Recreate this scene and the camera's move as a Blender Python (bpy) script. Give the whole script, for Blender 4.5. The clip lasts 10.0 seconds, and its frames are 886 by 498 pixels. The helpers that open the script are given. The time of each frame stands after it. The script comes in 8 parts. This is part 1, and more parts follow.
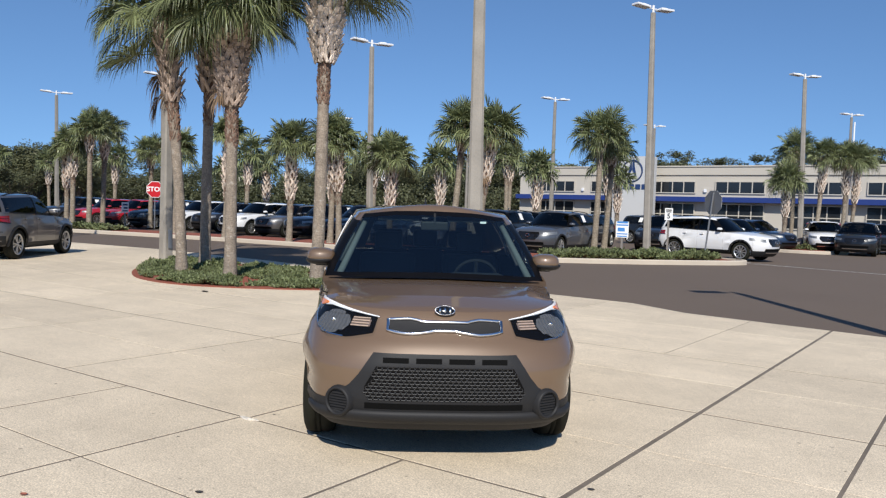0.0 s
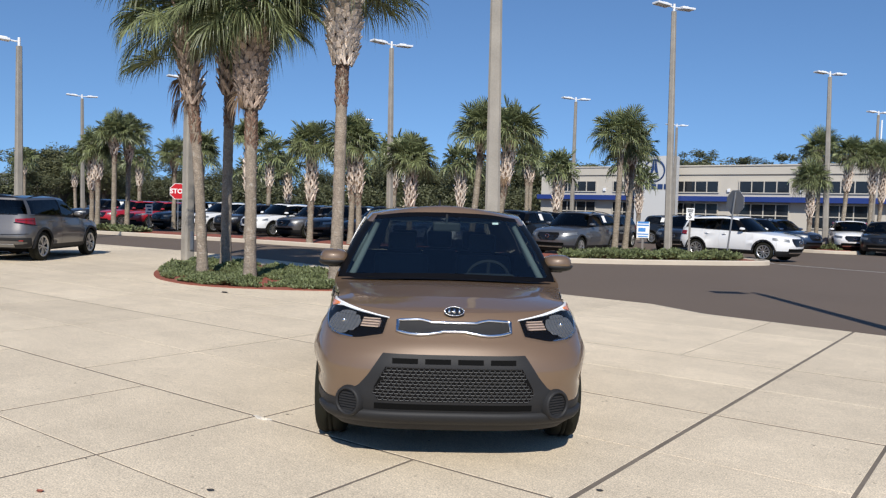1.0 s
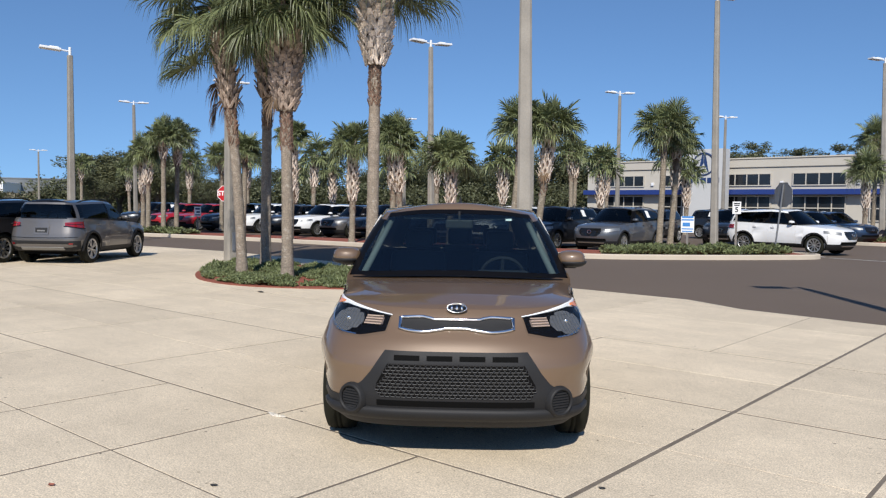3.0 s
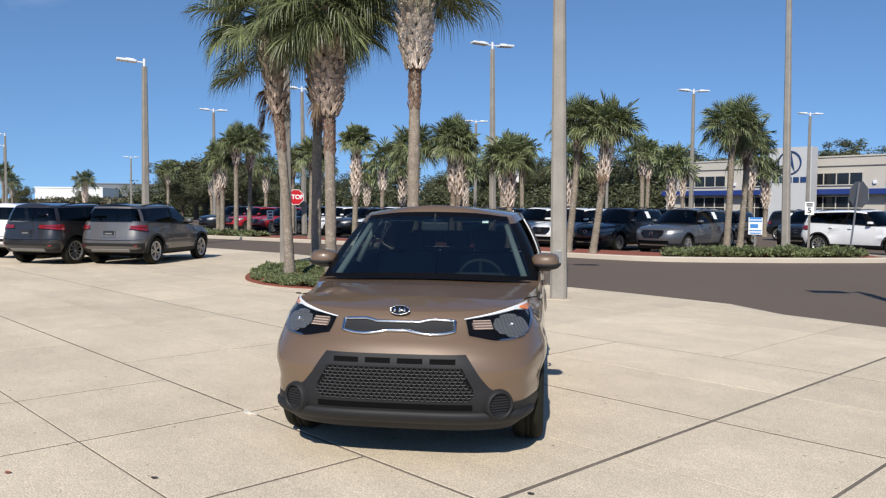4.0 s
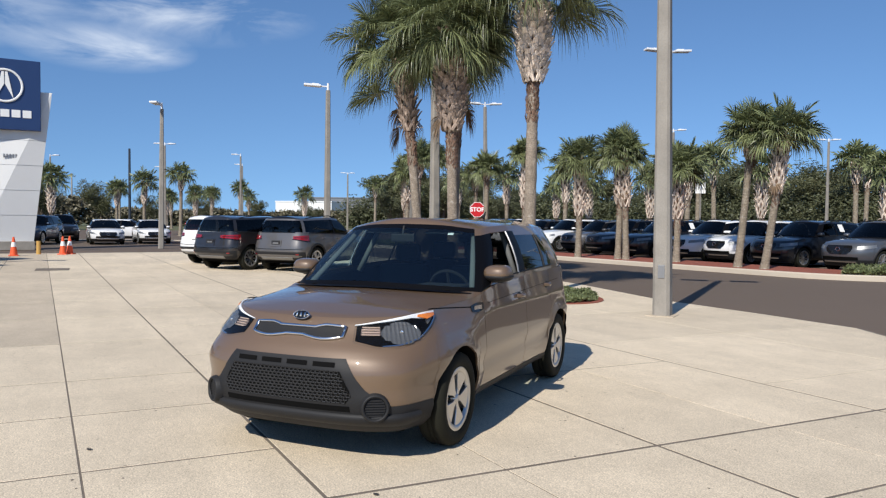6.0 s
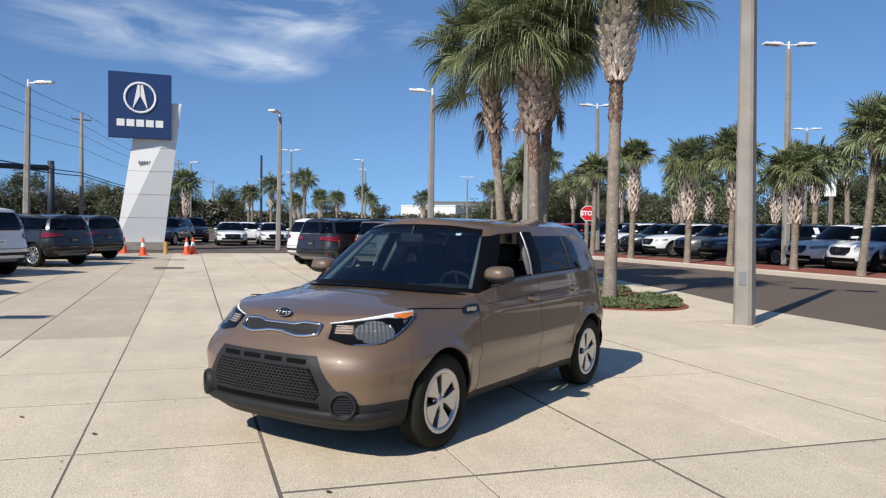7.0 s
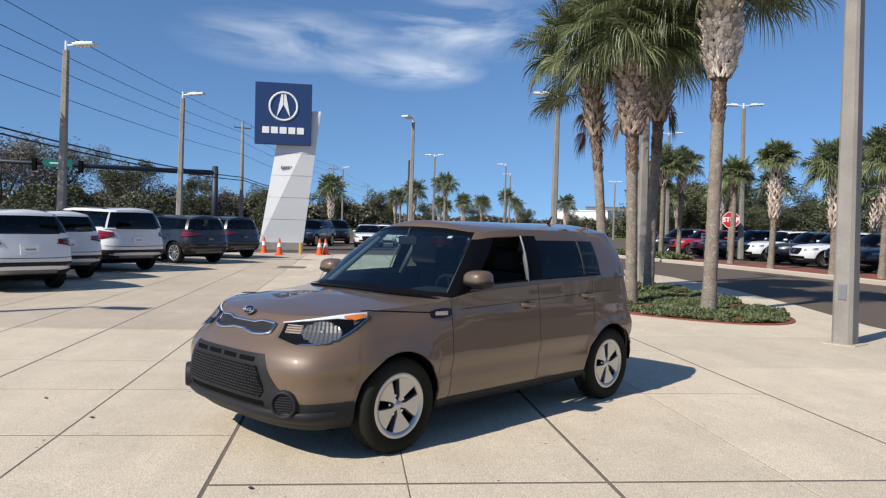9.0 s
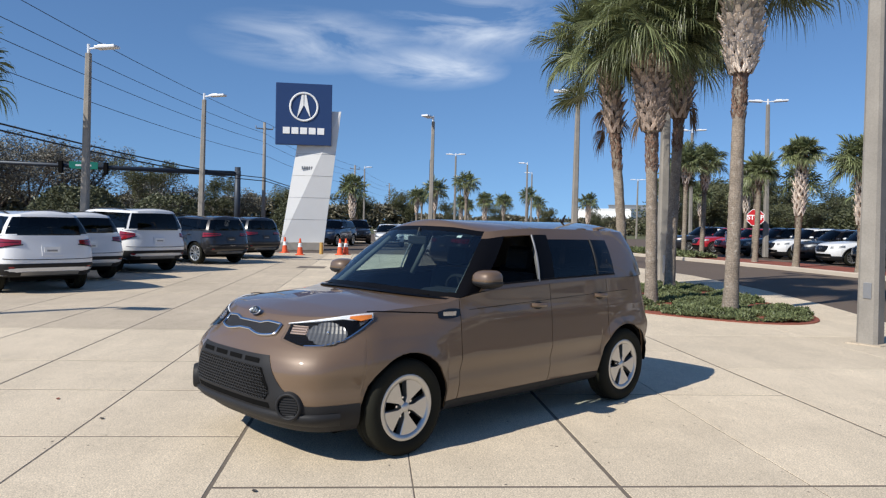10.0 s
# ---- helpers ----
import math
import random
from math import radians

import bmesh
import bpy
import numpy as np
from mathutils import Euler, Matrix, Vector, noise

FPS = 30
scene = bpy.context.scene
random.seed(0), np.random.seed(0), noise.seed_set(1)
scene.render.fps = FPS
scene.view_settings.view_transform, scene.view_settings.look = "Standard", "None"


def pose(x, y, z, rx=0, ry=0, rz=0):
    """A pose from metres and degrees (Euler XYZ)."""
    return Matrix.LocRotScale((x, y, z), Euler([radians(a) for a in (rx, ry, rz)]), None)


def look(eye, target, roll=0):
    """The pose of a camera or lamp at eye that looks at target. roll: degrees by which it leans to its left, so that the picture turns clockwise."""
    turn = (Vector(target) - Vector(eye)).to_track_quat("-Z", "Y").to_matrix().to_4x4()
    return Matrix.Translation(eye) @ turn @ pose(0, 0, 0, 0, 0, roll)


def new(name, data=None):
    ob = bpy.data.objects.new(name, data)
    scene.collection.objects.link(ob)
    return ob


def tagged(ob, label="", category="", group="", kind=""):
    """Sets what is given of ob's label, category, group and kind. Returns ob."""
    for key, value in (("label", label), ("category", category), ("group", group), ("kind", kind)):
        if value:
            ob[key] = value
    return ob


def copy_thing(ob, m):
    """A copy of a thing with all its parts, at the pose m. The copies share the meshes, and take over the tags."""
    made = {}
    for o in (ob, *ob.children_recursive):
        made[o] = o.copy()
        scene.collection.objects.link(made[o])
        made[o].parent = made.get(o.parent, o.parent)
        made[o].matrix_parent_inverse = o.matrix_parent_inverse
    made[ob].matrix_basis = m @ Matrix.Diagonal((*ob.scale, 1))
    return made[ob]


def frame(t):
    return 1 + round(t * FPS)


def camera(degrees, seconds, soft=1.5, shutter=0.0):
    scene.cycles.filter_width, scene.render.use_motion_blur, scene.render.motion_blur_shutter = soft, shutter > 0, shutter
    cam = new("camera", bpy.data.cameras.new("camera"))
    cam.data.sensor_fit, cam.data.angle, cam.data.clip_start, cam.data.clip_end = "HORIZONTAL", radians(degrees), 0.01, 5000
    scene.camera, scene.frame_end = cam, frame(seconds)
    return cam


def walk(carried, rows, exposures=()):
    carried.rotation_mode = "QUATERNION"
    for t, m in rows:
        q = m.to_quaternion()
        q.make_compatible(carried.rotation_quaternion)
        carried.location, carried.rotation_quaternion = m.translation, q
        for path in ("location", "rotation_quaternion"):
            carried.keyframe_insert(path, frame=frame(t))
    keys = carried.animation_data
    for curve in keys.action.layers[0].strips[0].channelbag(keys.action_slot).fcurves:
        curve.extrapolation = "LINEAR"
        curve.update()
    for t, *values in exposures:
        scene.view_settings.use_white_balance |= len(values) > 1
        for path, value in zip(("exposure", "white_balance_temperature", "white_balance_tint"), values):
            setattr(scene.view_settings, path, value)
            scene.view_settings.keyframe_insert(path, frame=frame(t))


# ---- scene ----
cam = camera(60.5, 10.0, soft=1.25)
PATH = [
    (0, (0.514, 0.519, 1.54), (-0.694, 2.11, 1.441), 1.9),
    (0.5, (0.62, 0.526, 1.548), (-0.621, 2.091, 1.449), 1.9),
    (1, (0.588, 0.548, 1.546), (-0.665, 2.104, 1.447), 1.7),
    (1.5, (0.577, 0.559, 1.551), (-0.681, 2.111, 1.447), 1.6),
    (2, (0.569, 0.568, 1.555), (-0.701, 2.108, 1.447), 1.3),
    (2.2, (0.604, 0.56, 1.555), (-0.675, 2.093, 1.445), 1.1),
    (3.3, (0.965, 0.869, 1.541), (-0.424, 2.304, 1.434), 0.7),
    (3.5, (1.113, 0.974, 1.546), (-0.306, 2.379, 1.437), 0.6),
    (4, (1.41, 1.326, 1.554), (-0.088, 2.647, 1.451), 0.5),
    (4.5, (1.813, 1.665, 1.566), (0.233, 2.887, 1.469), 0.6),
    (5, (2.074, 2.089, 1.562), (0.414, 3.199, 1.471), 0.6),
    (5.5, (2.392, 2.495, 1.568), (0.652, 3.478, 1.484), 0.6),
    (5.7, (2.545, 2.651, 1.574), (0.779, 3.585, 1.493), 0.6),
    (6.8, (2.892, 3.655, 1.556), (0.987, 4.261, 1.488), 0.7),
    (7, (2.97, 3.84, 1.551), (1.047, 4.385, 1.482), 0.8),
    (7.5, (3.037, 4.279, 1.542), (1.081, 4.691, 1.475), 1.1),
    (8, (3.088, 4.665, 1.547), (1.111, 4.962, 1.48), 1.3),
    (8.5, (3.059, 4.939, 1.557), (1.071, 5.15, 1.492), 1.4),
    (9, (3.09, 5.147, 1.56), (1.096, 5.297, 1.495), 1.5),
    (9.5, (3.09, 5.241, 1.559), (1.094, 5.352, 1.494), 1.4),
    (10, (3.017, 5.255, 1.561), (1.021, 5.346, 1.493), 1.2),
]
walk(cam, [(t, look(eye, target, roll)) for t, eye, target, roll in PATH])

# ---- sky, sun, exposure ----
SUN_EL = radians(40.0)
SUN_TO = Vector((0.62, -0.785, 0)).normalized() * math.cos(SUN_EL) + Vector((0, 0, math.sin(SUN_EL)))
world = bpy.data.worlds.new("sky")
scene.world = world
world.use_nodes = True
wn, wl = world.node_tree.nodes, world.node_tree.links
wn.clear()
w_out, w_bg, w_sky = wn.new("ShaderNodeOutputWorld"), wn.new("ShaderNodeBackground"), wn.new("ShaderNodeTexSky")
w_sky.sky_type, w_sky.sun_disc = "NISHITA", False
w_sky.sun_elevation = SUN_EL
w_sky.sun_rotation = math.atan2(SUN_TO.x, SUN_TO.y)
w_sky.air_density, w_sky.dust_density, w_sky.ozone_density = 1.0, 0.0, 3.5
w_bg.inputs["Strength"].default_value = 0.085
w_tc, w_map = wn.new("ShaderNodeTexCoord"), wn.new("ShaderNodeMapping")
w_map.inputs["Location"].default_value, w_map.inputs["Scale"].default_value = (0, 0, 0.135), (1, 1, 0.9)
wl.new(w_tc.outputs["Generated"], w_map.inputs["Vector"])
wl.new(w_map.outputs[0], w_sky.inputs["Vector"])
w_tint = wn.new("ShaderNodeVectorMath")
w_tint.operation = "MULTIPLY"
w_tint.inputs[1].default_value = (0.785, 0.958, 1.115)
wl.new(w_sky.outputs[0], w_tint.inputs[0])


def cloud_layer(stretch, scale, centre, radius, lo, hi, seed):
    """A thin streaky cloud about one bearing of the sky."""
    mp, nz, rg = wn.new("ShaderNodeMapping"), wn.new("ShaderNodeTexNoise"), wn.new("ShaderNodeMapRange")
    mp.inputs["Scale"].default_value, mp.inputs["Location"].default_value = stretch, (seed, seed * 0.7, 0)
    mp.inputs["Rotation"].default_value = (radians(-10), 0, 0)
    wl.new(w_tc.outputs["Generated"], mp.inputs["Vector"])
    wl.new(mp.outputs[0], nz.inputs["Vector"])
    nz.inputs["Scale"].default_value, nz.inputs["Detail"].default_value, nz.inputs["Roughness"].default_value, nz.inputs["Distortion"].default_value = scale, 7, 0.58, 0.6
    rg.inputs["From Min"].default_value, rg.inputs["From Max"].default_value = lo, hi
    wl.new(nz.outputs["Fac"], rg.inputs["Value"])
    df, ds, fall = wn.new("ShaderNodeVectorMath"), wn.new("ShaderNodeVectorMath"), wn.new("ShaderNodeMapRange")
    df.operation = "MULTIPLY_ADD"
    df.inputs[1].default_value, df.inputs[2].default_value = (1, 1, 3.6), (-centre[0], -centre[1], -centre[2] * 3.6)
    ds.operation = "LENGTH"
    wl.new(w_tc.outputs["Generated"], df.inputs[0])
    wl.new(df.outputs[0], ds.inputs[0])
    fall.inputs["From Min"].default_value, fall.inputs["From Max"].default_value = radius * 0.35, radius
    fall.inputs["To Min"].default_value, fall.inputs["To Max"].default_value = 1.0, 0.0
    wl.new(ds.outputs["Value"], fall.inputs["Value"])
    k = wn.new("ShaderNodeMath")
    k.operation = "MULTIPLY"
    wl.new(rg.outputs[0], k.inputs[0])
    wl.new(fall.outputs[0], k.inputs[1])
    return k.outputs[0]


def bearing(yaw, el):
    return (-math.sin(radians(yaw)) * math.cos(radians(el)), math.cos(radians(yaw)) * math.cos(radians(el)), math.sin(radians(el)))


last = w_tint.outputs[0]
for args in (((3.0, 2.0, 7.5), 3.2, bearing(88.6, 11.4), 0.105, 0.28, 0.60, 3.1), ((3.0, 2.0, 8.0), 3.0, bearing(83.5, 14.6), 0.17, 0.42, 0.75, 8.4), ((3.0, 2.0, 9.0), 3.0, bearing(97.5, 13.0), 0.15, 0.36, 0.85, 5.5)):
    mx = wn.new("ShaderNodeMix")
    mx.data_type = "RGBA"
    sc = wn.new("ShaderNodeMath")
    sc.operation = "MULTIPLY"
    sc.inputs[1].default_value = 0.68
    wl.new(cloud_layer(*args), sc.inputs[0])
    wl.new(sc.outputs[0], mx.inputs[0])
    wl.new(last, mx.inputs[6])
    mx.inputs[7].default_value = (8.2, 8.8, 9.6, 1)
    last = mx.outputs[2]
wl.new(last, w_bg.inputs["Color"])
wl.new(w_bg.outputs[0], w_out.inputs["Surface"])
sun_data = bpy.data.lights.new("sun", "SUN")
sun_data.energy, sun_data.angle, sun_data.color = 3.9, radians(0.53), (1.0, 0.95, 0.87)
sun = new("sun", sun_data)
sun.matrix_world = look((0, 0, 30), Vector((0, 0, 30)) - SUN_TO)
scene.view_settings.exposure = 0.42

# ---- materials ----
def shader(name):
    m = bpy.data.materials.new(name)
    m.use_nodes = True
    n, l = m.node_tree.nodes, m.node_tree.links
    return m, n, l, n["Principled BSDF"]


def surf(name, base, rough=0.6, metal=0.0, var=0.12, scale=3.0, fine=0.08, fscale=60.0, bump=0.0, bscale=80.0, coat=0.0, rnd=0.0, spec=0.5, island=0.0):
    """A painted, stone, plastic or metal surface with stains and grain."""
    m, n, l, b = shader(name)
    tc = n.new("ShaderNodeTexCoord")
    big, small = n.new("ShaderNodeTexNoise"), n.new("ShaderNodeTexNoise")
    big.inputs["Scale"].default_value, small.inputs["Scale"].default_value = scale, fscale
    big.inputs["Detail"].default_value, small.inputs["Detail"].default_value = 6, 4
    for t in (big, small):
        l.new(tc.outputs["Object"], t.inputs["Vector"])
    val = n.new("ShaderNodeMath")
    val.operation = "MULTIPLY_ADD"
    val.inputs[1].default_value, val.inputs[2].default_value = 2 * var, 1 - var
    l.new(big.outputs["Fac"], val.inputs[0])
    val2 = n.new("ShaderNodeMath")
    val2.operation = "MULTIPLY_ADD"
    val2.inputs[1].default_value, val2.inputs[2].default_value = 2 * fine, 1 - fine
    l.new(small.outputs["Fac"], val2.inputs[0])
    mul = n.new("ShaderNodeMath")
    mul.operation = "MULTIPLY"
    l.new(val.outputs[0], mul.inputs[0])
    l.new(val2.outputs[0], mul.inputs[1])
    last = mul
    for amount, node, out in ((rnd, "ShaderNodeObjectInfo", "Random"), (island, "ShaderNodeNewGeometry", "Random Per Island")):
        if amount:
            info, r, r2 = n.new(node), n.new("ShaderNodeMath"), n.new("ShaderNodeMath")
            r.operation, r2.operation = "MULTIPLY_ADD", "MULTIPLY"
            r.inputs[1].default_value, r.inputs[2].default_value = 2 * amount, 1 - amount
            l.new(info.outputs[out], r.inputs[0])
            l.new(r.outputs[0], r2.inputs[0])
            l.new(last.outputs[0], r2.inputs[1])
            last = r2
    mix = n.new("ShaderNodeVectorMath")
    mix.operation = "SCALE"
    mix.inputs[0].default_value = base
    l.new(last.outputs[0], mix.inputs["Scale"])
    l.new(mix.outputs[0], b.inputs["Base Color"])
    b.inputs["Roughness"].default_value, b.inputs["Metallic"].default_value = rough, metal
    b.inputs["Coat Weight"].default_value, b.inputs["Coat Roughness"].default_value = coat, 0.04
    b.inputs["Specular IOR Level"].default_value = spec
    if bump:
        bt, bp = n.new("ShaderNodeTexNoise"), n.new("ShaderNodeBump")
        bt.inputs["Scale"].default_value, bt.inputs["Detail"].default_value = bscale, 5
        l.new(tc.outputs["Object"], bt.inputs["Vector"])
        bp.inputs["Strength"].default_value, bp.inputs["Distance"].default_value = bump, 0.01
        l.new(bt.outputs["Fac"], bp.inputs["Height"])
        l.new(bp.outputs[0], b.inputs["Normal"])
    return m


def paint(name, base, metal=0.0, rough=0.35, coat=1.0, haze=0.04):
    """Car paint under a clear coat, with a trace of dust."""
    m = surf(name, base, rough=rough, metal=metal, var=0.03, scale=1.5, fine=0.05, fscale=900.0, coat=coat)
    m.node_tree.nodes["Principled BSDF"].inputs["Coat Roughness"].default_value = haze
    return m


def glass(name, tint, gloss=0.02, ior=1.5):
    """Thin tinted pane: see-through, with a mirror-like face."""
    m, n, l, b = shader(name)
    n.remove(b)
    tr, gl, mx, lw, pw, fr = n.new("ShaderNodeBsdfTransparent"), n.new("ShaderNodeBsdfGlossy"), n.new("ShaderNodeMixShader"), n.new("ShaderNodeLayerWeight"), n.new("ShaderNodeMath"), n.new("ShaderNodeMapRange")
    tr.inputs["Color"].default_value = (*tint, 1)
    gl.inputs["Roughness"].default_value = gloss
    lw.inputs["Blend"].default_value = 0.5
    pw.operation, pw.inputs[1].default_value = "POWER", 4.5
    fr.inputs["To Min"].default_value, fr.inputs["To Max"].default_value = ((ior - 1) / (ior + 1)) ** 2, 0.9
    l.new(lw.outputs["Facing"], pw.inputs[0])
    l.new(pw.outputs[0], fr.inputs["Value"])
    l.new(fr.outputs[0], mx.inputs[0])
    l.new(tr.outputs[0], mx.inputs[1])
    l.new(gl.outputs[0], mx.inputs[2])
    l.new(mx.outputs[0], n["Material Output"].inputs["Surface"])
    return m


def leafy(name, base, var=0.35, trans=0.25, rough=0.5):
    """Leaves: varied from leaf to leaf, a little light comes through."""
    m, n, l, b = shader(name)
    geo, ramp = n.new("ShaderNodeNewGeometry"), n.new("ShaderNodeMapRange")
    ramp.inputs["To Min"].default_value, ramp.inputs["To Max"].default_value = 1 - var, 1 + var
    l.new(geo.outputs["Random Per Island"], ramp.inputs["Value"])
    tc, nz, r2, mul = n.new("ShaderNodeTexCoord"), n.new("ShaderNodeTexNoise"), n.new("ShaderNodeMapRange"), n.new("ShaderNodeMath")
    nz.inputs["Scale"].default_value = 0.9
    r2.inputs["To Min"].default_value, r2.inputs["To Max"].default_value = 0.6, 1.4
    l.new(tc.outputs["Object"], nz.inputs["Vector"])
    l.new(nz.outputs["Fac"], r2.inputs["Value"])
    mul.operation = "MULTIPLY"
    l.new(ramp.outputs[0], mul.inputs[0])
    l.new(r2.outputs[0], mul.inputs[1])
    mix = n.new("ShaderNodeVectorMath")
    mix.operation = "SCALE"
    mix.inputs[0].default_value = base
    l.new(mul.outputs[0], mix.inputs["Scale"])
    l.new(mix.outputs[0], b.inputs["Base Color"])
    b.inputs["Roughness"].default_value = rough
    b.inputs["Specular IOR Level"].default_value = 0.35
    t, mx = n.new("ShaderNodeBsdfTranslucent"), n.new("ShaderNodeMixShader")
    l.new(mix.outputs[0], t.inputs["Color"])
    mx.inputs[0].default_value = trans
    l.new(b.outputs[0], mx.inputs[1])
    l.new(t.outputs[0], mx.inputs[2])
    l.new(mx.outputs[0], n["Material Output"].inputs["Surface"])
    return m


def concrete_mat(name, base):
    """Broom-finished outdoor concrete: blotches, tyre grime, pits and grains."""
    m, n, l, b = shader(name)
    tc = n.new("ShaderNodeTexCoord")
    geo = n.new("ShaderNodeNewGeometry")

    def tex(scale, detail, lo, hi, src="noise", rough=0.6):
        t = n.new("ShaderNodeTexNoise") if src == "noise" else n.new("ShaderNodeTexVoronoi")
        t.inputs["Scale"].default_value = scale
        if src == "noise":
            t.inputs["Detail"].default_value, t.inputs["Roughness"].default_value = detail, rough
        l.new(geo.outputs["Position"], t.inputs["Vector"])
        r = n.new("ShaderNodeMapRange")
        r.inputs["From Min"].default_value, r.inputs["From Max"].default_value = (0.3, 0.7) if src == "noise" else (0.0, 0.25)
        r.inputs["To Min"].default_value, r.inputs["To Max"].default_value = lo, hi
        l.new(t.outputs[0], r.inputs["Value"])
        return r.outputs[0]

    def mul(a, c):
        k = n.new("ShaderNodeMath")
        k.operation = "MULTIPLY"
        l.new(a, k.inputs[0])
        l.new(c, k.inputs[1])
        return k.outputs[0]

    blot, stain, grain = tex(0.35, 5, 0.88, 1.08), tex(1.7, 9, 0.86, 1.08, rough=0.8), tex(95, 4, 0.58, 1.34)
    pits = tex(34, 0, 0.70, 1.0, "vor")
    info = n.new("ShaderNodeObjectInfo")
    rr = n.new("ShaderNodeMapRange")
    rr.inputs["To Min"].default_value, rr.inputs["To Max"].default_value = 0.93, 1.04
    l.new(info.outputs["Random"], rr.inputs["Value"])
    mott = tex(22, 8, 0.80, 1.17, rough=0.85)
    vor = n.new("ShaderNodeTexVoronoi")
    vor.inputs["Scale"].default_value = 5.0
    l.new(geo.outputs["Position"], vor.inputs["Vector"])
    spot = n.new("ShaderNodeMapRange")
    spot.inputs["From Min"].default_value, spot.inputs["From Max"].default_value = 0.035, 0.075
    spot.inputs["To Min"].default_value, spot.inputs["To Max"].default_value = 0.55, 1.0
    l.new(vor.outputs["Distance"], spot.inputs["Value"])
    streak = n.new("ShaderNodeMapping")
    streak.inputs["Scale"].default_value, streak.inputs["Rotation"].default_value = (0.35, 3.2, 1.0), (0, 0, radians(41))
    l.new(geo.outputs["Position"], streak.inputs["Vector"])
    sn, sr = n.new("ShaderNodeTexNoise"), n.new("ShaderNodeMapRange")
    sn.inputs["Scale"].default_value, sn.inputs["Detail"].default_value, sn.inputs["Roughness"].default_value = 0.8, 8, 0.7
    l.new(streak.outputs[0], sn.inputs["Vector"])
    sr.inputs["From Min"].default_value, sr.inputs["From Max"].default_value = 0.35, 0.62
    sr.inputs["To Min"].default_value, sr.inputs["To Max"].default_value = 0.94, 1.02
    l.new(sn.outputs["Fac"], sr.inputs["Value"])
    f = mul(mul(mul(mul(blot, stain), grain), pits), rr.outputs[0])
    f = mul(mul(mul(f, mott), spot.outputs[0]), sr.outputs[0])
    mix = n.new("ShaderNodeVectorMath")
    mix.operation = "SCALE"
    mix.inputs[0].default_value = base
    l.new(f, mix.inputs["Scale"])
    l.new(mix.outputs[0], b.inputs["Base Color"])
    b.inputs["Roughness"].default_value, b.inputs["Specular IOR Level"].default_value = 0.85, 0.3
    bp = n.new("ShaderNodeBump")
    bp.inputs["Strength"].default_value, bp.inputs["Distance"].default_value = 0.25, 0.004
    l.new(mul(grain, pits), bp.inputs["Height"])
    l.new(bp.outputs[0], b.inputs["Normal"])
    return m


def bark_mat(name, base, rings=28.0):
    """Palm trunk: grey, ringed by old leaf scars, blotched."""
    m, n, l, b = shader(name)
    tc, wv, nz, nf = n.new("ShaderNodeTexCoord"), n.new("ShaderNodeTexWave"), n.new("ShaderNodeTexNoise"), n.new("ShaderNodeTexNoise")
    wv.bands_direction = "Z"
    wv.inputs["Scale"].default_value, wv.inputs["Distortion"].default_value, wv.inputs["Detail"].default_value = rings / 6.3, 7.0, 4
    nz.inputs["Scale"].default_value, nz.inputs["Detail"].default_value, nz.inputs["Roughness"].default_value = 5.5, 9, 0.7
    nf.inputs["Scale"].default_value, nf.inputs["Detail"].default_value = 38, 5
    for t in (wv, nz, nf):
        l.new(tc.outputs["Object"], t.inputs["Vector"])
    a1, a2 = n.new("ShaderNodeMath"), n.new("ShaderNodeMath")
    a1.operation, a2.operation = "MULTIPLY_ADD", "MULTIPLY_ADD"
    a1.inputs[1].default_value, a1.inputs[2].default_value = 0.14, 0.22
    l.new(wv.outputs["Fac"], a1.inputs[0])
    a2.inputs[1].default_value = 1.25
    l.new(nz.outputs["Fac"], a2.inputs[0])
    l.new(a1.outputs[0], a2.inputs[2])
    a3 = n.new("ShaderNodeMath")
    a3.operation = "MULTIPLY"
    r = n.new("ShaderNodeMapRange")
    r.inputs["To Min"].default_value, r.inputs["To Max"].default_value = 0.3, 1.7
    l.new(nf.outputs["Fac"], r.inputs["Value"])
    l.new(a2.outputs[0], a3.inputs[0])
    l.new(r.outputs[0], a3.inputs[1])
    mix = n.new("ShaderNodeVectorMath")
    mix.operation = "SCALE"
    mix.inputs[0].default_value = base
    l.new(a3.outputs[0], mix.inputs["Scale"])
    lich, lr, pale = n.new("ShaderNodeTexNoise"), n.new("ShaderNodeMapRange"), n.new("ShaderNodeMix")
    lich.inputs["Scale"].default_value, lich.inputs["Detail"].default_value, lich.inputs["Roughness"].default_value = 11.0, 6, 0.65
    l.new(tc.outputs["Object"], lich.inputs["Vector"])
    lr.inputs["From Min"].default_value, lr.inputs["From Max"].default_value = 0.56, 0.68
    lr.inputs["To Min"].default_value, lr.inputs["To Max"].default_value = 0.0, 0.7
    l.new(lich.outputs["Fac"], lr.inputs["Value"])
    pale.data_type = "RGBA"
    l.new(lr.outputs[0], pale.inputs[0])
    l.new(mix.outputs[0], pale.inputs[6])
    pale.inputs[7].default_value = (0.42, 0.39, 0.34, 1)
    l.new(pale.outputs[2], b.inputs["Base Color"])
    b.inputs["Roughness"].default_value, b.inputs["Specular IOR Level"].default_value = 0.9, 0.2
    bp = n.new("ShaderNodeBump")
    bp.inputs["Strength"].default_value, bp.inputs["Distance"].default_value = 0.7, 0.02
    l.new(a3.outputs[0], bp.inputs["Height"])
    l.new(bp.outputs[0], b.inputs["Normal"])
    return m


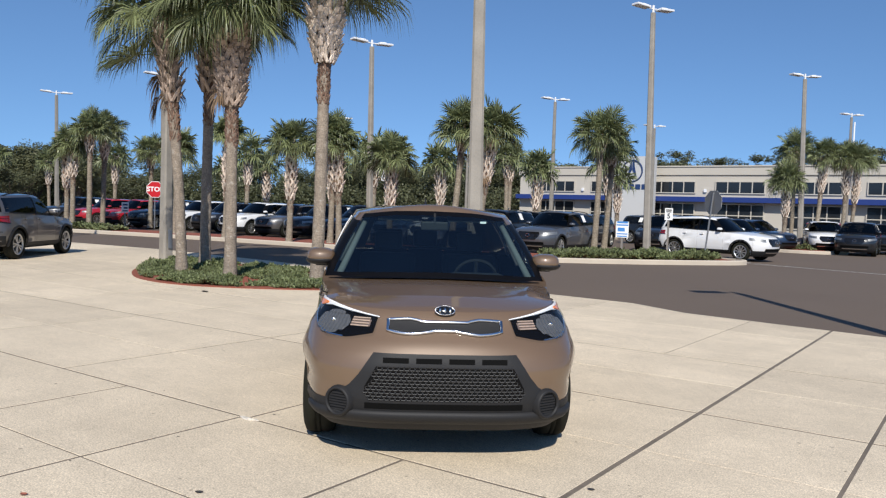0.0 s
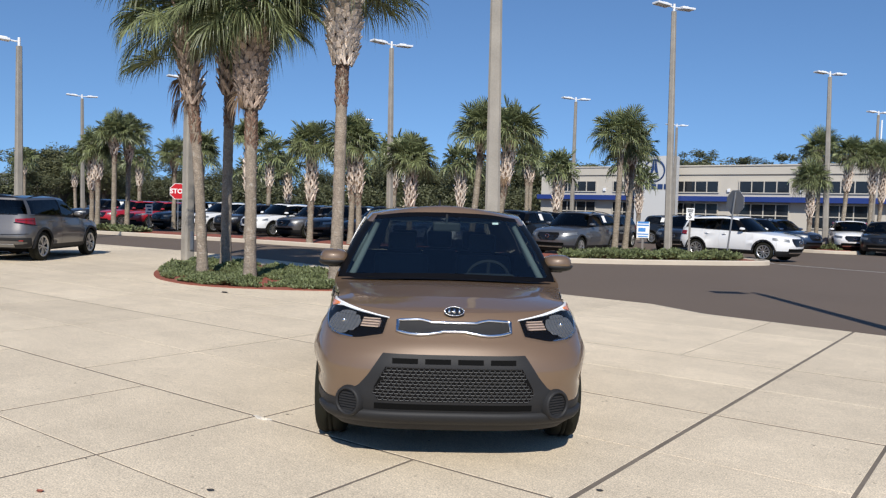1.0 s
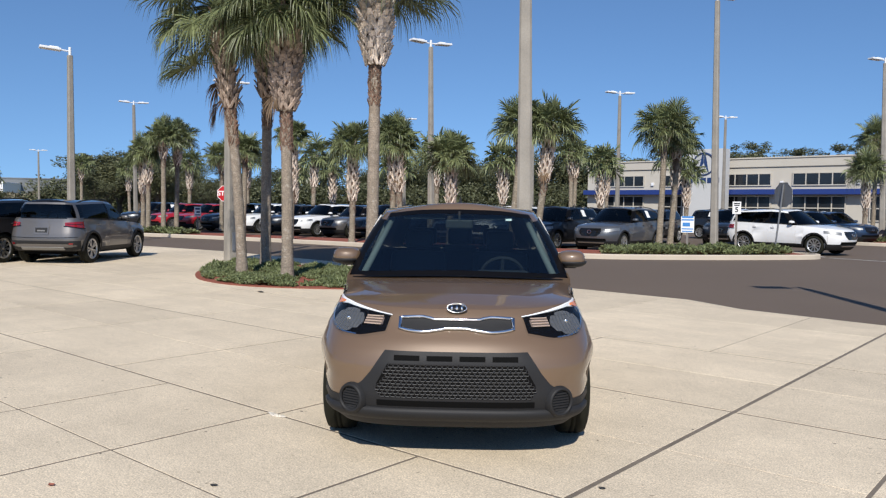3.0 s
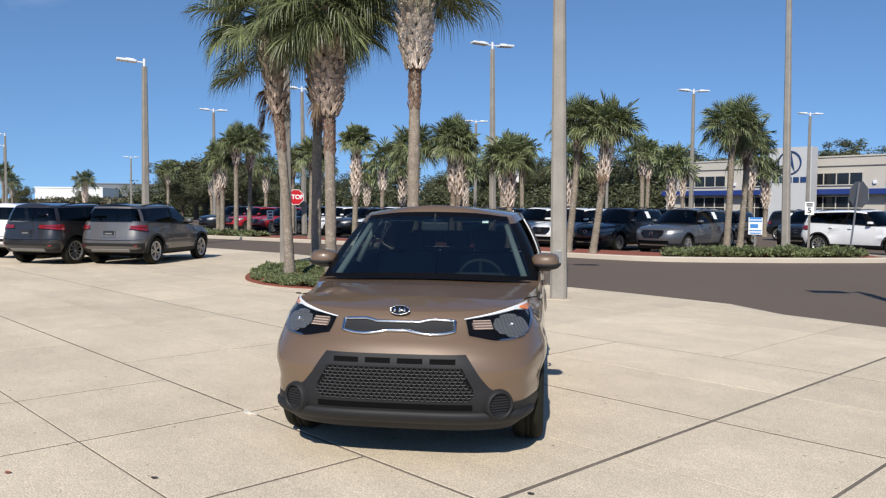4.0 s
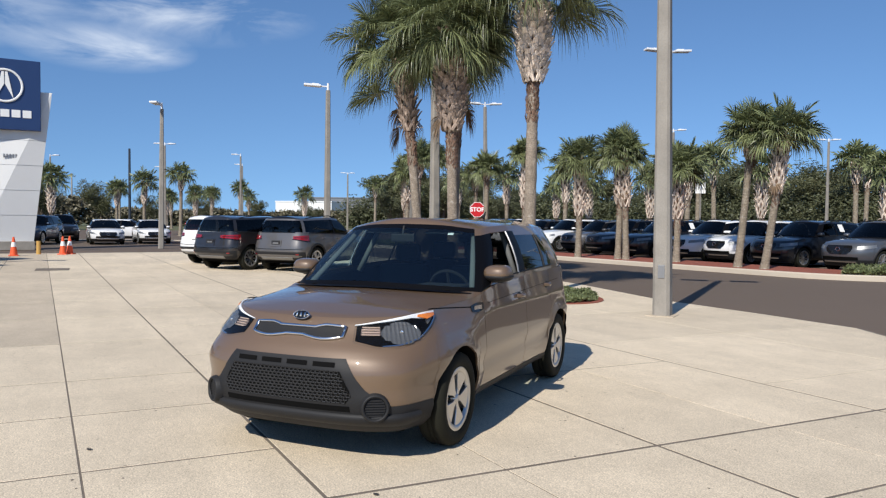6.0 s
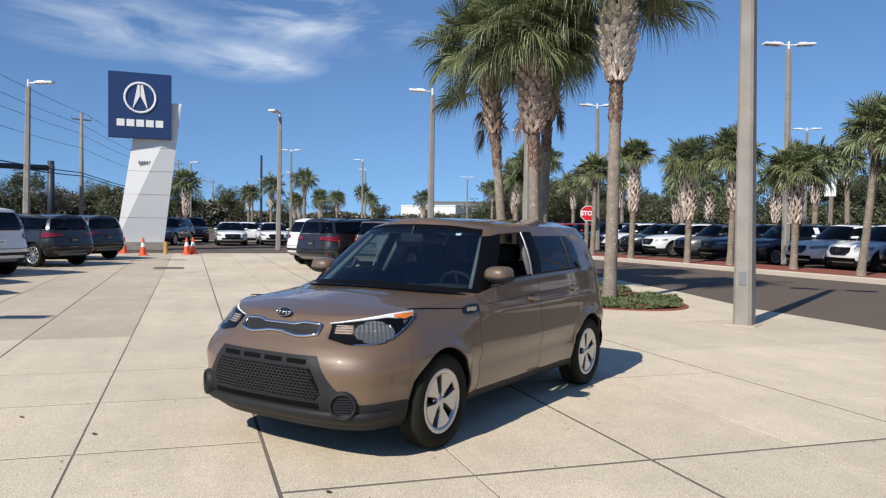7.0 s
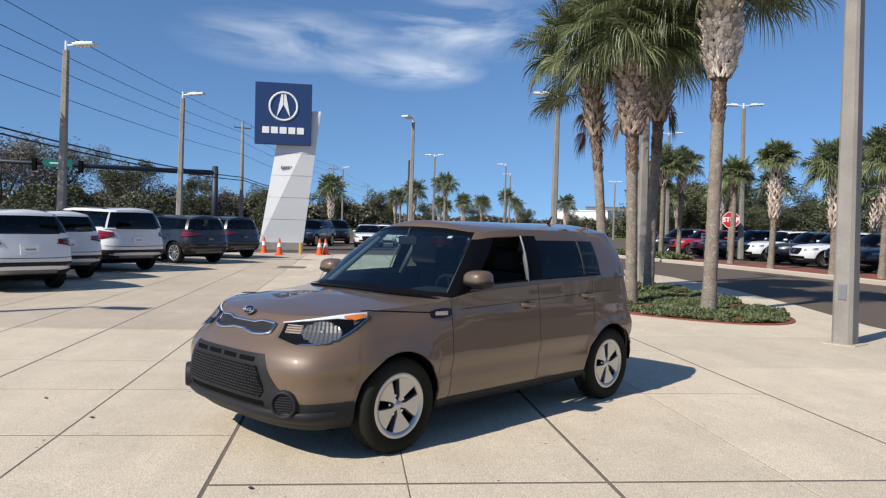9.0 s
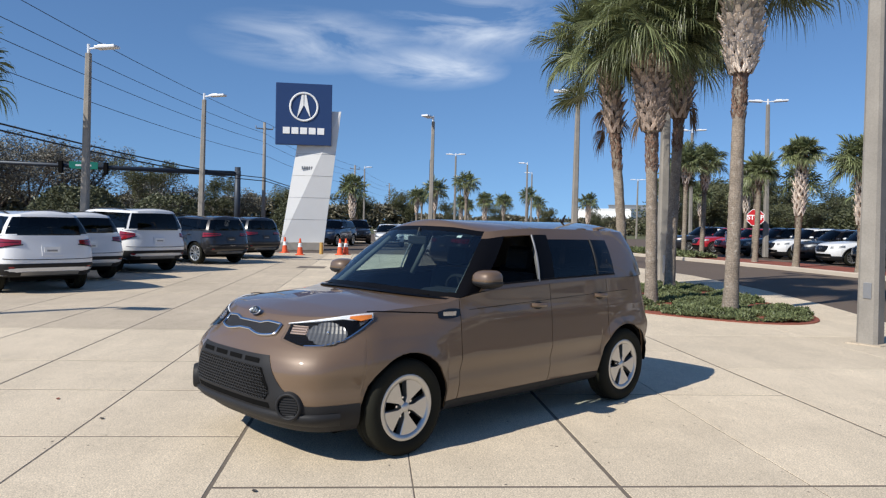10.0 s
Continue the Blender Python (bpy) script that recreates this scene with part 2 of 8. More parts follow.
M_CONC = concrete_mat("concrete", (0.70, 0.59, 0.438))
# the same concrete in a darker tone, for slabs far to the left
M_CONC_DARK = concrete_mat("darker_concrete", (0.595, 0.498, 0.372))
M_CONC_POLE = surf("cast_concrete", (0.262, 0.24, 0.208), 0.85, var=0.34, scale=2.6, fine=0.2, fscale=45, bump=0.3, bscale=90, rnd=0.08)
M_CHIP = surf("fresh_concrete", (0.60, 0.55, 0.47), 0.9, var=0.2, scale=20, bump=0.4, bscale=80)
M_KERB = surf("kerb_concrete", (0.5, 0.43, 0.34), 0.85, var=0.2, scale=0.8, fine=0.1, fscale=60, bump=0.2)
M_JOINT = surf("joint_grime", (0.165, 0.135, 0.105), 0.95, var=0.5, scale=1.3, fine=0.3, fscale=18)
M_ASPH = surf("asphalt", (0.122, 0.090, 0.066), 0.9, var=0.14, scale=0.25, fine=0.22, fscale=90, bump=0.35, bscale=140)
M_LINE = surf("road_line", (0.55, 0.53, 0.5), 0.8, var=0.3, scale=4)
M_EARTH = surf("dry_grass", (0.11, 0.115, 0.05), 0.95, var=0.35, scale=0.2, fine=0.3, fscale=8, bump=0.5, bscale=20)
M_MULCH = surf("red_mulch", (0.25, 0.072, 0.042), 0.95, var=0.3, scale=5, fine=0.45, fscale=70, bump=1.0, bscale=60)
M_BROWN = paint("brown_paint", (0.143, 0.0905, 0.052), metal=0.14, rough=0.46, coat=1.0, haze=0.03)
M_WHITE = paint("white_paint", (0.74, 0.74, 0.735))
M_BLACK = paint("black_paint", (0.010, 0.011, 0.014))
M_GREY = paint("grey_paint", (0.10, 0.105, 0.115), metal=0.4)
M_DKGREY = paint("dark_grey_paint", (0.028, 0.026, 0.027), metal=0.4)
M_SILVER = paint("silver_paint", (0.14, 0.132, 0.128), metal=0.5)
M_RED = paint("red_paint", (0.36, 0.012, 0.02))
M_BLUE = paint("dark_blue_paint", (0.012, 0.03, 0.07), metal=0.2)
M_LINING = surf("grey_lining", (0.13, 0.133, 0.13), 0.9, var=0.05)
M_MESH = surf("mesh_plastic", (0.02, 0.02, 0.021), 0.5, var=0.1)
M_TRIM = surf("black_plastic", (0.019, 0.019, 0.020), 0.55, var=0.1, scale=4, fine=0.1, fscale=300, bump=0.1, bscale=500, spec=0.22)
M_GLOSSBLK = surf("gloss_black", (0.008, 0.008, 0.009), 0.12, var=0.02)
M_PILLAR = surf("pillar_black", (0.004, 0.004, 0.005), 0.4, var=0.02, spec=0.08)
# near-black for black parts, and for the shade inside gaps and openings
M_HOLE = surf("dark_inside", (0.004, 0.004, 0.004), 0.9, var=0.05, spec=0.1)
M_TYRE = surf("tyre_rubber", (0.013, 0.013, 0.0085), 0.8, var=0.15, scale=6, bump=0.2, bscale=120, spec=0.2)
M_ALLOY = surf("alloy", (0.55, 0.54, 0.52), 0.32, metal=0.85, var=0.05, scale=8, fine=0.04)
M_DKALLOY = surf("dark_alloy", (0.05, 0.05, 0.052), 0.4, metal=0.6, var=0.1)
M_CHROME = surf("chrome", (0.72, 0.72, 0.73), 0.17, metal=1.0, var=0.02)
M_LAMPBOWL = surf("lamp_bowl", (0.23, 0.22, 0.205), 0.2, metal=0.65, var=0.15, scale=120)
M_GLASS = glass("tinted_glass", (0.72, 0.85, 0.84), ior=1.95)
M_SMOKED = glass("smoked_glass", (0.145, 0.155, 0.165))
M_DKGLASS = glass("privacy_glass", (0.12, 0.125, 0.13))
M_LENS = glass("clear_lens", (0.94, 0.95, 0.95), ior=1.25)
M_REDLENS = surf("red_lens", (0.22, 0.008, 0.012), 0.12, var=0.1, scale=20, coat=1.0)
M_AMBER = surf("amber_lens", (0.26, 0.19, 0.155), 0.25, metal=0.4, var=0.25, scale=60, coat=1.0)
M_RIB = surf("amber_rib", (0.50, 0.37, 0.29), 0.2, var=0.1, scale=30, coat=1.0)
M_MARKER = surf("amber_marker", (0.70, 0.20, 0.03), 0.15, var=0.1, scale=30, coat=1.0)
M_SEAT = surf("black_cloth", (0.006, 0.006, 0.007), 0.9, var=0.15, scale=9)
M_PALM = leafy("palm_leaf", (0.160, 0.182, 0.084), 0.6, 0.22, 0.38)
M_PALMDRY = leafy("dry_palm_leaf", (0.17, 0.115, 0.07), 0.3, 0.1)
M_BARK = bark_mat("palm_bark", (0.285, 0.235, 0.185), 60)
M_BARK2 = bark_mat("far_palm_bark", (0.27, 0.225, 0.17), 20)
M_BOOT = surf("palm_boots", (0.66, 0.55, 0.45), 0.9, var=0.35, scale=5, fine=0.25, fscale=40, bump=0.5, island=0.45)
M_BOOTDARK = surf("shaggy_palm_boots", (0.34, 0.26, 0.205), 0.9, var=0.35, scale=5, fine=0.3, fscale=40, bump=0.5, island=0.5)
M_FIBRE = surf("palm_fibre", (0.17, 0.105, 0.075), 0.95, var=0.4, scale=9, fine=0.3, fscale=60, island=0.5)
M_LEAF = leafy("tree_leaf", (0.125, 0.130, 0.064), 0.26, 0.12)
M_LEAF2 = leafy("dark_tree_leaf", (0.096, 0.104, 0.054), 0.25, 0.1)
M_BROWNLEAF = leafy("winter_twig", (0.185, 0.175, 0.14), 0.35, 0.05)
M_SCRUB = leafy("scrub_leaf", (0.16, 0.145, 0.095), 0.5, 0.1)
M_WOOD = surf("tree_bark", (0.11, 0.085, 0.065), 0.95, var=0.3, scale=3, bump=0.6, bscale=20)
M_SHRUB = leafy("ground_cover_leaf", (0.155, 0.18, 0.08), 0.5, 0.2)
M_LAMP = surf("lamp_white", (0.72, 0.73, 0.74), 0.4, var=0.05)
M_STEEL = surf("galvanised_steel", (0.30, 0.30, 0.30), 0.45, metal=0.7, var=0.15, scale=3)
M_SIGNBLUE = surf("sign_blue", (0.020, 0.045, 0.13), 0.35, var=0.04)
M_SIGNWHITE = surf("sign_white", (0.80, 0.80, 0.78), 0.45, var=0.04)
M_PANEL = surf("pylon_panel", (0.72, 0.72, 0.70), 0.5, metal=0.0, var=0.05, scale=1.2)
M_PANEL2 = surf("pylon_panel_grey", (0.50, 0.50, 0.49), 0.5, metal=0.0, var=0.05, scale=1.2)
M_STOPRED = surf("sign_red", (0.52, 0.012, 0.018), 0.4, var=0.06)
M_CONE = surf("cone_orange", (0.75, 0.10, 0.025), 0.5, var=0.1, scale=8)
M_STUCCO = surf("stucco", (0.47, 0.435, 0.375), 0.85, var=0.07, scale=0.5, fine=0.05)
M_BAND = surf("blue_band", (0.018, 0.04, 0.18), 0.4, var=0.06)
M_WINDOW = surf("dark_window", (0.015, 0.017, 0.020), 0.08, var=0.1, scale=0.5)
M_DARKPOLE = surf("dark_steel", (0.045, 0.055, 0.070), 0.5, metal=0.3, var=0.1)
M_WIRE = surf("cable", (0.02, 0.02, 0.02), 0.7)
M_GREEN = surf("sign_green", (0.01, 0.19, 0.13), 0.45, var=0.05)
M_UTIL = surf("weathered_wood", (0.25, 0.23, 0.205), 0.9, var=0.25, scale=2)
M_PAPER = surf("paper", (0.82, 0.82, 0.80), 0.7, var=0.03)

# ---- building helpers ----
def link_bm(name, bm, material, smooth=False):
    me = bpy.data.meshes.new(name)
    bm.to_mesh(me)
    bm.free()
    me.materials.append(material)
    if smooth:
        me.polygons.foreach_set("use_smooth", [True] * len(me.polygons))
    return new(name, me)


def part(name, bm, material, parent, label="", smooth=False):
    ob = link_bm(name, bm, material, smooth)
    ob.parent = parent
    if label:
        tagged(ob, label)
    return ob


def thing(name, label, category, m=None, group="", kind=""):
    ob = new(name)
    ob.empty_display_size = 0.2
    if m is not None:
        ob.matrix_world = m
    return tagged(ob, label, category, group, kind)


def add_box(bm, size, m=None, bevel=0.0, taper=1.0):
    """A box, its middle at the origin of m; taper scales the top."""
    r = bmesh.ops.create_cube(bm, size=1.0)
    vs = r["verts"]
    for v in vs:
        k = taper if v.co.z > 0 else 1.0
        v.co = Vector((v.co.x * size[0] * k, v.co.y * size[1] * k, v.co.z * size[2]))
    if bevel:
        es = list({e for v in vs for e in v.link_edges})
        vs = list({v for f in bmesh.ops.bevel(bm, geom=es, offset=bevel, segments=2, affect="EDGES", profile=0.6)["faces"] for v in f.verts} | {v for v in vs if v.is_valid})
    if m is not None:
        bmesh.ops.transform(bm, matrix=m, verts=vs)
    return vs


def add_cyl(bm, r1, r2, depth, m=None, seg=16, caps=True):
    r = bmesh.ops.create_cone(bm, cap_ends=caps, segments=seg, radius1=r1, radius2=r2, depth=depth)
    if m is not None:
        bmesh.ops.transform(bm, matrix=m, verts=r["verts"])
    return r["verts"]


def add_rod(bm, a, b, r1, r2=None, seg=8):
    a, b = Vector(a), Vector(b)
    d = b - a
    m = Matrix.Translation((a + b) / 2) @ d.to_track_quat("Z", "Y").to_matrix().to_4x4()
    return add_cyl(bm, r1, r2 if r2 is not None else r1, d.length, m, seg)


def add_grid(bm, pts, close_u=False):
    """A skin through rows of points."""
    vs = [[bm.verts.new(p) for p in row] for row in pts]
    n = len(vs)
    for i in range(n if close_u else n - 1):
        a, b = vs[i], vs[(i + 1) % n]
        for j in range(len(a) - 1):
            quad = []
            for v in (a[j], b[j], b[j + 1], a[j + 1]):
                if all((v.co - q.co).length > 1e-6 for q in quad):
                    quad.append(v)
            if len(quad) > 2:
                try:
                    bm.faces.new(quad)
                except ValueError:
                    pass
    return vs


def add_lathe(bm, profile, seg=32, m=None):
    """Turns (radius, height) pairs about z."""
    rows = []
    for i in range(seg):
        a = 2 * math.pi * i / seg
        rows.append([Vector((r * math.cos(a), r * math.sin(a), h)) for r, h in profile])
    if m is not None:
        rows = [[m @ p for p in row] for row in rows]
    return add_grid(bm, rows, True)


def add_prism(bm, poly, z0, z1):
    """An upright prism over a flat outline given anticlockwise."""
    lo, hi = [bm.verts.new((x, y, z0)) for x, y in poly], [bm.verts.new((x, y, z1)) for x, y in poly]
    bm.faces.new(hi)
    bm.faces.new(lo[::-1])
    for i in range(len(poly)):
        k = (i + 1) % len(poly)
        bm.faces.new((lo[i], lo[k], hi[k], hi[i]))


def add_tube(bm, pts, r, seg=6, closed=False):
    """One unbroken round bar along pts."""
    rows, n = [], len(pts)
    for k, p in enumerate(pts):
        a, b = (pts[k - 1], pts[(k + 1) % n]) if closed else (pts[max(k - 1, 0)], pts[min(k + 1, n - 1)])
        q = (Vector(b) - Vector(a)).to_track_quat("Z", "Y")
        rows.append([Vector(p) + q @ Vector((r * math.cos(2 * math.pi * j / seg), r * math.sin(2 * math.pi * j / seg), 0)) for j in range(seg)])
    vs = [[bm.verts.new(v) for v in row] for row in rows]
    for i in range(n if closed else n - 1):
        a, b = vs[i], vs[(i + 1) % n]
        for j in range(seg):
            bm.faces.new((a[j], a[(j + 1) % seg], b[(j + 1) % seg], b[j]))
    if not closed:
        bm.faces.new(vs[0][::-1])
        bm.faces.new(vs[-1])


def tidy(bm):
    bmesh.ops.recalc_face_normals(bm, faces=bm.faces)
    return bm


def interp(x, xs, ys):
    return float(np.interp(x, xs, ys))


# ---- cars: x ahead, y to the left, origin on the ground under the middle of the wheelbase ----
HATCH = dict(
    mirror=-0.06, wb=2.57, rw=0.326, ra=0.372, track=0.785, sill=0.265, clad=0.045, nf=2.4, nr=3.4, rim=0.668, gap=0.0005, levels=(0.0, 0.085, 0.2, 0.35, 0.5, 0.65, 0.80, 0.885, 0.93, 1.0), xsf=1.45, xsr=-1.40, lip=0.405,
    wz=((0.2, 0.8), (0.35, 0.855), (0.44, 0.873), (0.505, 0.868), (0.60, 0.895), (0.68, 0.890), (0.80, 0.881), (0.885, 0.874), (0.94, 0.865), (1.0, 0.857), (1.13, 0.842)),
    shrink=((0.55, 0.0), (0.72, 0.006), (0.80, 0.024), (0.87, 0.062), (0.93, 0.098), (1.05, 0.118)),
    fz=((0.235, 2.02), (0.3, 2.075), (0.42, 2.115), (0.55, 2.118), (0.62, 2.114), (0.68, 2.10), (0.74, 2.066), (0.80, 2.012), (0.84, 1.972), (0.91, 1.916), (1.0, 1.8)),
    square=0.9,
    rz=((0.28, -1.87), (0.45, -1.925), (0.6, -1.92), (0.8, -1.87), (1.0, -1.81), (1.07, -1.785), (1.13, -1.765)),
    top=((-2.1, 1.115), (-1.3, 1.112), (-0.4, 1.097), (0.5, 1.07), (0.74, 1.037), (0.9, 0.998), (1.1, 0.985), (1.45, 0.965), (1.7, 0.945), (1.85, 0.925), (1.96, 0.905)),
    cowl=0.78, spine=((1.0, 1.045), (1.35, 1.03), (1.65, 0.99), (1.85, 0.946), (1.897, 0.9245)),
    keys=(((-1.785, 0, 1.115), (-1.69, 0, 1.52)), ((-1.745, 0.64, 1.115), (-1.655, 0.50, 1.515)), ((-1.64, 0.79, 1.113), (-1.565, 0.595, 1.512)),
          ((-1.16, 0.842, 1.110), (-1.22, 0.628, 1.518)), ((-0.90, 0.847, 1.105), (-0.96, 0.65, 1.526)), ((-0.29, 0.852, 1.095), (-0.37, 0.66, 1.533)),
          ((-0.12, 0.851, 1.090), (-0.21, 0.655, 1.532)), ((0.58, 0.84, 1.065), (0.06, 0.625, 1.52)), ((0.79, 0.785, 1.02), (0.25, 0.57, 1.502)),
          ((0.95, 0.45, 1.035), (0.34, 0.32, 1.53)), ((1.0, 0, 1.048), (0.37, 0, 1.538))),
    roof=1.592, seams=(-1.02, -0.235, 0.79), bumper=1.64, handles=((-0.92, 0.965), (-0.08, 0.93)))


class Shape:
    def __init__(self, p):
        self.p = p
        self.slices = {}

    def w(self, x, z):
        p = self.p
        k = min(max((x - p["cowl"] + 0.1) / (p["xsf"] - p["cowl"] + 0.1), 0), 1)
        k = k * k * (3 - 2 * k)
        out = interp(z, *zip(*p["wz"])) - interp(z, *zip(*p["shrink"])) * k
        for xa in (p["wb"] / 2, -p["wb"] / 2):
            r = math.hypot(x - xa, z - p["rw"])
            out += 0.016 * math.exp(-(((r - p["ra"]) / 0.055) ** 2)) * (z > p["rw"] - 0.1)
        return out

    def power(self, a, z):
        """How square the nose is in plan; some noses are squarer low down, away from the wheel."""
        k = min(max((a - 14) / 26, 0), 1)
        return self.p["nf"] + self.p.get("square", 0.0) * k * k * (3 - 2 * k) * interp(z, (0.3, 0.6, 0.8), (1.0, 0.8, 0.0))

    def front(self, a, z, off=0.0):
        """a: 0 at the side, 90 degrees at the middle of the nose."""
        p = self.p
        e, s, c = 2 / self.power(a, z), math.sin(radians(a)), math.cos(radians(a))
        xf = interp(z, *zip(*p["fz"]))
        return Vector((p["xsf"] + (xf - p["xsf"] + off) * s**e, (self.w(p["xsf"], z) + off) * max(c, 0) ** e, z))

    def rear(self, a, z, off=0.0):
        p = self.p
        e, s, c = 2 / p["nr"], math.sin(radians(a)), math.cos(radians(a))
        xr = interp(z, *zip(*p["rz"]))
        return Vector((p["xsr"] + (xr - p["xsr"] - off) * s**e, (self.w(p["xsr"], z) + off) * max(c, 0) ** e, z))

    def at(self, col, z, off=0.0):
        kind, u = col
        if kind == "s":
            return Vector((u, self.w(u, z) + off, z))
        return self.front(u, z, off) if kind == "f" else self.rear(u, z, off)

    def nose_x(self, y, z, off=0.0):
        p = self.p
        w = self.w(p["xsf"], z) + off
        if "square" in p:
            key = (round(z, 4), round(off, 5))
            if key not in self.slices:
                pts = [self.front(a, z, off) for a in np.linspace(90, 0, 61)]
                self.slices[key] = ([q.y for q in pts], [q.x for q in pts])
            return interp(abs(y), *self.slices[key])
        return p["xsf"] + (interp(z, *zip(*p["fz"])) - p["xsf"] + off) * max(1 - abs(y / w) ** p["nf"], 0) ** (1 / p["nf"])

    def tail_x(self, y, z, off=0.0):
        p = self.p
        w = self.w(p["xsr"], z) + off
        return p["xsr"] + (interp(z, *zip(*p["rz"])) - p["xsr"] - off) * max(1 - abs(y / w) ** p["nr"], 0) ** (1 / p["nr"])

    def angle_at(self, x):
        p = self.p
        q = (x - p["xsf"]) / (interp(0.5, *zip(*p["fz"])) - p["xsf"])
        return math.degrees(math.asin(min(max(q, 0), 1) ** (p["nf"] / 2)))

    def low(self, col):
        p = self.p
        x = self.at(col, 0.5).x
        for xa in (p["wb"] / 2, -p["wb"] / 2):
            d = p["ra"] ** 2 - (x - xa) ** 2
            if d > 0:
                return p["rw"] + math.sqrt(d)
        return {"s": p["sill"], "f": p["fz"][0][0] + 0.03, "r": p["rz"][0][0]}[col[0]]

    def high(self, col):
        return interp(self.at(col, 0.95).x, *zip(*self.p["top"]))

    def columns(self, fine):
        p, e = self.p, 0.0006
        xs = []
        for xa in (-p["wb"] / 2, p["wb"] / 2):
            xs += [xa + p["ra"] * math.cos(math.pi * k / fine) for k in range(fine + 1)]
            xs += [xa - p["ra"] - e, xa + p["ra"] + e]
        for s in p["seams"]:
            xs += [s - 0.003, s + 0.003]
        xs += list(np.linspace(p["xsr"], p["xsf"], fine))
        mid = sorted({round(x, 4) for x in xs if p["xsr"] <= x <= p["xsf"]})
        ahead = sorted({round(x, 5) for x in xs if x > p["xsf"]} | {p["bumper"] - p.get("gap", 0.003), p["bumper"] + p.get("gap", 0.003)})
        fa = [self.angle_at(x) for x in ahead]
        fa += list(np.linspace(max(fa), 90, fine)[1:])
        return [("r", a) for a in np.linspace(90, 4, fine)] + [("s", x) for x in mid] + [("f", a) for a in sorted(fa)]


def mirrored(rows):
    return [[Vector((q.x, -q.y, q.z)) for q in row] for row in rows]


def skin(rows, fold=0.014, flip=False):
    """A panel through a grid of points, facing away from the car's middle, with its edges folded in."""
    bm = bmesh.new()
    vs = add_grid(bm, rows)
    bm.normal_update()
    bm.faces.ensure_lookup_table()
    score = sum(fc.normal.dot(fc.calc_center_median() - Vector((fc.calc_center_median().x * 0.6, 0, 0.62))) * fc.calc_area() for fc in bm.faces)
    if score < 0:
        bmesh.ops.reverse_faces(bm, faces=bm.faces)
        bm.normal_update()
    if fold:
        # the fold has corners of its own, so that the panel keeps its smooth shading up to the edge
        for e in [e for e in bm.edges if e.is_boundary]:
            a, b = e.verts
            if e.link_loops[0].vert != a:
                a, b = b, a
            na, nb = a.normal.copy(), b.normal.copy()
            q = [bm.verts.new(c) for c in (b.co, a.co, a.co - na * fold, b.co - nb * fold)]
            bm.faces.new(q)
    return bm


def both(name, rows, material, parent, label="", fold=0.014):
    """The same panel on both sides."""
    part(name, skin(rows, fold), material, parent, label, True)
    return part(name, skin(mirrored(rows), fold), material, parent, label, True)


def whole(rows):
    """Joins a half grid, whose last row lies in the middle plane, to its mirror image."""
    return rows + mirrored(rows)[-2::-1]


def catmull(keys, n):
    out = []
    for i in range(len(keys) - 1):
        p0, p1, p2, p3 = (keys[min(max(i + k, 0), len(keys) - 1)] for k in (-1, 0, 1, 2))
        for k in range(n):
            t = k / n
            out.append(0.5 * (2 * p1 + (p2 - p0) * t + (2 * p0 - 5 * p1 + 4 * p2 - p3) * t * t + (3 * p1 - p0 - 3 * p2 + p3) * t**3))
    return out + [keys[-1]]


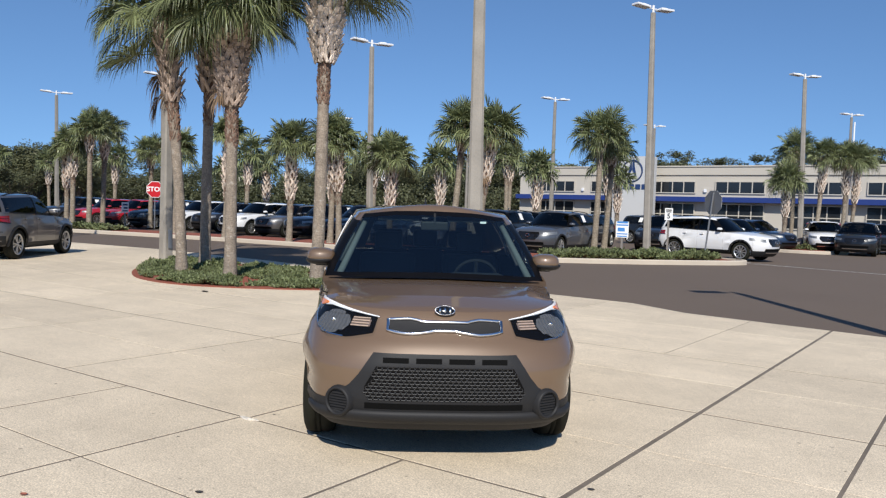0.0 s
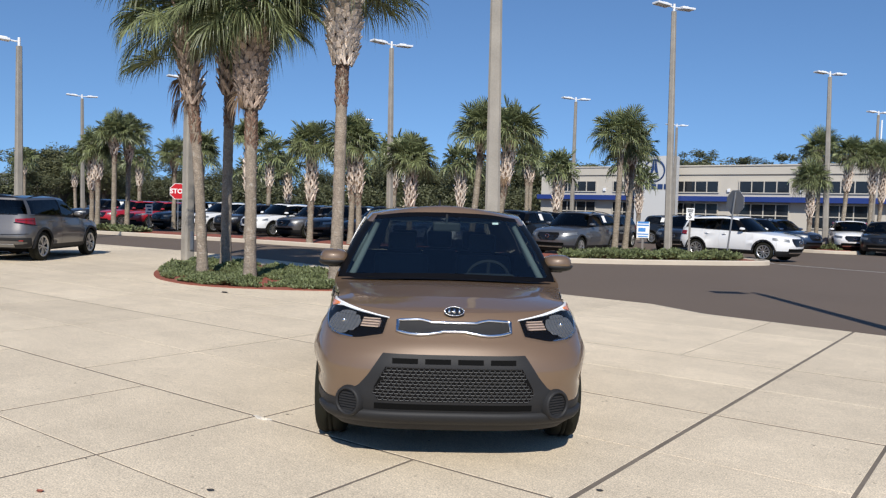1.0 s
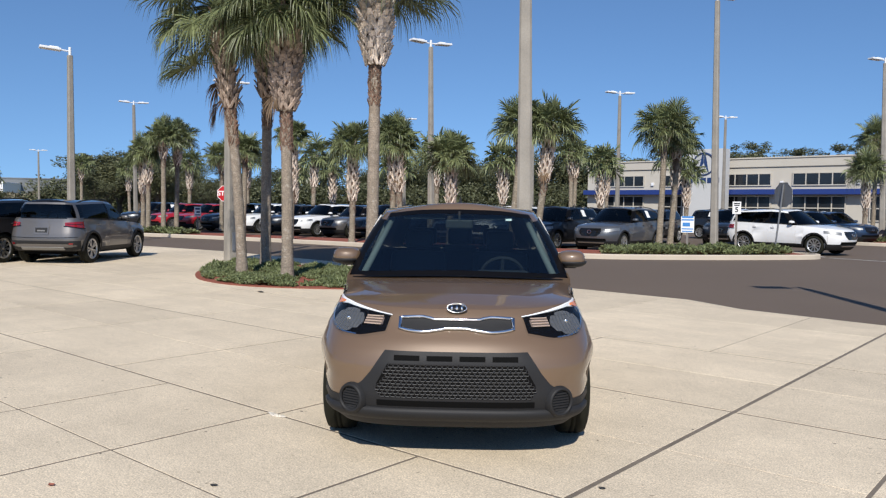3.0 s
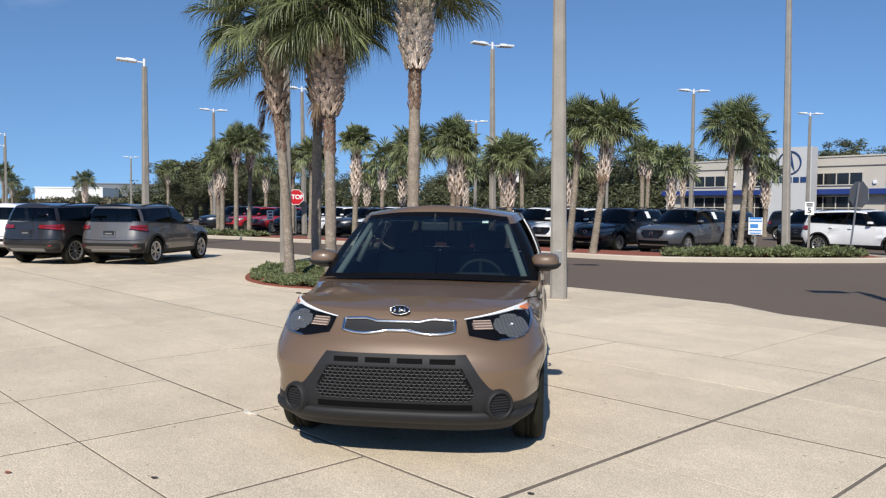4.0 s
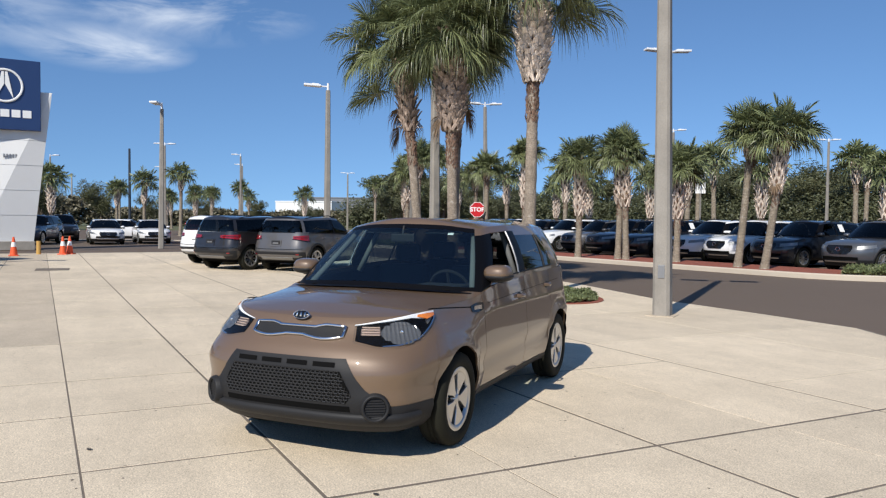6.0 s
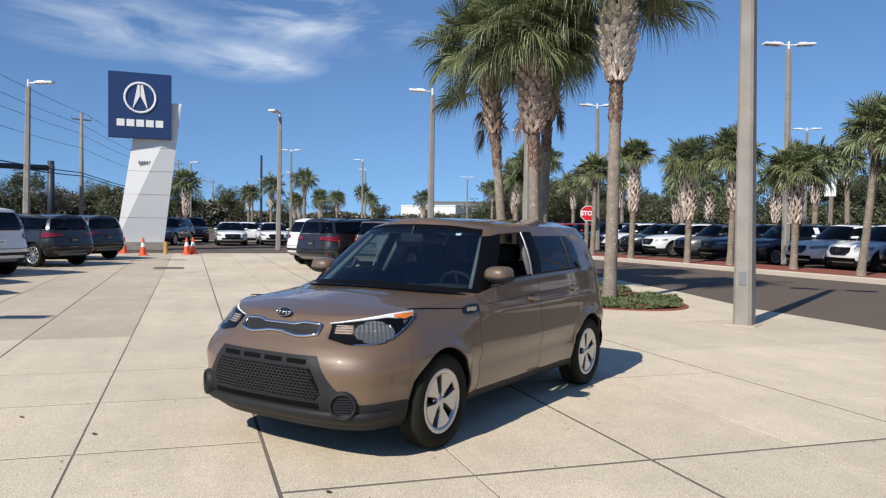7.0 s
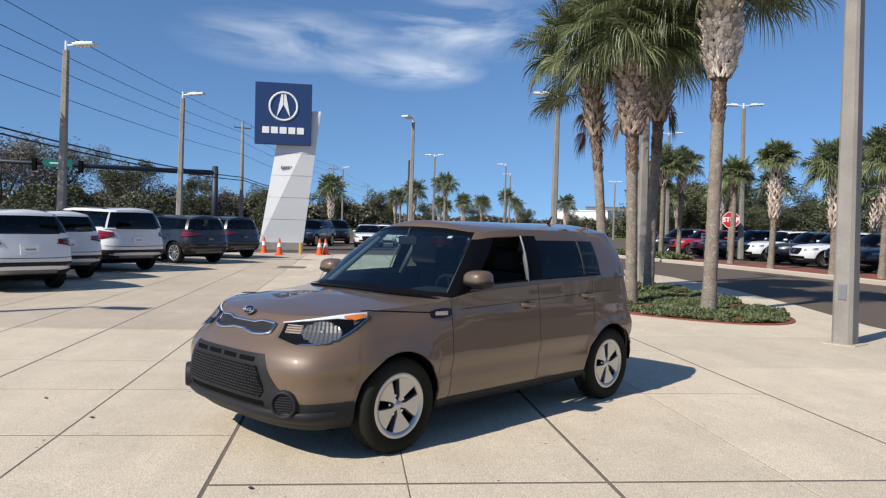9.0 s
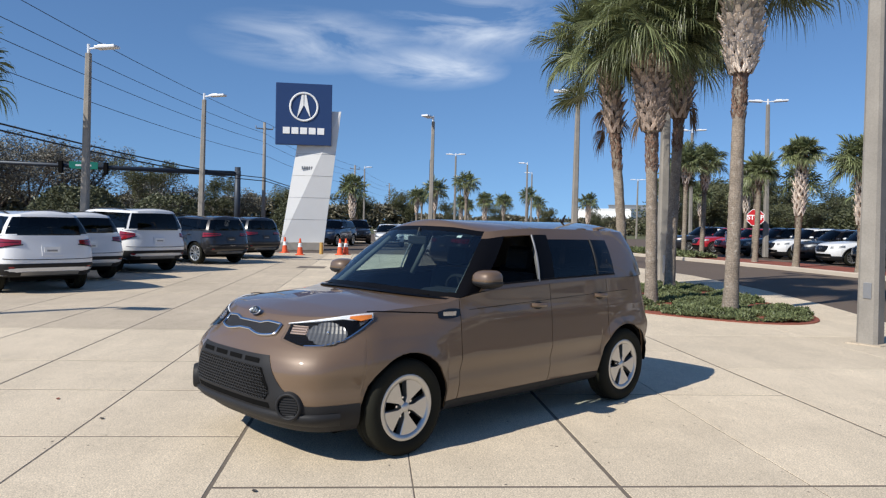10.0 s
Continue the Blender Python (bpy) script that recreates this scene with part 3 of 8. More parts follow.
def add_wheel(car, pos, side, p, style, fine, names=True):
    """Tyre, rim, spokes and nave; side is +1 for the car's left."""
    r, wd = p["rw"], p.get("tw", 0.205)
    m = Matrix.Translation(pos) @ Matrix.Rotation(radians(-90 * side), 4, "X")
    rim = r * p.get("rim", 0.655)
    bm = bmesh.new()
    h = wd / 2
    add_lathe(bm, [(rim, -h * 0.8), (rim + 0.02, -h * 0.95), (r * 0.86, -h), (r * 0.965, -h * 0.86), (r, -h * 0.6), (r, -h * 0.2), (r - 0.006, -h * 0.18), (r - 0.006, -h * 0.12), (r, -h * 0.1), (r, h * 0.1), (r - 0.006, h * 0.12), (r - 0.006, h * 0.18), (r, h * 0.2), (r, h * 0.6), (r * 0.965, h * 0.86), (r * 0.86, h), (rim + 0.02, h * 0.95), (rim, h * 0.8)], fine * 3, m)
    tyre = part("tyre", tidy(bm), M_TYRE, car, "black rubber tyre", True)
    bm = bmesh.new()
    add_lathe(bm, [(rim + 0.005, h * 0.84), (rim - 0.001, h * 0.87), (rim - 0.012, h * 0.845), (rim - 0.034, h * 0.805), (rim - 0.037, h * 0.60)], fine * 3, m)
    part("rim", tidy(bm), M_ALLOY, car, "", True)
    # barrel and drum carry the shade between the spokes in their near-black colour
    bm = bmesh.new()
    add_lathe(bm, [(rim - 0.016, h * 0.70), (rim - 0.022, h * 0.2), (rim - 0.03, -h * 0.7)], fine * 3, m)
    part("rim_barrel", tidy(bm), M_HOLE, car, "", True)
    bm = bmesh.new()
    add_lathe(bm, [(0.0, -h * 0.15), (rim - 0.03, -h * 0.15)], fine * 2, m)
    part("brake_drum", tidy(bm), M_HOLE, car)
    n = 5 if style in ("five", "black") else 10
    spoke_mat = M_ALLOY if style != "black" else M_DKALLOY
    bm = bmesh.new()
    for k in range(n):
        rows = []
        for q in np.linspace(0, 1, 6):
            rad = 0.03 + (rim - 0.044) * q
            half = max(0.017, math.pi * rad / 5 - 0.0175 - 0.0095 * q) if n == 5 else (0.013 + 0.014 * q)
            z = h * (0.72 + 0.08 * q)
            rows.append([Vector((rad, -half, z - 0.05)), Vector((rad, -half, z - 0.004)), Vector((rad, -half * 0.94, z)), Vector((rad, half * 0.94, z)), Vector((rad, half, z - 0.004)), Vector((rad, half, z - 0.05))])
        rot = m @ Matrix.Rotation((2 * math.pi * (k // 2) / 5 + 0.42 * (k % 2) if style == "pair" else 2 * math.pi * k / n) + 0.49, 4, "Z")
        vs = add_grid(bm, [[rot @ v for v in row] for row in rows])
        if fine <= 8:
            if k == 0:
                hub = bm.verts.new(m @ Vector((0, 0, h * 0.72)))
            bm.faces.new((hub, vs[0][2], vs[0][3]))
        if fine > 8:
            part("spoke", tidy(bm), spoke_mat, car)
            bm = bmesh.new()
    if fine > 8:
        bm.free()
    else:
        part("wheel_face", tidy(bm), spoke_mat, car)
    bm = bmesh.new()
    add_lathe(bm, [(0.0, h * 0.80), (0.026, h * 0.79), (0.031, h * 0.74), (0.036, h * 0.70), (0.038, h * 0.4)], fine * 2, m)
    if fine > 8:
        for k in range(5):
            a = 2 * math.pi * (k + 0.5) / 5 + 0.49
            nut = bmesh.new()
            add_cyl(nut, 0.012, 0.009, 0.03, m @ Matrix.Translation((0.066 * math.cos(a), 0.066 * math.sin(a), h * 0.42)), 6)
            part("lug_nut", nut, M_CHROME, car)
    part("nave", tidy(bm), M_ALLOY, car, "", True)


def build_car(name, label, group, p, colour, fine=8, wheel="five", dark=True, rails=False, cladding=True, rear_lamps="wide", detail=None, bumper_mat=None, roof_mat=None):
    """A car from its shape p. fine sets how closely its skin is divided."""
    car = thing(name, label, "car", group=group)
    s = Shape(p)
    cols = s.columns(fine)
    nv = 30 if fine > 8 else 8
    grid = []
    for c in cols:
        lo, hi = s.low(c), s.high(c)
        grid.append([s.at(c, lo + (hi - lo) * v) for v in np.linspace(0, 1, nv)])
    xs = [s.at(c, 0.5).x for c in cols]
    cut = lambda a, b: [r for x, r in zip(xs, grid) if a - 2e-5 <= x <= b + 2e-5]
    sm = p["seams"]
    tail = -9.0
    both("quarter_panel", cut(tail, sm[0] - 0.002), colour, car)
    both("rear_door", cut(sm[0] + 0.002, sm[1] - 0.002), colour, car)
    both("front_door", cut(sm[1] + 0.002, sm[2] - 0.002), colour, car)
    both("fender", cut(sm[2] + 0.002, p["bumper"] - p.get("gap", 0.003) * 0.6), colour, car)
    nose = cut(p["bumper"] + p.get("gap", 0.003) * 0.6, 9.0)
    part("front_bumper", skin(whole(nose)), colour, car, "", True)
    # dark inner shell behind the joints
    inner = [[Vector((q.x * 0.985, q.y - 0.02, q.z - 0.004)) for q in row] for row in grid]
    both("inner_shell", inner, M_HOLE, car, fold=0)
    # bonnet
    start = max(i for i, x in enumerate([s.at(c, 0.95).x for c in cols]) if x <= p["cowl"])
    edge = [row[-1] for row in grid[start:]]
    sx, sz = zip(*p["spine"])
    rows = []
    nb = max(7, fine // 2 + 3)
    for i, q in enumerate(edge):
        k = i / (len(edge) - 1)
        x_sp = sx[0] + (sx[-1] - sx[0]) * min(1.0, (q.x - edge[0].x) / (edge[-1].x - edge[0].x))
        sp = Vector((x_sp, 0, interp(x_sp, sx, sz)))
        row = []
        for b in np.linspace(0.004, 1, nb):
            v = q.lerp(sp, b)
            v.z = q.z + (sp.z - q.z) * math.sin(b * math.pi / 2) ** 0.75
            row.append(v)
        rows.append(row)
    bonnet = [[row[j] for row in rows] for j in range(nb)]
    part("bonnet", skin(whole(bonnet)), colour, car, "", True)
    # cabin
    n = 4 if fine > 8 else 2
    kb = catmull([Vector(a) for a, b in p["keys"]], n)
    kt = catmull([Vector(b) for a, b in p["keys"]], n)
    levels = p.get("levels", (0.0, 0.055, 0.2, 0.35, 0.5, 0.65, 0.78, 0.885, 0.93, 1.0))
    ring = []
    for i in range(len(kb)):
        t = (kb[min(i + 1, len(kb) - 1)] - kb[max(i - 1, 0)])
        o = Vector((-t.y, t.x, 0)).normalized() * -1
        if o.dot(Vector((kb[i].x, kb[i].y * 2, 0))) < 0:
            o = -o
        if i == 0:
            o = Vector((-1, 0, 0))
        if i == len(kb) - 1:
            o = Vector((1, 0, 0))
        ring.append([kb[i].lerp(kt[i], r) + o * (0.028 * 4 * r * (1 - r)) for r in levels])
    K = lambda a, b, r0, r1, d=0.0: [row[r0 : r1 + 1] for row in ring[round(a * n) : round(b * n) + 1]]
    L = len(levels) - 1
    if dark:
        both("rear_pillar", K(1, 3, 0, 1), colour, car)
        both("rear_pillar", K(1, 3, 7, L), colour, car)
        both("rear_pillar", K(2.0, 2.5, 1, 7), colour, car)
        both("rear_corner_glass", K(1, 2.0, 1, 7), M_DKGLASS, car, fold=0.004)
        both("rear_corner_glass", K(2.5, 3, 1, 7), M_DKGLASS, car, fold=0.004)
    else:
        both("rear_pillar", K(1, 3, 0, L), colour, car)
    both("roof_rail_panel", K(3, 8, 7, L), colour, car)
    both("window_sill_trim", K(3, 7, 0, 1), M_TRIM if dark else colour, car)
    both("centre_pillar", K(5, 6, 1, 7), M_PILLAR, car)
    both("front_pillar", K(7, 8, 0, 7), M_PILLAR, car)
    if not dark:
        # the glass stops lower at the rear, with a thin black strip along its foot
        both("roof_rail_panel", K(3, 5, 6, 7), colour, car)
        for sd in (1, -1):
            bm = bmesh.new()
            add_tube(bm, [Vector((q.x, sd * (q.y + 0.002), q.z)) for q in (row[1] for row in ring[3 * n : 7 * n + 1])], 0.008)
            part("window_seal", bm, M_PILLAR, car, "black window seal", True)
    both("rear_side_window", K(3, 5, 1, 7 if dark else 6), M_DKGLASS if dark else M_SMOKED, car, "dark privacy glass", fold=0.004)
    if dark:
        both("front_side_window", K(6, 7, 1, 7), M_DKGLASS, car, fold=0.004)
    else:
        # the driver's window is wound down
        part("front_side_window", skin(mirrored(K(6, 7, 1, 7)), 0.004), M_GLASS, car, "", True)
    ws = K(8, 10, 0, L)
    part("windscreen_border", skin(whole([row[:2] for row in ws]), 0.004), M_PILLAR, car, "", True)
    part("windscreen_border", skin(whole([row[8:] for row in ws]), 0.004), M_PILLAR, car, "", True)
    part("windscreen", skin(whole([row[1:9] for row in ws]), 0.004), M_GLASS if not dark else M_DKGLASS, car, "tinted windscreen", True)
    rg = K(0, 1, 0, L)[::-1]
    part("rear_window", skin(whole([row[1:8] for row in rg]), 0.004), M_DKGLASS, car, "dark rear window", True)
    part("rear_spoiler", skin(whole([row[7:] for row in rg])), colour, car, "", True)
    part("rear_window_border", skin(whole([row[:2] for row in rg]), 0.004), M_GLOSSBLK, car, "", True)
    # roof
    rows = []
    xr, xf = kt[0].x + 0.12, kt[-1].x - 0.1
    for q in kt:
        sp = Vector((min(max(q.x, xr), xf), 0, p["roof"]))
        row = []
        for b in np.linspace(0, 1, 8):
            v = q.lerp(sp, b)
            v.z = q.z + (sp.z - q.z) * math.sin(b * math.pi / 2) ** 0.85
            row.append(v)
        rows.append(row)
    roof = [[row[j] for row in rows] for j in range(8)]
    part("roof", skin(whole(roof), 0.0), roof_mat or colour, car, "", True)
    # floor pan and wheel wells
    bm = bmesh.new()
    add_box(bm, (p["xsf"] - p["xsr"] + 0.6, 1.32, 0.16), Matrix.Translation((0, 0, p["sill"] + 0.0)))
    part("floor_pan", bm, M_HOLE, car)
    for xa in (-p["wb"] / 2, p["wb"] / 2):
        for sd in (1, -1):
            bm = bmesh.new()
            rows = []
            for k in range(fine * 2 + 1):
                a = math.pi * k / (fine * 2)
                x, z = xa + (p["ra"] + 0.004) * math.cos(a), p["rw"] + (p["ra"] + 0.004) * math.sin(a)
                w = s.at(("s", x), z).y if x <= p["xsf"] else s.front(s.angle_at(x), z).y
                rows.append([Vector((x, sd * (w - 0.006), z)), Vector((x, sd * (w - 0.32), z))])
            add_grid(bm, rows)
            bm.faces.new([bm.verts.new((q[1].x, q[1].y, q[1].z)) for q in rows])
            part("wheel_well", tidy(bm), M_HOLE, car)
            add_wheel(car, Vector((xa, sd * p["track"], p["rw"])), sd, p, wheel, max(8, fine))
    # sills and lower cladding
    if cladding:
        lowc = [c for c, x in zip(cols, xs) if c[0] == "s" and -p["wb"] / 2 + p["ra"] < x < p["wb"] / 2 - p["ra"]]
        rows = [[s.at(c, z, o) for z, o in ((p["sill"] - 0.05, -0.06), (p["sill"] - 0.01, 0.0), (p["sill"] + 0.03, 0.006), (p["sill"] + p.get("clad", 0.085), 0.003))] for c in lowc]
        both("sill_cladding", rows, M_TRIM, car, "black plastic sill")
        zl = p["fz"][0][0]
        lip = [c for c, x in zip(cols, xs) if x > p["wb"] / 2 + p["ra"]]
        zt = p.get("lip", 0.37)
        rows = [[s.at(c, z, o) for z, o in ((zl - 0.02, -0.03), (zl + 0.04, 0.012), (zt - 0.04, 0.014), (zt, 0.004))] for c in lip]
        part("front_lip", skin(whole(rows)), bumper_mat or M_TRIM, car, "black plastic bumper lip", True)
        zr = p["rz"][0][0]
        rl = [c for c, x in zip(cols, xs) if x < -p["wb"] / 2 - p["ra"]][::-1]
        rows = [[s.at(c, z, o) for z, o in ((zr - 0.03, -0.03), (zr + 0.03, 0.012), (zr + 0.2, 0.016), (zr + 0.24, 0.004))] for c in rl]
        part("rear_lip", skin(whole(rows)), bumper_mat or M_TRIM, car, "black plastic rear bumper", True)
    # mirrors
    a_base = Vector(p["keys"][7][0])
    for sd in (1, -1):
        bm = bmesh.new()
        r = bmesh.ops.create_uvsphere(bm, u_segments=16, v_segments=10, radius=1.0)
        for v in r["verts"]:
            x, y, z = v.co
            back = 1.0 if x > 0 else 0.5
            sq = lambda c: math.copysign(abs(c) ** 0.72, c)
            v.co = Vector((sq(x) * 0.125 * back, sq(y) * (0.112 - 0.012 * sd * y), sq(z) * (0.072 if z > 0 else 0.056)))
        mc = Vector((a_base.x + p.get("mirror", 0.03), sd * (a_base.y + 0.055), a_base.z + 0.09))
        bmesh.ops.transform(bm, matrix=Matrix.Translation(mc), verts=bm.verts)
        mir = part("door_mirror", bm, colour, car, "", True)
        bm = bmesh.new()
        r = bmesh.ops.create_uvsphere(bm, u_segments=16, v_segments=10, radius=1.0)
        for v in r["verts"]:
            x, y, z = v.co
            v.co = Vector((sq(x) * 0.129 * (1.0 if x > 0 else 0.5), sq(y) * 0.115, -0.012 + min(z, 0) * 0.050))
        bmesh.ops.transform(bm, matrix=Matrix.Translation(mc), verts=bm.verts)
        part("mirror_base", tidy(bm), M_TRIM, mir, "", True)
        bm = bmesh.new()
        add_box(bm, (0.05, 0.14, 0.03), Matrix.Translation((mc.x, sd * (a_base.y + 0.02), a_base.z + 0.035)), 0.01)
        part("mirror_arm", bm, M_TRIM, mir)
        bm = bmesh.new()
        add_box(bm, (0.006, 0.17, 0.095), Matrix.Translation(mc + Vector((-0.03, 0, 0.004))), 0.002)
        part("mirror_face", bm, M_GLOSSBLK, mir)
    # door handles
    for x, z in p["handles"]:
        for sd in (1, -1):
            bm = bmesh.new()
            w = s.w(x, z)
            rows = []
            for k in range(9):
                u = k / 8
                o = 0.042 * math.sin(math.pi * u) ** 0.4
                rows.append([Vector((x - 0.09 + 0.18 * u, sd * (w + o + dy), z + dz + 0.006 * u)) for dy, dz in ((-0.012, -0.016), (0.002, -0.014), (0.005, 0), (0.002, 0.014), (-0.012, 0.016))])
            add_grid(bm, rows)
            part("door_handle", tidy(bm), colour, car, "", True)
            # black oval on the skin, stands for the shade in the handle's recess
            bm = bmesh.new()
            bmesh.ops.create_uvsphere(bm, u_segments=12, v_segments=6, radius=1.0, matrix=Matrix.Translation((x + 0.01, sd * (w - 0.001), z - 0.004)) @ Matrix.Diagonal((0.062, 0.010, 0.036, 1)))
            part("handle_recess_shade", bm, M_TRIM, car, "", True)
    if rails:
        for sd in (1, -1):
            bm = bmesh.new()
            pts = [kt[round((3 + 4 * k / 8) * n)] for k in range(9)]
            pts = [Vector((q.x, sd * (q.y - 0.03), q.z + 0.055 * math.sin(math.pi * k / 8) ** 0.35)) for k, q in enumerate(pts)]
            add_tube(bm, pts, 0.016)
            part("roof_bar", bm, M_TRIM, car)
    if detail:
        detail(car, s, p, cols, xs, colour)
    return car


def wrap(s, kind, u0, u1, top, bot, off, nu=10, nv=4):
    """A patch on the nose or tail between two angles; top and bot give its height along it, 0 to 1."""
    f = s.front if kind == "f" else s.rear
    return [[f(u0 + (u1 - u0) * i / nu, bot(i / nu) + (top(i / nu) - bot(i / nu)) * j / nv, off) for j in range(nv + 1)] for i in range(nu + 1)]


def suv_detail(car, s, p, cols, xs, colour):
    """Lamps, grille, plate and number plate bars of an everyday SUV."""
    zn = p["grille"]
    lin = lambda a, b: (lambda t: a + (b - a) * t)
    hl = wrap(s, "f", 10, 58, lin(zn + 0.10, zn + 0.045), lin(zn - 0.0, zn - 0.06), 0.008)
    both("headlight", hl, M_STEEL, car, "clear headlight")
    both("headlight_lens", [[q + Vector((0.006, 0.003, 0)) for q in r] for r in hl], M_LENS, car, fold=0.003)
    bm = bmesh.new()
    rows = []
    for z, hw in ((zn + 0.07, 0.42), (zn - 0.02, 0.46), (zn - 0.12, 0.42), (zn - 0.22, 0.30)):
        rows.append([Vector((s.nose_x(y, z, 0.014), y, z)) for y in np.linspace(-hw, hw, 11)])
    part("grille", skin(rows), M_GLOSSBLK, car, "black grille")
    bm = bmesh.new()
    for k in range(12):
        a0, a1 = 2 * math.pi * k / 12, 2 * math.pi * (k + 1) / 12
        z0, z1 = zn - 0.06, zn - 0.06
        pa = Vector((s.nose_x(0, z0) + 0.03, 0.075 * math.cos(a0), z0 + 0.06 * math.sin(a0)))
        pb = Vector((s.nose_x(0, z0) + 0.03, 0.075 * math.cos(a1), z0 + 0.06 * math.sin(a1)))
        add_rod(bm, pa, pb, 0.009, seg=5)
    part("badge", bm, M_CHROME, car, "plain chrome badge")
    zb = p["fz"][0][0] + 0.2
    rows = [[Vector((s.nose_x(y, z, 0.016), y, z)) for y in np.linspace(-0.62, 0.62, 11)] for z in (zb, zb + 0.09)]
    part("lower_grille", skin(rows), M_HOLE, car)
    rows = [[Vector((s.nose_x(y, z, 0.02), y, z)) for y in np.linspace(-0.55, 0.55, 11)] for z in (zb - 0.09, zb - 0.05)]
    part("skid_plate", skin(rows), M_CHROME if p.get("bright", True) else M_TRIM, car)
    zt, lh = p["tail"], p.get("lamp", 1.15)
    tl = wrap(s, "r", 6, p.get("lampin", 80), lin(zt + 0.07 * lh, zt + 0.06), lin(zt - 0.055 * lh * lh, zt - 0.02), 0.014)
    lamps = both("tail_lamp", tl, M_REDLENS, car, "red tail lamp")
    both("tail_lamp_strip", wrap(s, "r", 10, p.get("lampin", 80) - 4, lin(zt + 0.018, zt + 0.026), lin(zt + 0.004, zt + 0.014), 0.016), M_GLOSSBLK, car, fold=0.003)
    both("tail_lamp_surround", wrap(s, "r", 4, p.get("lampin", 80) + 3, lin(zt - 0.055 * lh * lh, zt - 0.02), lin(zt - 0.055 * lh * lh - 0.02, zt - 0.04), 0.012), M_GLOSSBLK, car, fold=0.003)
    both("tailgate_seam", wrap(s, "r", 30, 90, lin(zt - 0.30, zt - 0.32), lin(zt - 0.312, zt - 0.332), 0.002), M_HOLE, car, fold=0.0)
    rows = [[Vector((s.tail_x(y, z, 0.012), y, z)) for y in np.linspace(-0.19, 0.19, 7)] for z in (zt - 0.25, zt - 0.05)]
    part("plate_recess", skin(rows), colour, car)
    bm = bmesh.new()
    add_box(bm, (0.006, 0.3, 0.15), Matrix.Translation((s.tail_x(0, zt - 0.15) - 0.02, 0, zt - 0.15)), 0.002)
    plate = part("plate", bm, M_PAPER if colour == M_WHITE else M_DKALLOY, car, "dealer plate")
    bm = bmesh.new()
    add_box(bm, (0.004, 0.2, 0.035), Matrix.Translation((s.tail_x(0, zt - 0.15) - 0.025, 0, zt - 0.15)))
    part("plate_bar", bm, M_STEEL, plate)
    both("rear_reflector", wrap(s, "r", 46, 58, lin(0.54, 0.54), lin(0.51, 0.51), 0.012, 4, 1), M_REDLENS, car)
    rows = [[Vector((s.tail_x(y, z, 0.018), y, z)) for y in np.linspace(-0.55, 0.55, 9)] for z in (p["rz"][0][0] + 0.0, p["rz"][0][0] + 0.07)]
    part("rear_skid_plate", skin(rows), M_STEEL, car)
    if colour in (M_BLACK, M_GREY):
        for sd in (1, -1):
            k4, k5 = p["keys"][4], p["keys"][5]
            lo = Vector(k4[0]).lerp(Vector(k5[0]), 0.55)
            hi = Vector(k4[1]).lerp(Vector(k5[1]), 0.55)
            a, b = lo.lerp(hi, 0.28), lo.lerp(hi, 0.82)
            bm = bmesh.new()
            q = [Vector((v.x + dx, sd * (v.y + 0.034), v.z)) for v, dx in ((a, -0.13), (a, 0.13), (b, 0.13), (b, -0.13))]
            vs = [bm.verts.new(v) for v in q] + [bm.verts.new(v - Vector((0, sd * 0.003, 0))) for v in q]
            bm.faces.new(vs[:4])
            bm.faces.new(vs[:3:-1])
            for i in range(4):
                bm.faces.new((vs[i], vs[i + 4], vs[(i + 1) % 4 + 4], vs[(i + 1) % 4]))
            part("window_sticker", tidy(bm), M_PAPER, car, "white paper in the window")
    if p.get("arch"):
        for xa in (-p["wb"] / 2, p["wb"] / 2):
            rows = []
            for k in range(13):
                q = math.pi * (k / 12 * 1.06 - 0.03)
                row = []
                for rad, o in ((p["ra"] - 0.006, -0.02), (p["ra"] - 0.004, 0.016), (p["ra"] + 0.05, 0.016), (p["ra"] + 0.062, -0.004)):
                    x, z = xa + rad * math.cos(q), p["rw"] + rad * math.sin(q)
                    y = s.w(x, z) if x <= p["xsf"] else s.front(s.angle_at(x), z).y
                    row.append(Vector((x, y + o, z)))
                rows.append(row)
            both("wheel_arch_trim", rows, M_TRIM, car, "black plastic wheel arch", 0)
    # dashboard and seats behind the glass
    bm = bmesh.new()
    c = p["keys"][8][0]
    add_box(bm, (0.5, 1.3, 0.25), Matrix.Translation((c[0] - 0.25, 0, c[2] - 0.16)), 0.04)
    part("dashboard", bm, M_HOLE, car)
    for x in (0.1, -0.85):
        for y in (0.38, -0.38):
            bm = bmesh.new()
            add_box(bm, (0.16, 0.48, 0.62), pose(x - 0.2, y, c[2] - 0.08, 0, -12, 0), 0.05)
            add_box(bm, (0.1, 0.24, 0.18), pose(x - 0.28, y, c[2] + 0.34, 0, -8, 0), 0.04)
            part("seat", bm, M_SEAT, car)


def scaled_shape(base, sx, sy, sz, **over):
    """Stretches a shape to another length, width and height."""
    p = dict(base)
    for k in ("wz", "shrink"):
        p[k] = tuple((z * sz, w * sy) for z, w in base[k])
    for k in ("fz", "rz"):
        p[k] = tuple((z * sz, x * sx) for z, x in base[k])
    for k in ("top", "spine"):
        p[k] = tuple((x * sx, z * sz) for x, z in base[k])
    p["keys"] = tuple(tuple((a[0] * sx, a[1] * sy, a[2] * sz) for a in pair) for pair in base["keys"])
    for k, q in (("xsf", sx), ("xsr", sx), ("cowl", sx), ("wb", sx), ("bumper", sx), ("track", sy), ("roof", sz)):
        p[k] = base[k] * q
    p["seams"] = tuple(v * sx for v in base["seams"])
    p.update(over)
    return p

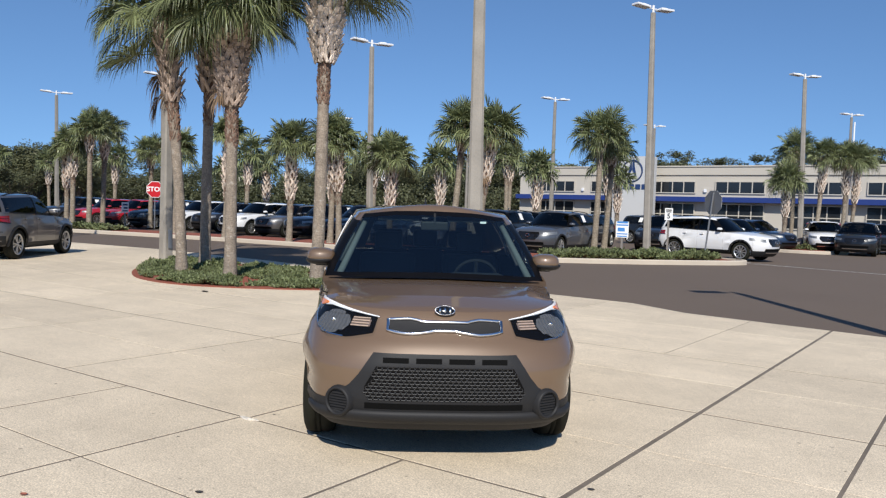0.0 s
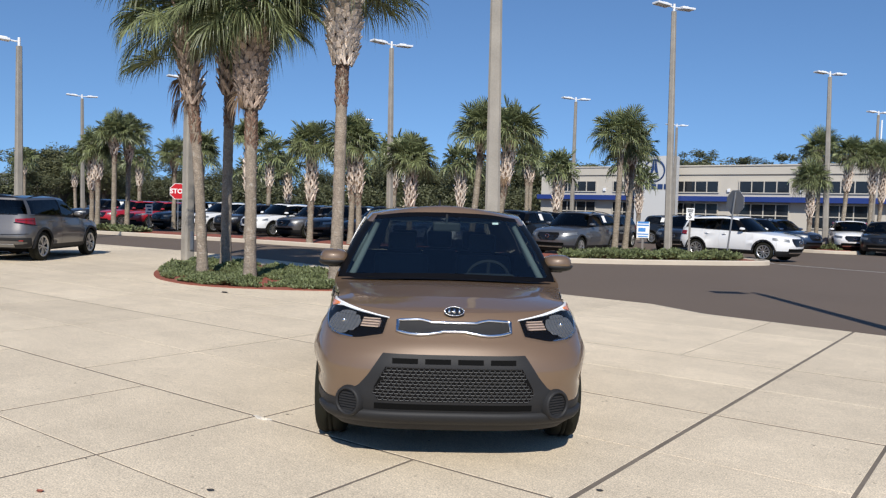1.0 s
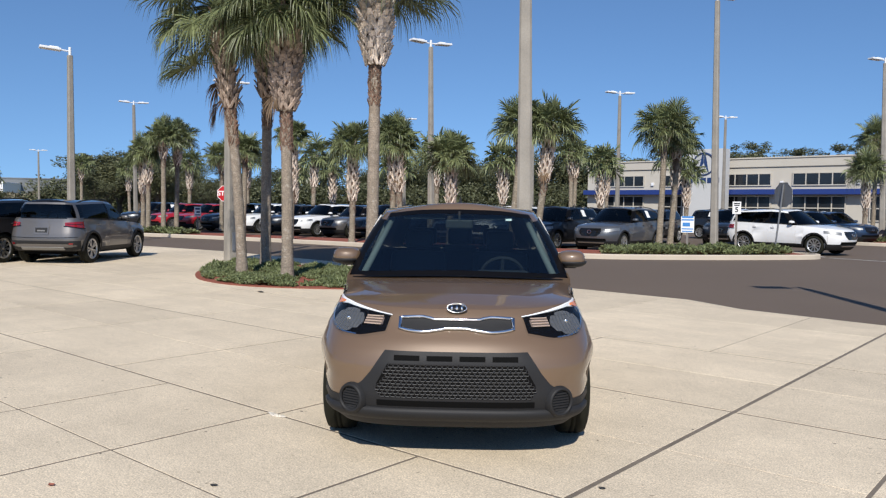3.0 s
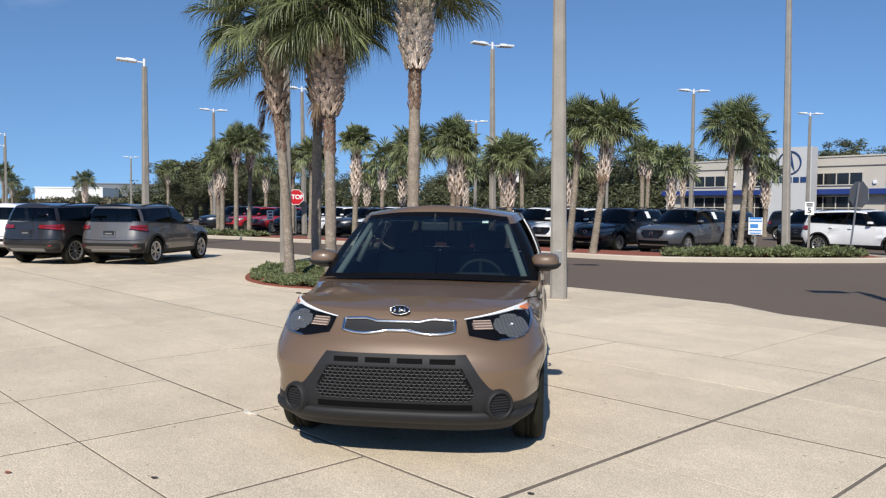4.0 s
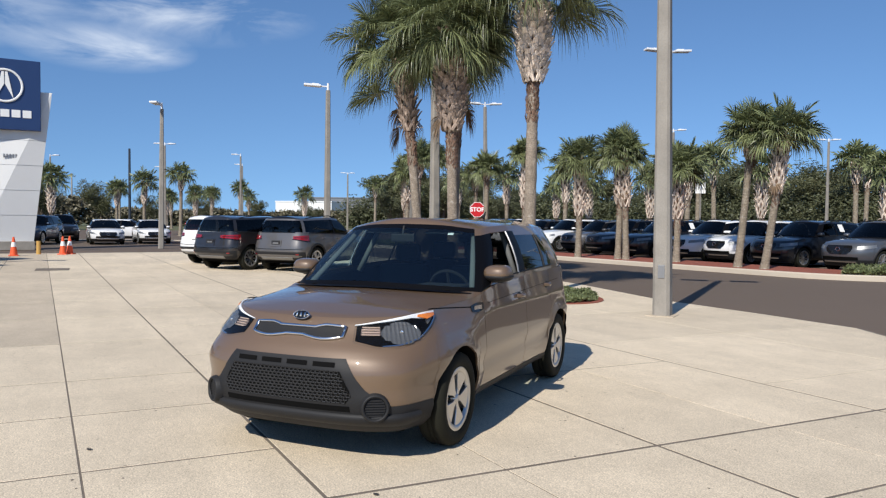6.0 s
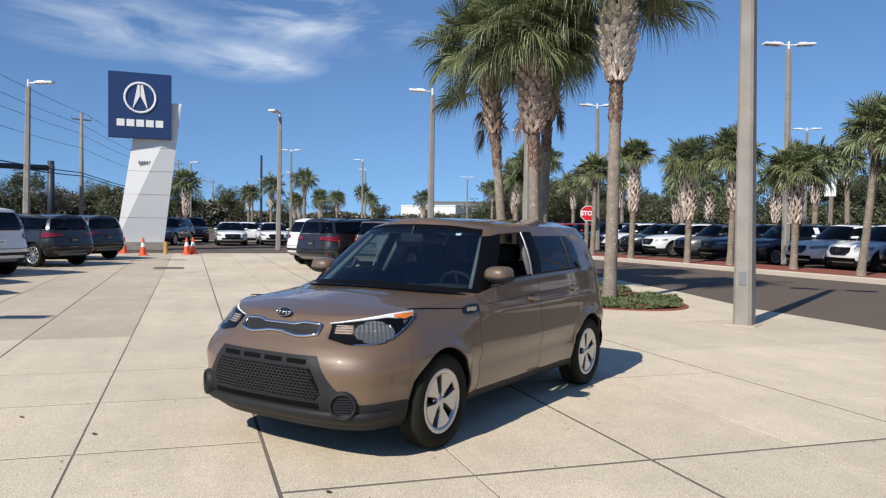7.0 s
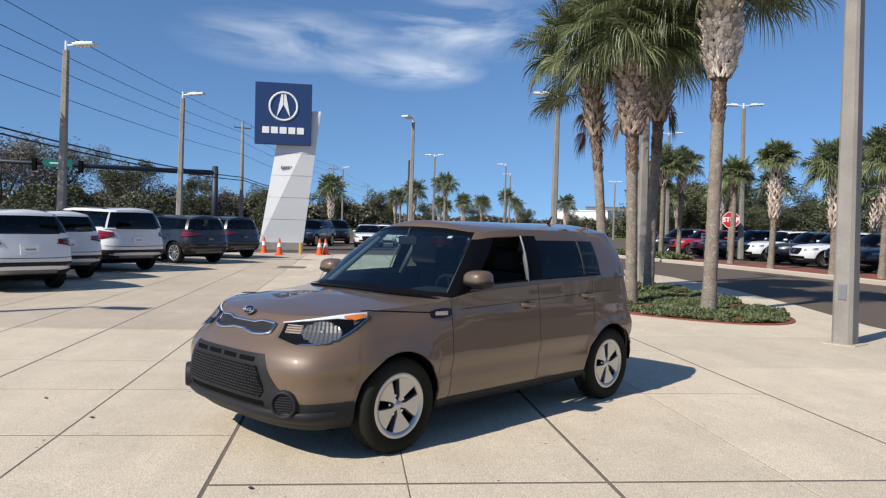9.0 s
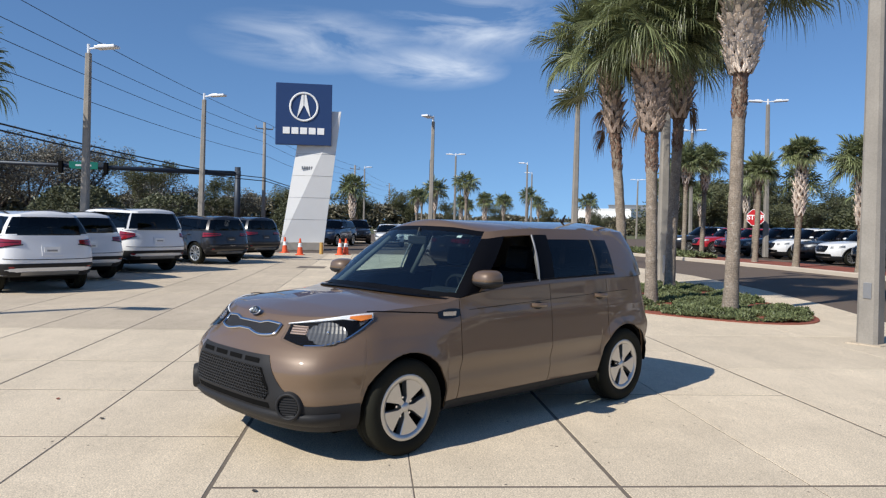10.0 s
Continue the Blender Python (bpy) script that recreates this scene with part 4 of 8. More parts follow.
# shapes of the other cars
SUV = dict(
    wb=2.82, rw=0.365, ra=0.42, track=0.83, sill=0.32, nf=2.6, nr=4.6, xsf=1.55, xsr=-1.6, tw=0.235, rim=0.7,
    wz=((0.25, 0.86), (0.4, 0.925), (0.6, 0.955), (0.75, 0.96), (0.92, 0.945), (1.05, 0.915), (1.15, 0.9)),
    shrink=((0.6, 0.0), (0.8, 0.015), (0.92, 0.04), (1.02, 0.07), (1.12, 0.09)),
    fz=((0.22, 2.2), (0.32, 2.3), (0.5, 2.38), (0.65, 2.39), (0.78, 2.36), (0.88, 2.31), (0.96, 2.2), (1.05, 2.0)),
    rz=((0.37, -2.16), (0.5, -2.30), (0.65, -2.32), (0.85, -2.27), (1.15, -2.2)),
    top=((-2.4, 1.19), (-1.3, 1.165), (0.0, 1.12), (0.72, 1.085), (1.3, 1.05), (1.65, 1.01), (1.95, 0.98), (2.2, 0.94)),
    cowl=0.74, spine=((0.98, 1.125), (1.45, 1.11), (1.85, 1.065), (2.1, 1.0), (2.2, 0.95)),
    keys=(((-2.2, 0, 1.19), (-2.07, 0, 1.615)), ((-2.15, 0.64, 1.19), (-2.03, 0.52, 1.61)), ((-2.03, 0.83, 1.185), (-1.90, 0.62, 1.605)),
          ((-1.78, 0.885, 1.19), (-1.64, 0.65, 1.61)), ((-1.15, 0.905, 1.165), (-1.08, 0.68, 1.635)), ((-0.44, 0.915, 1.145), (-0.4, 0.70, 1.66)),
          ((-0.36, 0.915, 1.145), (-0.32, 0.70, 1.66)), ((0.50, 0.9, 1.105), (0.02, 0.675, 1.635)), ((0.76, 0.83, 1.095), (0.21, 0.62, 1.60)),
          ((0.93, 0.45, 1.12), (0.31, 0.34, 1.635)), ((0.98, 0, 1.128), (0.34, 0, 1.64))),
    roof=1.69, seams=(-1.2, -0.4, 0.7), bumper=1.9, lip=0.42, grille=0.82, tail=1.0, arch=True, handles=((-0.95, 1.0), (-0.2, 0.985)))
CROSS = scaled_shape(SUV, 0.93, 0.955, 0.97, rw=0.372, ra=0.425, bright=False, arch=False)
BOXY = scaled_shape(SUV, 1.02, 1.03, 1.06, rw=0.385, ra=0.44, tail=1.05, lampin=60, lamp=1.6,
    keys=(((-2.3, 0, 1.2), (-2.14, 0, 1.73)), ((-2.25, 0.66, 1.2), (-2.1, 0.54, 1.72)), ((-2.14, 0.86, 1.2), (-2.0, 0.65, 1.72)),
          ((-1.98, 0.92, 1.19), (-1.9, 0.69, 1.725)), ((-1.2, 0.93, 1.17), (-1.15, 0.71, 1.745)), ((-0.44, 0.94, 1.15), (-0.4, 0.72, 1.76)),
          ((-0.36, 0.94, 1.15), (-0.32, 0.72, 1.76)), ((0.66, 0.925, 1.12), (0.1, 0.69, 1.735)), ((0.94, 0.85, 1.12), (0.3, 0.63, 1.71)),
          ((1.1, 0.46, 1.15), (0.4, 0.35, 1.745)), ((1.15, 0, 1.16), (0.42, 0, 1.75))))
SEDAN = scaled_shape(SUV, 0.97, 0.95, 0.83, rw=0.33, ra=0.38, arch=False, handles=((-0.9, 0.83), (-0.2, 0.82)), tail=0.78, grille=0.64, sill=0.24, lip=0.34,
    keys=(((-1.95, 0, 0.98), (-1.25, 0, 1.38)), ((-1.85, 0.6, 0.98), (-1.22, 0.42, 1.37)), ((-1.7, 0.74, 0.975), (-1.15, 0.52, 1.365)),
          ((-1.45, 0.83, 0.95), (-1.05, 0.57, 1.37)), ((-1.0, 0.86, 0.93), (-0.85, 0.6, 1.385)), ((-0.44, 0.87, 0.915), (-0.4, 0.62, 1.4)),
          ((-0.36, 0.87, 0.915), (-0.32, 0.62, 1.4)), ((0.6, 0.855, 0.885), (-0.05, 0.6, 1.37)), ((0.88, 0.79, 0.885), (0.12, 0.55, 1.35)),
          ((1.04, 0.43, 0.91), (0.2, 0.3, 1.375)), ((1.08, 0, 0.915), (0.22, 0, 1.38))), roof=1.42)

# ---- ground ----
EDGE = ((-33.5, 12.6), (-26.0, 14.1), (-21.5, 14.7), (-16.0, 14.5), (-12.5, 14.1), (-9.2, 13.5), (-6.7, 13.55), (-4.85, 13.5), (-3.7, 12.9), (-0.9, 12.6), (9.5, 12.3))
edge_y = lambda x: interp(x, *zip(*EDGE))
KERB = ((-75.0, 12.5), (-60.0, 14.2), (-45.0, 16.3), (-38.0, 17.5), (-32.0, 18.9), (-26.0, 20.1), (-20.0, 20.8), (-15.0, 21.4), (-12.2, 22.0), (-10.4, 23.6), (-8.8, 25.6), (-7.5, 27.6))


def flat(name, poly, z, material, label, category="ground", kind="structure"):
    bm = bmesh.new()
    bm.faces.new([bm.verts.new((x, y, z)) for x, y in poly])
    return tagged(link_bm(name, tidy(bm), material), label, category, kind=kind)


bm = bmesh.new()
ring = [(2500 * math.cos(a), 2500 * math.sin(a)) for a in np.linspace(0, 2 * math.pi, 49)[:-1]]
add_prism(bm, ring, -1.0, -0.06)
tagged(link_bm("ground", bm, M_EARTH), "dry grassy ground out to the horizon", "ground", kind="structure")
bm = bmesh.new()
add_prism(bm, [(-95, -70), (60, -70), (60, 110), (-95, 110)], -0.3, -0.012)
tagged(link_bm("road", bm, M_ASPH), "weathered brown-grey asphalt drive and car lot", "road", kind="structure")
# bed under the slabs, seen in the joints
pad = [(-33.4, -17.5), (10.2, -16), (9.7, 12.28)] + [(x, y - 0.02) for x, y in EDGE[-2:0:-1]] + [(-33.4, 12.6)]
bm = bmesh.new()
add_prism(bm, pad, -0.1, -0.003)
pavement = tagged(link_bm("pavement", tidy(bm), M_JOINT), "pale broom-finished concrete forecourt with dark joints", "pavement", kind="structure")

# joint lines along the row, with half the width of each joint
YL = [(-15.7, 0.010), (-13.2, 0.010), (-10.8, 0.010), (-8.3, 0.010), (-5.9, 0.010), (-3.4, 0.010), (-0.85, 0.009), (0.4, 0.009), (1.66, 0.0095), (2.92, 0.0065), (4.13, 0.0125), (5.31, 0.0045), (6.55, 0.0155), (7.75, 0.0045), (8.97, 0.0155), (11.4, 0.006), (20.0, 0.0)]
XA = (9.9, 6.2, 3.3, 0.4, -2.5, -3.98, -5.4, -7.78, -10.4, -13.1, -15.8, -18.5, -21.2, -24.2, -27.2, -30.2, -33.6)
XB = (9.9, 7.2, 4.6, 2.2, -0.25, -1.45, -3.92, -6.4, -8.9, -11.4, -13.9, -16.4, -18.9, -21.4, -24.2, -27.2, -30.2, -33.6)
XC = (9.9, 6.1, 3.6, 1.0, -1.45, -2.6, -5.24, -7.8, -10.3, -12.8, -15.3, -17.8, -20.3, -22.8, -25.4, -28.0, -30.7, -33.6)
SLANT = lambda x, y: (x - 0.022 * (y - 6.55), y + 0.046 * (x + 1.47))
bed_hole = [(-14.35, 9.25), (-13.3, 8.8), (-12.0, 8.75), (-10.9, 9.3), (-9.9, 10.15), (-9.3, 10.95), (-9.15, 11.7), (-9.6, 12.35), (-10.6, 12.75), (-12.5, 12.95), (-15.0, 13.0), (-16.6, 12.9), (-17.1, 12.3), (-16.6, 11.2), (-15.5, 10.0)]


def eased(poly, n=2):
    """Rounds the corners of a closed outline."""
    for _ in range(n):
        poly = [((a[0] * w + b[0] * (1 - w)), (a[1] * w + b[1] * (1 - w))) for a, b in zip(poly, poly[1:] + poly[:1]) for w in (0.75, 0.25)]
    return poly


bed_hole = eased(bed_hole)


def slab(x0, x1, y0, y1, g, gx=0.013):
    """One cast slab with eased edges, cut off along the road edge."""
    y1c = lambda x: min(y1 - g, edge_y(x) - 0.046 * (x + 1.47) - 0.02)
    xa, xb = x0 + (0.019 if x0 == -1.45 else gx), x1 - (0.019 if x1 == -1.45 else gx)
    if max(y1c(xa), y1c(xb)) <= y0 + 0.05:
        return
    cuts = [xa] + [x for x, _ in EDGE if xa < x < xb] + [xb]
    poly = [(xa, y0), (xb, y0)] + [(x, max(y1c(x), y0 + 0.01)) for x in reversed(cuts)]
    poly = [SLANT(x, y) for x, y in poly]
    bm = bmesh.new()
    e = 0.002
    cx, cy = sum(x for x, _ in poly) / len(poly), sum(y for _, y in poly) / len(poly)
    lo = [bm.verts.new((x, y, -0.05)) for x, y in poly]
    mid = [bm.verts.new((x, y, -0.0022)) for x, y in poly]
    hi = [bm.verts.new((x + (e if x < cx else -e), y + (e if y < cy else -e), 0.0)) for x, y in poly]
    bm.faces.new(hi)
    for a, b in ((lo, mid), (mid, hi)):
        for i in range(len(poly)):
            k = (i + 1) % len(poly)
            bm.faces.new((a[i], a[k], b[k], b[i]))
    part("slab", bm, M_CONC if cx > -8.6 or cy > 2.2 else M_CONC_DARK, pavement)


def build_slabs():
    for (y0, g0), (y1, g1) in zip(YL, YL[1:]):
        xs = XA if y1 <= 4.2 else (XB if y1 <= 9.0 else XC)
        for xb, xa in zip(xs, xs[1:]):
            slab(xa, xb, y0 + g0, y1, g1, 0.013 if y1 <= 9.0 else 0.007)


# sidewalk strip along the road at the far left and beyond the forecourt
flat("sidewalk", [(-62, -9.5), (-60.2, -9.5), (-48.2, 14.5), (-50, 15)], -0.002, M_CONC, "far concrete walk", "pavement")


# ---- kerbed island across the drive ----
def offset_line(pts, d):
    out = []
    for i, p in enumerate(pts):
        a, b = Vector(pts[max(i - 1, 0)]), Vector(pts[min(i + 1, len(pts) - 1)])
        t = (b - a).normalized()
        out.append((p[0] - t.y * d, p[1] + t.x * d))
    return out


def smooth_line(pts, n=5):
    return [(v.x, v.y) for v in catmull([Vector((x, y, 0)) for x, y in pts], n)]


def kerb(name, pts, label, width=0.16, height=0.15, closed=False):
    """A run of kerb stones with rounded noses, a joint every 3 m or so."""
    ob = thing(name, label, "kerb", kind="structure")
    acc, run = 0.0, [pts[0]]
    for a, b in zip(pts, pts[1:]):
        run.append(b)
        acc += math.dist(a, b)
        if acc > 3.0 or b == pts[-1]:
            inn = offset_line(run, width)
            bm = bmesh.new()
            rows = []
            for k, ((x0, y0), (x1, y1)) in enumerate(zip(run, inn)):
                rows.append([Vector((x0, y0, -0.05)), Vector((x0, y0, height - 0.03)), Vector((x0 + (x1 - x0) * 0.1, y0 + (y1 - y0) * 0.1, height - 0.008)), Vector((x0 + (x1 - x0) * 0.25, y0 + (y1 - y0) * 0.25, height)), Vector((x1, y1, height)), Vector((x1, y1, -0.05))])
            add_grid(bm, rows)
            part("kerb_stone", tidy(bm), M_KERB, ob)
            acc, run = 0.0, [b]
    return ob


kl = smooth_line(KERB)
kerb("island_kerb", kl, "pale concrete kerb along the planted island")
end = [(-7.5, 27.6), (-7.2, 28.6), (-7.7, 29.4), (-8.9, 29.7), (-10.2, 29.9)]
kerb("island_kerb", smooth_line(end, 3), "rounded kerb at the end of the planted island")
inner = offset_line(kl, 0.14)
far = offset_line(kl, 3.0)
strip = inner + [(-7.6, 28.5), (-8.3, 29.3), (-10.0, 29.8)] + far[::-1][3:]
bm = bmesh.new()
add_prism(bm, strip, -0.05, 0.125)
tagged(link_bm("island_mulch", tidy(bm), M_MULCH), "red wood mulch on the kerbed island", "mulch", kind="structure")
k2 = [(-12.5, 43.5), (-9.0, 42.6), (-7.4, 43.0), (-6.6, 44.4), (-6.9, 46.5), (-8.5, 60.0)]
kerb("island_kerb", smooth_line(k2, 4), "pale kerb of the island before the showroom")
bm = bmesh.new()
add_prism(bm, [(-12.5, 43.65), (-9.0, 42.8), (-7.6, 43.2), (-6.9, 44.6), (-7.2, 46.5), (-8.8, 60), (-13, 60)], -0.05, 0.13)
tagged(link_bm("island_mulch", tidy(bm), M_MULCH), "red mulch on the island before the showroom", "mulch", kind="structure")
bm = bmesh.new()
for a, b in (((-7.2, 29.6), (0.6, 27.2)), ((0.6, 27.2), (1.6, 28.6)), ((-7.4, 29.9), (-11.5, 34.5))):
    a, b = Vector((*a, 0)), Vector((*b, 0))
    t = (b - a).normalized() * 0.06
    o = Vector((-t.y, t.x, 0))
    bm.faces.new([bm.verts.new(q + Vector((0, 0, -0.006))) for q in (a - o, b - o, b + o, a + o)])
tagged(link_bm("road_line", tidy(bm), M_LINE), "worn white line on the drive", "road line", kind="structure")

# ---- planted bed beside the forecourt ----
bm = bmesh.new()
add_prism(bm, bed_hole, -0.02, 0.014)
tagged(link_bm("bed_mulch", tidy(bm), M_MULCH), "red mulch edging the palm bed", "mulch", kind="structure")


def inside(x, y, poly):
    hit = False
    for (x0, y0), (x1, y1) in zip(poly, poly[1:] + poly[:1]):
        if (y0 > y) != (y1 > y) and x < (x1 - x0) * (y - y0) / (y1 - y0) + x0:
            hit = not hit
    return hit


def add_tuft(verts, faces, c, size, rng, up=0.6, n=5, slim=0.22):
    """A handful of small pointed leaves about a point."""
    for _ in range(n):
        d = Vector((rng.gauss(0, 1), rng.gauss(0, 1), abs(rng.gauss(0, up)) + 0.05)).normalized()
        sd = d.cross(Vector((rng.gauss(0, 1), rng.gauss(0, 1), rng.gauss(0, 1)))).normalized() * size * 0.22
        k = size * rng.uniform(0.6, 1.2)
        i = len(verts)
        verts += [c, c + d * k * 0.5 + sd, c + d * k, c + d * k * 0.5 - sd]
        faces.append((i, i + 1, i + 2, i + 3))


def from_lists(name, verts, faces, material):
    me = bpy.data.meshes.new(name)
    me.from_pydata([tuple(v) for v in verts], [], faces)
    me.materials.append(material)
    return new(name, me)


def ground_cover(name, poly, z0, height, count, size, seed, label, gap=0.45):
    rng = random.Random(seed)
    verts, faces = [], []
    xs, ys = [x for x, _ in poly], [y for _, y in poly]
    made = 0
    while made < count:
        x, y = rng.uniform(min(xs), max(xs)), rng.uniform(min(ys), max(ys))
        if not inside(x, y, poly):
            continue
        made += 1
        h = noise.noise((x * 1.1, y * 1.1, seed)) * 0.7 + noise.noise((x * 3.2, y * 3.2, seed)) * 0.35 + gap
        if h < 0:
            continue
        z = z0 + height * min(h, 1.1) * rng.uniform(0.25, 1.0)
        add_tuft(verts, faces, Vector((x, y, z)), size, rng, 0.8, 6, 0.10)
    return tagged(from_lists(name, verts, faces, M_SHRUB), label, "ground cover", kind="stuff")


inner_bed = [(x * 0.96 - 13.0 * 0.04, y * 0.93 + 11.05 * 0.07) for x, y in bed_hole]
ground_cover("ground_cover", inner_bed, 0.02, 0.22, 19000, 0.078, 3, "low green juniper ground cover under the palms", 0.16)
cover_strip = offset_line(kl, 0.45)[41:] + offset_line(kl, 2.4)[41:][::-1]
ground_cover("ground_cover", cover_strip, 0.12, 0.34, 8000, 0.17, 5, "low green shrubs on the kerbed island", 0.35)
cover_left = offset_line(kl, 0.4)[10:20] + offset_line(kl, 2.0)[10:20][::-1]
ground_cover("ground_cover", cover_left, 0.12, 0.4, 5000, 0.19, 7, "low green shrubs on the island by the stop sign", 0.25)
ground_cover("ground_cover", [(-12, 44.5), (-8.2, 44.0), (-7.8, 46), (-9, 58), (-12.5, 58)], 0.12, 0.5, 2500, 0.16, 8, "low shrubs before the showroom", 0.1)



# ---- small marks on the slabs ----
def fallen_leaf(x, y, size, yaw, material, label):
    bm = bmesh.new()
    rows = []
    for u in np.linspace(-1, 1, 7):
        w = 0.36 * size * (1 - u * u) ** 0.7
        rows.append([Vector((u * size / 2, v * w, 0.004 + 0.10 * size * (v * v * 0.6 + u * u * 0.5))) for v in (-1, -0.5, 0, 0.5, 1)])
    add_grid(bm, rows)
    bmesh.ops.transform(bm, matrix=pose(x, y, 0.001, 0, 0, yaw), verts=bm.verts)
    return tagged(link_bm("fallen_leaf", tidy(bm), material, True), label, "leaf", "leaves on the concrete")


M_DRYLEAF = surf("dry_leaf", (0.30, 0.10, 0.06), 0.8, var=0.25, scale=30)
M_DARKLEAF = surf("dark_leaf", (0.05, 0.045, 0.04), 0.8, var=0.25, scale=30)
fallen_leaf(-3.52, 2.31, 0.045, 10, M_DRYLEAF, "curled reddish brown leaf on the concrete")
fallen_leaf(-2.89, 2.925, 0.045, 35, M_DARKLEAF, "dark fallen leaf on the concrete")
fallen_leaf(-1.33, 4.40, 0.042, 20, M_DARKLEAF, "dark fallen leaf on the concrete")
fallen_leaf(-10.73, 8.52, 0.15, -12, M_DARKLEAF, "dark fallen leaf scrap on the concrete")
rng = random.Random(77)
bm = bmesh.new()
for _ in range(420):
    x, y = rng.uniform(-9, 3), rng.uniform(1.5, 9.5)
    r = 0.004 + 0.010 * rng.random() ** 3
    a0, k = rng.uniform(0, 6.28), rng.uniform(0.4, 1.0)
    bm.faces.new([bm.verts.new((x + r * math.cos(a0 + a) * rng.uniform(0.7, 1.2), y + r * k * math.sin(a0 + a) * rng.uniform(0.7, 1.2), 0.0015)) for a in np.linspace(0, 5.24, 6)])
tagged(link_bm("gum_spot", tidy(bm), surf("gum_spot", (0.12, 0.10, 0.085), 0.9, var=0.3, island=0.5)), "small dark specks trodden into the concrete", "specks", kind="stuff")
# broken slab corner
for k, (dx, dy, r, h) in enumerate(((0.0, 0.0, 0.035, 0.006), (0.07, 0.02, 0.025, 0.005), (-0.06, 0.01, 0.022, 0.004), (0.03, -0.012, 0.018, 0.016), (0.055, 0.0, 0.012, 0.012))):
    bm = bmesh.new()
    n = 9
    ring = [(r * rng.uniform(0.7, 1.25), 2 * math.pi * i / n) for i in range(n)]
    hi = [bm.verts.new((-3.85 + dx + 0.8 * q * math.cos(a) * 1.5, 4.0 + dy + 0.8 * q * math.sin(a) * 0.7, h * rng.uniform(0.7, 1.1))) for q, a in ring]
    lo = [bm.verts.new((-3.85 + dx + q * math.cos(a) * 1.5, 4.0 + dy + q * math.sin(a) * 0.7, 0.0)) for q, a in ring]
    bm.faces.new(hi)
    for i in range(n):
        j = (i + 1) % n
        bm.faces.new((lo[i], lo[j], hi[j], hi[i]))
    tagged(link_bm("concrete_chip", tidy(bm), M_CHIP), "pale broken chip at a slab corner", "chip", "chips at the slab corner")
